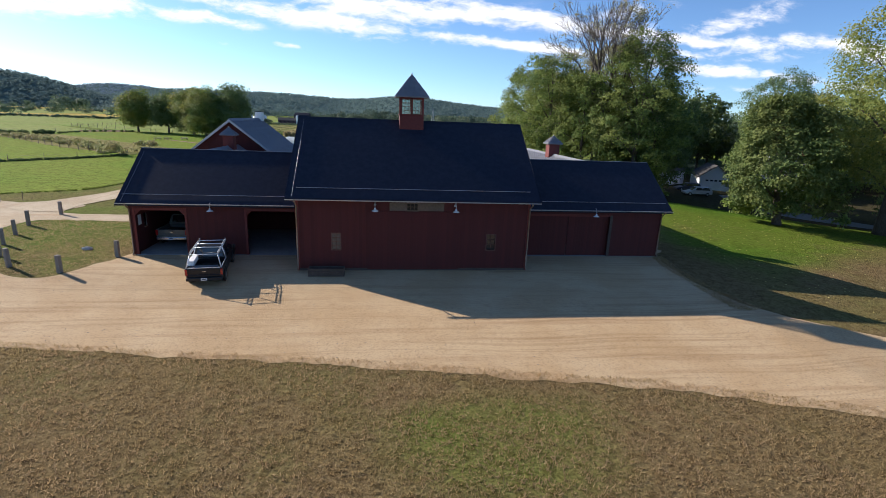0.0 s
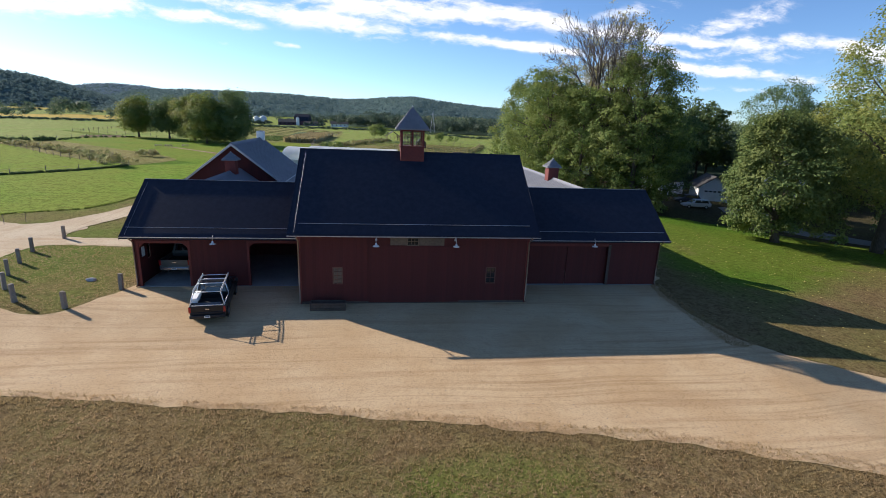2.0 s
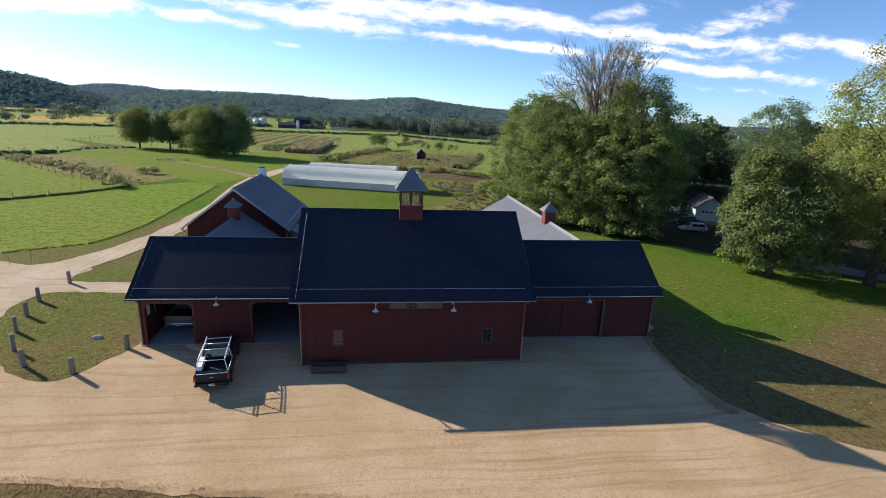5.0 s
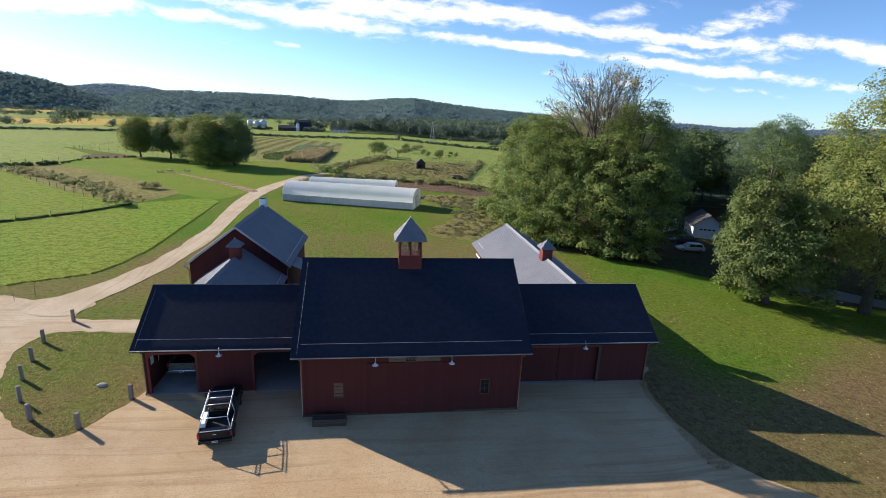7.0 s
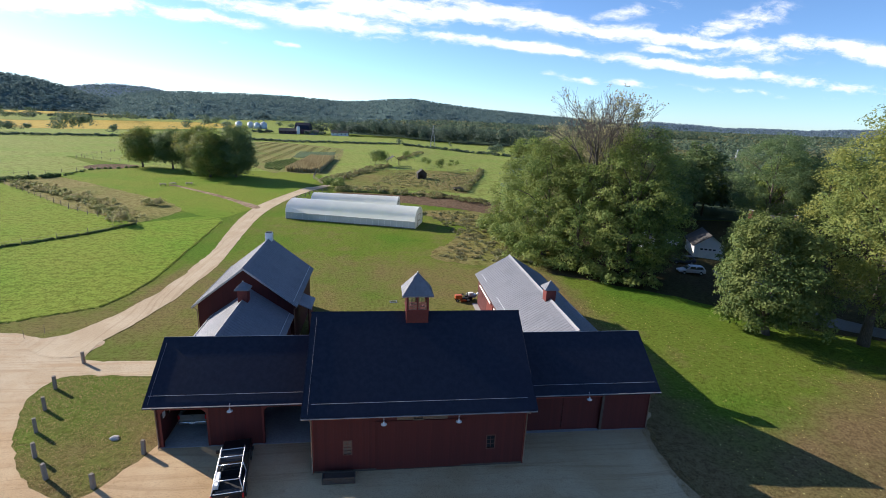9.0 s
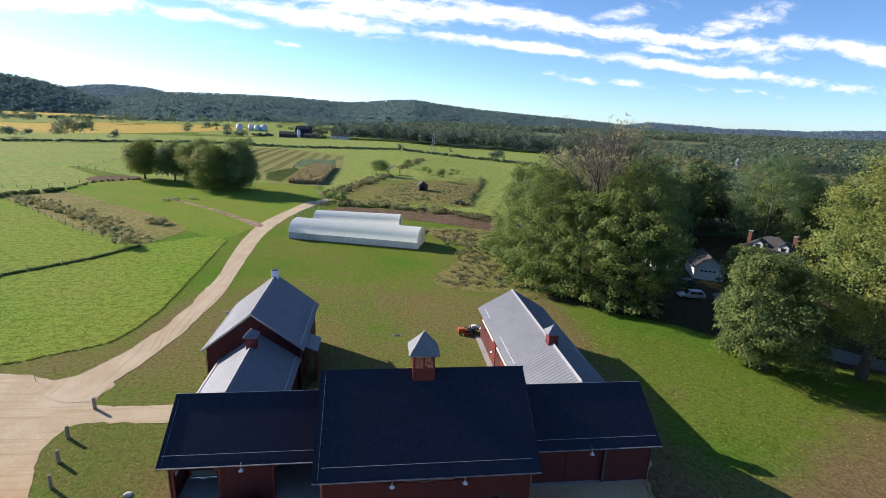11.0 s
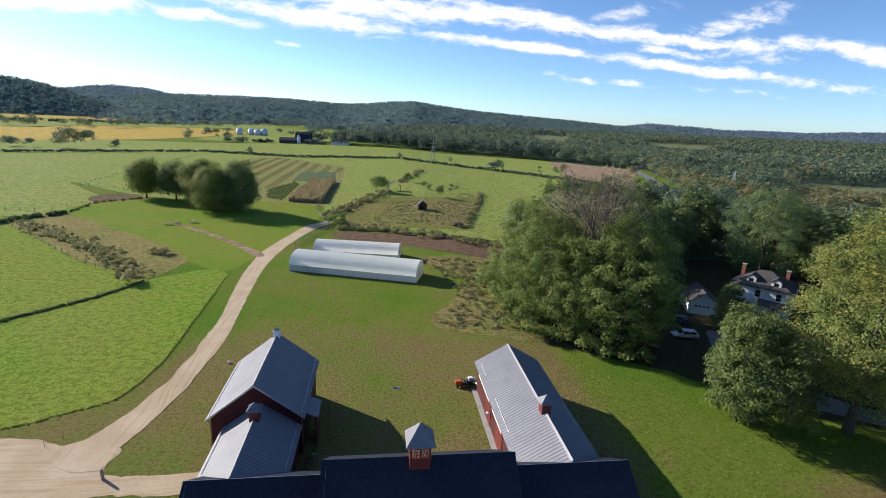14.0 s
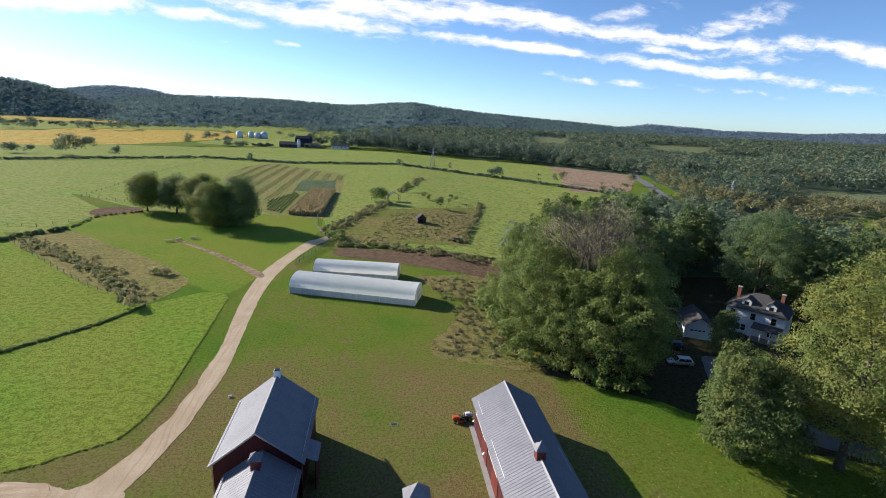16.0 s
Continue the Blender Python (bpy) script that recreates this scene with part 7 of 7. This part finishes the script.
def wagon(x, y):
    ob = thing("farm_wagon", pose(x, y, gz(x, y), 0, 0, 12), "flat wooden farm wagon by the garden fence", "wagon")
    part("deck", Geo().box(-1.5, -0.9, 0.7, 1.5, 0.9, 0.82), WOOD, ob)
    for sy in (-1, 1):
        part("side_board", Geo().box(-1.5, sy * 0.9 - 0.03, 0.822, 1.5, sy * 0.9 + 0.03, 1.15), WOOD, ob)
        for sx in (-1, 1):
            part("wheel", Geo().tube([(sx, sy * 0.8 - 0.08, 0.35), (sx, sy * 0.8 + 0.08, 0.35)], 0.35, 12), RUBBER, ob)
    part("shaft", Geo().tube([(1.5, 0, 0.7), (2.8, 0, 0.4)], 0.05, 6), METAL_DULL, ob)


wagon(29.7, 131.0)


def picnic_table(x, y, turn):
    ob = thing("picnic_table", pose(x, y, gz(x, y), 0, 0, turn), "grey wooden picnic table on the lawn", "picnic table", "picnic tables")
    for i in range(5):
        part("table_plank", Geo().box(-0.95, -0.38 + 0.155 * i, 0.72, 0.95, -0.24 + 0.155 * i, 0.76), WOOD, ob)
    for s in (-1, 1):
        part("bench_seat", Geo().box(-0.95, s * 0.72 - 0.14, 0.42, 0.95, s * 0.72 + 0.14, 0.46), WOOD, ob)
        part("leg_frame", Geo().box(s * 0.65 - 0.04, -0.8, 0.36, s * 0.65 + 0.04, 0.8, 0.418).tube([(s * 0.65, -0.62, 0.0), (s * 0.65, -0.25, 0.715)], 0.05, 5).tube([(s * 0.65, 0.62, 0.0), (s * 0.65, 0.25, 0.715)], 0.05, 5), WOOD, ob)


picnic_table(-58.6, 124.4, 20)
picnic_table(-56.6, 126.2, 65)
picnic_table(-52.6, 128.0, 5)


def stalks(name, ring, gap, across, h, leaf, label, seed=1, w=0.5, bands=0):
    """Rows of upright crop plants as one mesh."""
    r = np.random.default_rng(seed)
    xs, ys = [p[0] for p in ring], [p[1] for p in ring]
    vs, fs = [], []
    x = min(xs)
    while x < max(xs):
        y = min(ys) if not (bands and int((x + 200) / bands) % 2) else max(ys)
        while y < max(ys):
            px, py = x + r.normal() * 0.12, y + r.normal() * 0.2
            if inside(ring, px, py):
                hh = h * (0.75 + 0.4 * r.random())
                for _ in range(3):
                    a, l = r.random() * 3.14, w * (0.6 + 0.7 * r.random())
                    dx, dy = math.cos(a) * l, math.sin(a) * l
                    z0 = gz(px, py)
                    n = len(vs)
                    vs += [(px - dx * 0.35, py - dy * 0.35, z0), (px + dx * 0.35, py + dy * 0.35, z0), (px + dx, py + dy, z0 + hh * 0.8), (px + dx * 0.1, py, z0 + hh), (px - dx * 0.9, py - dy, z0 + hh * 0.72)]
                    fs.append((n, n + 1, n + 2, n + 3, n + 4))
            y += gap
        x += across
    return tagged(part(name, (vs, fs), leaf), label, "crop", kind="stuff")


stalks("dry_corn", [(-32, 169), (-19.0, 167), (-18.5, 230), (-30, 232), (-31, 213)], 0.8, 0.8, 2.1, CORN, "patch of dry standing corn", 1, 0.7)
stalks("green_rows", [(-42, 178), (-34.5, 172), (-34, 213), (-38, 226), (-46, 201)], 0.8, 1.5, 0.5, LEAF_DARK, "rows of green vegetables", 2, 0.5)
stalks("plot_rows", [(-82, 262), (-48, 202), (-39, 228), (-39, 275), (-20, 276), (-19, 298), (-76, 370), (-90, 334)], 0.9, 1.4, 0.35, WEED, "weedy rows on the upper plot", 3, 0.5, 4.2)
stalks("blue_green_rows", [(-40, 231), (-20, 235), (-22, 274), (-42, 272)], 0.7, 1.0, 0.4, CROP, "block of blue-green cabbages", 4, 0.5)

# ---------------------------------------------------------------- the white house


def window_on(parent, x, y, z, w, h):
    f = part("window", Geo().box(x - w / 2 - 0.08, y - 0.05, z - 0.08, x + w / 2 + 0.08, y - 0.004, z + h + 0.08), WHITE, parent)
    part("pane", Geo().box(x - w / 2, y - 0.062, z, x + w / 2, y - 0.052, z + h / 2 - 0.02), PANE, f)
    part("pane", Geo().box(x - w / 2, y - 0.062, z + h / 2 + 0.02, x + w / 2, y - 0.052, z + h), PANE, f)


def hip(g, x0, y0, x1, y1, ze, zr, o=0.45):
    d = (y1 - y0) / 2 + o
    x0, x1, y0, y1 = x0 - o, x1 + o, y0 - o, y1 + o
    m = (y0 + y1) / 2
    a, b = (x0 + d, x1 - d) if x1 - x0 > 2 * d else ((x0 + x1) / 2 - 0.05, (x0 + x1) / 2 + 0.05)
    g.add([(x0, y0, ze), (x1, y0, ze), (x1, y1, ze), (x0, y1, ze), (a, m, zr), (b, m, zr)], [(3, 2, 1, 0), (0, 1, 5, 4), (1, 2, 5), (2, 3, 4, 5), (3, 0, 4)])
    return g


def white_house():
    ob = thing("house", pose(80.0, 66.0, gz(80, 66), 0, 0, -51), "two-storey white house with a dark hipped roof and dormers", "house")
    L, D, H = 11.0, 9.0, 5.6
    part("wall", Geo().box(0, 0, -0.3, L, D, H), WHITE_BOARD, ob)
    part("roof", hip(Geo(), 0, 0, L, D, H, H + 3.0), SHINGLE, ob)
    for x in (1.3, 5.2, 9.0):
        window_on(ob, x, 0, 3.7, 0.9, 1.4)
    for x in (1.6, 2.7, 3.8, 8.8):
        window_on(ob, x, 0, 0.9, 0.8, 1.3)
    for x, y, z in ((3.4, 0.9, 6.4), (8.0, 0.9, 6.4)):
        d = part("dormer", Geo().prism([(x - 0.9, y, z - 0.5), (x + 0.9, y, z - 0.5), (x + 0.9, y, z + 0.9), (x, y, z + 1.6), (x - 0.9, y, z + 0.9)], (0, 2.4, 0)), WHITE_BOARD, ob)
        part("dormer_roof", Geo().prism([(x - 1.1, y - 0.15, z + 0.78), (x, y - 0.15, z + 1.64), (x, y - 0.15, z + 1.76), (x - 1.1, y - 0.15, z + 0.9)], (0, 2.6, 0)).prism([(x + 1.1, y - 0.15, z + 0.78), (x, y - 0.15, z + 1.64), (x, y - 0.15, z + 1.76), (x + 1.1, y - 0.15, z + 0.9)], (0, 2.6, 0)), SHINGLE, d)
        part("dormer_pane", Geo().box(x - 0.4, y - 0.03, z - 0.15, x + 0.4, y - 0.004, z + 0.75), PANE, d)
    for x, y in ((0.9, 5.0), (9.0, 6.2)):
        c = part("chimney", Geo().box(x - 0.35, y - 0.35, H, x + 0.35, y + 0.35, H + 3.3), BRICK, ob, "red brick chimney")
        part("chimney_cap", Geo().box(x - 0.42, y - 0.42, H + 3.3, x + 0.42, y + 0.42, H + 3.45), CONCRETE, c)
    part("porch_roof", Geo().prism([(5.6, -2.6, 2.7), (5.6, 0, 3.3), (5.6, 0, 3.42), (5.6, -2.6, 2.82)], (5.4, 0, 0)), SHINGLE, ob)
    part("porch_floor", Geo().box(5.6, -2.5, -0.3, 11, 0, 0.25), WOOD, ob)
    for x in (5.8, 7.5, 9.2, 10.8):
        part("porch_column", Geo().box(x - 0.12, -2.4, 0.25, x + 0.12, -2.16, 2.72), WHITE, ob, bevel=0.02)
    return ob


def gabled_outhouse(x, y, turn, L, D, H, R, label, doors=False):
    ob = thing("outhouse", pose(x, y, gz(x, y), 0, 0, turn), label, "garage")
    part("front_wall", gable(0, L, 0, 0, -0.3, H, R - 0.05, 0.12, "x"), WHITE_BOARD, ob)
    part("back_wall", gable(0, L, D - 0.12, 0, -0.3, H, R - 0.05, 0.12, "x"), WHITE_BOARD, ob)
    for xx in (0, L - 0.12):
        part("side_wall", Geo().box(xx, 0.122, -0.3, xx + 0.12, D - 0.122, H - 0.04), WHITE_BOARD, ob)
    roof_slabs(ob, 0, L, 0, D, 0, H, R, 0.4, 0.35, 0.1, SHINGLE, "dark shingle roof slope", "y")
    if doors:
        d = part("garage_door", Geo().box(0.8, -0.04, 0, L - 0.8, -0.004, 2.1), WHITE, ob)
        for i in range(4):
            part("door_pane", Geo().box(1.1 + (L - 2.5) * i / 4, -0.052, 1.6, 1.1 + (L - 2.5) * i / 4 + 0.5, -0.042, 1.9), PANE, d)
    else:
        window_on(ob, L * 0.35, 0, 1.0, 0.8, 1.1)
    return ob


white_house()
gabled_outhouse(67.0, 60.6, -22, 5.6, 8.0, 2.6, 4.6, "white gabled garage with a dark roof", True)
gabled_outhouse(56.5, 68.5, -60, 7.0, 9.0, 2.5, 3.9, "low white bungalow at the wood's edge")

# ---------------------------------------------------------------- the far farm


def far_barn(x, y, turn, L, D, H, R, wall, label, gambrel=False, pale=False):
    ob = thing("far_barn", pose(x, y, gz(x, y), 0, 0, turn), label, "barn", "far farm")
    part("wall", Geo().box(0, 0, -1, L, D, H), wall, ob)
    prof = [(-0.5, H - 0.2), (D * 0.18, H + (R - H) * 0.62), (D / 2, R), (D * 0.82, H + (R - H) * 0.62), (D + 0.5, H - 0.2)] if gambrel else [(-0.5, H - 0.2), (D / 2, R), (D + 0.5, H - 0.2)]
    part("roof", Geo().prism([(-0.4, a, b) for a, b in prof], (L + 0.8, 0, 0)), BIN_STEEL if pale else SHINGLE if not gambrel else ROOF_DARK_SKY, ob)
    for i in range(int(L / 5)):
        part("window", Geo().box(2 + 5 * i, -0.06, 1.6, 3.4 + 5 * i, -0.01, 2.8), PANE, ob)
    return ob


PLUM = surf("dull_plum_boards", (0.06, 0.035, 0.05), (0.09, 0.05, 0.07), 4, 0.8)
GREY_BOARD = surf("grey_boards", (0.20, 0.20, 0.22), (0.30, 0.30, 0.32), 3, 0.8)
BIN_STEEL = surf("pale_bin_steel", (0.50, 0.54, 0.58), (0.62, 0.65, 0.68), 2, 0.45, 0.2, 0.1)
far_barn(-119, 610, 4, 21, 11, 4, 7, PLUM, "dark plum barn of the far farm")
far_barn(-104, 634, -10, 18, 14, 6, 14, PLUM, "tall gambrel barn of the far farm", True)
far_barn(-90, 618, -5, 17, 8, 3, 5.5, GREY_BOARD, "low grey shed of the far farm")
far_barn(-57, 618, -4, 21, 9, 3.6, 6.5, WHITE, "long white shed of the far farm")

far_barn(284, 418, -8, 13, 8, 3, 4.2, WHITE, "long pale shed among the valley trees", pale=True)


def grain_bin(x, y, r, h):
    ob = thing("grain_bin", (x, y, gz(x, y)), "pale steel grain bin with a conical roof", "grain bin", "grain bins")
    part("drum", Geo().turned([(r, -1), (r, h)], 20), BIN_STEEL, ob, smooth=True)
    part("roof", Geo().turned([(r + 0.2, h - 0.05), (r + 0.2, h + 0.1), (0.5, h + r * 0.55), (0.05, h + r * 0.6)], 20), BIN_STEEL, ob)


for x, y, r, h in ((-229, 850, 5.2, 9), (-212, 856, 4.6, 9), (-200, 850, 5.0, 8), (-190, 853, 5.6, 9)):
    grain_bin(x, y, r, h)


def silo(x, y, r, h):
    ob = thing("silo", (x, y, gz(x, y)), "pale silo beside the far barns", "silo", "far farm")
    part("drum", Geo().turned([(r, -1), (r, h)], 16), WHITE, ob)
    part("dome", Geo().turned([(r, h), (r * 0.8, h + r * 0.6), (r * 0.3, h + r * 0.95), (0.05, h + r)], 16), METAL_DULL, ob)


silo(-96, 612, 2.0, 8.5)


def pylon(x, y, h):
    ob = thing("pylon", (x, y, gz(x, y)), "grey lattice power pylon among trees", "pylon", "pylons")
    b, t = h * 0.12, 0.5
    for sx in (-1, 1):
        for sy in (-1, 1):
            part("leg", Geo().tube([(sx * b, sy * b, 0), (sx * t, sy * t, h * 0.75), (0, 0, h)], 0.12, 4), METAL_DULL, ob)
    g = Geo()
    for i in range(6):
        z0, z1 = h * 0.75 * i / 6, h * 0.75 * (i + 1) / 6
        w0, w1 = b + (t - b) * i / 6, b + (t - b) * (i + 1) / 6
        for s in (-1, 1):
            g.tube([(-w0, s * w0, z0), (w1, s * w1, z1)], 0.06, 4).tube([(w0, s * w0, z0), (-w1, s * w1, z1)], 0.06, 4)
            g.tube([(s * w0, -w0, z0), (s * w1, w1, z1)], 0.06, 4).tube([(s * w0, w0, z0), (s * w1, -w1, z1)], 0.06, 4)
    part("lattice", g, METAL_DULL, ob)
    for z in (0.72, 0.85):
        part("cross_arm", Geo().tube([(-h * 0.16, 0, h * z), (h * 0.16, 0, h * z)], 0.1, 4), METAL_DULL, ob)


pylon(47.5, 385, 19)
pylon(205, 232, 17)


clumps("farm_shrubs", along([(-150, 606), (-122, 604)], 2.2, 1, 5, 4, 81) + along([(-88, 606), (-60, 606)], 2.2, 1, 5, 5, 82), LEAF_PINE, "dark shrubs before the far farm", "shrubs", 20, 1.2)

# ---------------------------------------------------------------- grass near the camera


def tufts(name, ring, n, h, leaf, label, seed, spread=0.10):
    r = np.random.default_rng(seed)
    pts = []
    xs, ys = [p[0] for p in ring], [p[1] for p in ring]
    while len(pts) < n:
        x, y = r.uniform(min(xs), max(xs)), r.uniform(min(ys), max(ys))
        if inside(ring, x, y) and noise.noise((x * 0.7, y * 0.7, seed)) > -0.25 + 0.5 * r.random() - 0.4:
            pts.append((x, y))
    p = np.repeat(np.array(pts), 3, 0)
    m = len(p)
    z = np.interp(p[:, 0], *GX) + np.interp(p[:, 1], *GY)
    b = np.column_stack([p + r.normal(size=(m, 2)) * spread * 0.4, z])
    a = r.random(m) * 6.283
    w = np.column_stack([np.cos(a), np.sin(a), np.zeros(m)]) * (0.007 + 0.010 * r.random(m))[:, None]
    t = b + np.column_stack([r.normal(size=(m, 2)) * spread * 0.6, h * (0.5 + 0.8 * r.random(m))])
    v = np.stack([b - w, b + w, t], 1).reshape(-1, 3)
    return tagged(part(name, (v, np.arange(3 * m).reshape(m, 3)), leaf), label, "grass", kind="stuff")


tufts("grass_tufts", [(-17, -27.5), (26, -27.5), (26, -17.6), (15.8, -14.3), (9.7, -13.0), (3.3, -11.7), (-3.3, -10.7), (-10, -9.6), (-17, -8.9)], 42000, 0.09, TUFT, "short dry grass of the front lawn", 5)
tufts("verge_grass", outline([(-11.0, 3.0), (-11.7, 1.3), (-13.3, -1.1), (-15.8, -0.7), (-18, 1.2), (-20.7, 4.7), (-22.7, 9.0), (-22.7, 11.7), (-21.4, 13.4), (-15, 13.1), (-11, 13.2)], 2.0, 0.1), 4500, 0.08, TUFT, "short olive grass of the island lawn", 6)

clumps("pasture_edge", along([(-36.5, 24.1), (-34.2, 24.9), (-32.2, 26.3), (-29.9, 27.6), (-27.6, 29.1), (-26.7, 31.2), (-26.1, 34.5), (-25.8, 38.9), (-26.1, 45.8), (-26.6, 52), (-27.1, 61.9), (-28.2, 77)], 0.25, 0.10, 0.26, 0.09, 62), GRASS_LEAF, "uncut grass along the pasture's edge", "grass", 4, 0.14)


def pebbles(name, ring, n, label, seed):
    """Loose stones on the gravel, as one mesh of small eight-sided lumps."""
    r = np.random.default_rng(seed)
    g = Geo()
    xs, ys = [p[0] for p in ring], [p[1] for p in ring]
    while len(g.v) < 6 * n:
        x, y = r.uniform(min(xs), max(xs)), r.uniform(min(ys), max(ys))
        if inside(ring, x, y):
            a, b, c = (0.015 + 0.022 * r.random(3) ** 2)
            z = gz(x, y) + 0.02 + c * 0.4
            g.add([(x - a, y, z), (x + a, y, z), (x, y - b, z), (x, y + b, z), (x, y, z - c), (x + a * 0.2, y, z + c)], [(0, 2, 5), (2, 1, 5), (1, 3, 5), (3, 0, 5), (2, 0, 4), (1, 2, 4), (3, 1, 4), (0, 3, 4)])
    return tagged(part(name, g, GRANITE), label, "stones", kind="stuff")


pebbles("loose_stones", [(-28, -7.0), (-10, -8.6), (3.3, -10.9), (15.8, -13.4), (30, -18.5), (30, -17.0), (15.8, -11.5), (3.3, -9.2), (-10, -7.2), (-28, -5.4)], 170, "loose stones along the gravel edge", 8)
pebbles("scattered_stones", [(-24, -6), (-10, -8), (22, -14), (27, -8), (23, 2), (-10, 2), (-13, -1.5), (-18, 0)], 160, "small stones scattered over the yard", 9)
tufts("edge_grass", [(-28, -8.0), (-10, -9.6), (-3.3, -10.7), (3.3, -11.7), (9.7, -13.0), (15.8, -14.3), (26, -18), (26, -16.6), (15.8, -13.2), (9.7, -12.0), (3.3, -10.8), (-3.3, -9.8), (-10, -8.7), (-28, -7.0)], 5200, 0.10, TUFT, "thin grass straying over the gravel edge", 10)
tufts("yard_weeds", [(24.0, -6.4), (25.8, -6.0), (24.9, -2.0), (24.7, 0.5), (25.2, 3.3), (24.3, 3.2), (23.7, 0.5), (23.9, -2.2)], 1500, 0.12, TUFT, "thin grass at the yard's side", 11)


def fallen_leaves(ring, n, seed):
    """Single fallen leaves lying on the grass."""
    r = np.random.default_rng(seed)
    spots = [p for p in scatter(ring, n, 1, 1, seed)]
    v = []
    for x, y, w, h in spots:
        a, k = r.random() * 6.28, 0.045 + 0.035 * r.random()
        z = gz(x, y) + 0.05
        c, s = math.cos(a) * k, math.sin(a) * k
        v += [(x - c, y - s, z), (x + s * 0.7, y - c * 0.7, z + 0.02), (x + c, y + s, z + 0.03), (x - s * 0.7, y + c * 0.7, z + 0.01)]
    tagged(part("fallen_leaves", (v, [(4 * i, 4 * i + 1, 4 * i + 2, 4 * i + 3) for i in range(len(spots))]), FALLEN), "yellow leaves fallen on the lawn", "leaves", kind="stuff")


fallen_leaves([(28, 0), (34, 14), (38, 28), (44, 24), (56, 12), (62, -2), (50, -12), (32, -8)], 800, 77)
fallen_leaves([(26, 6), (30, 30), (38, 36), (36, 18), (33, 4)], 260, 78)
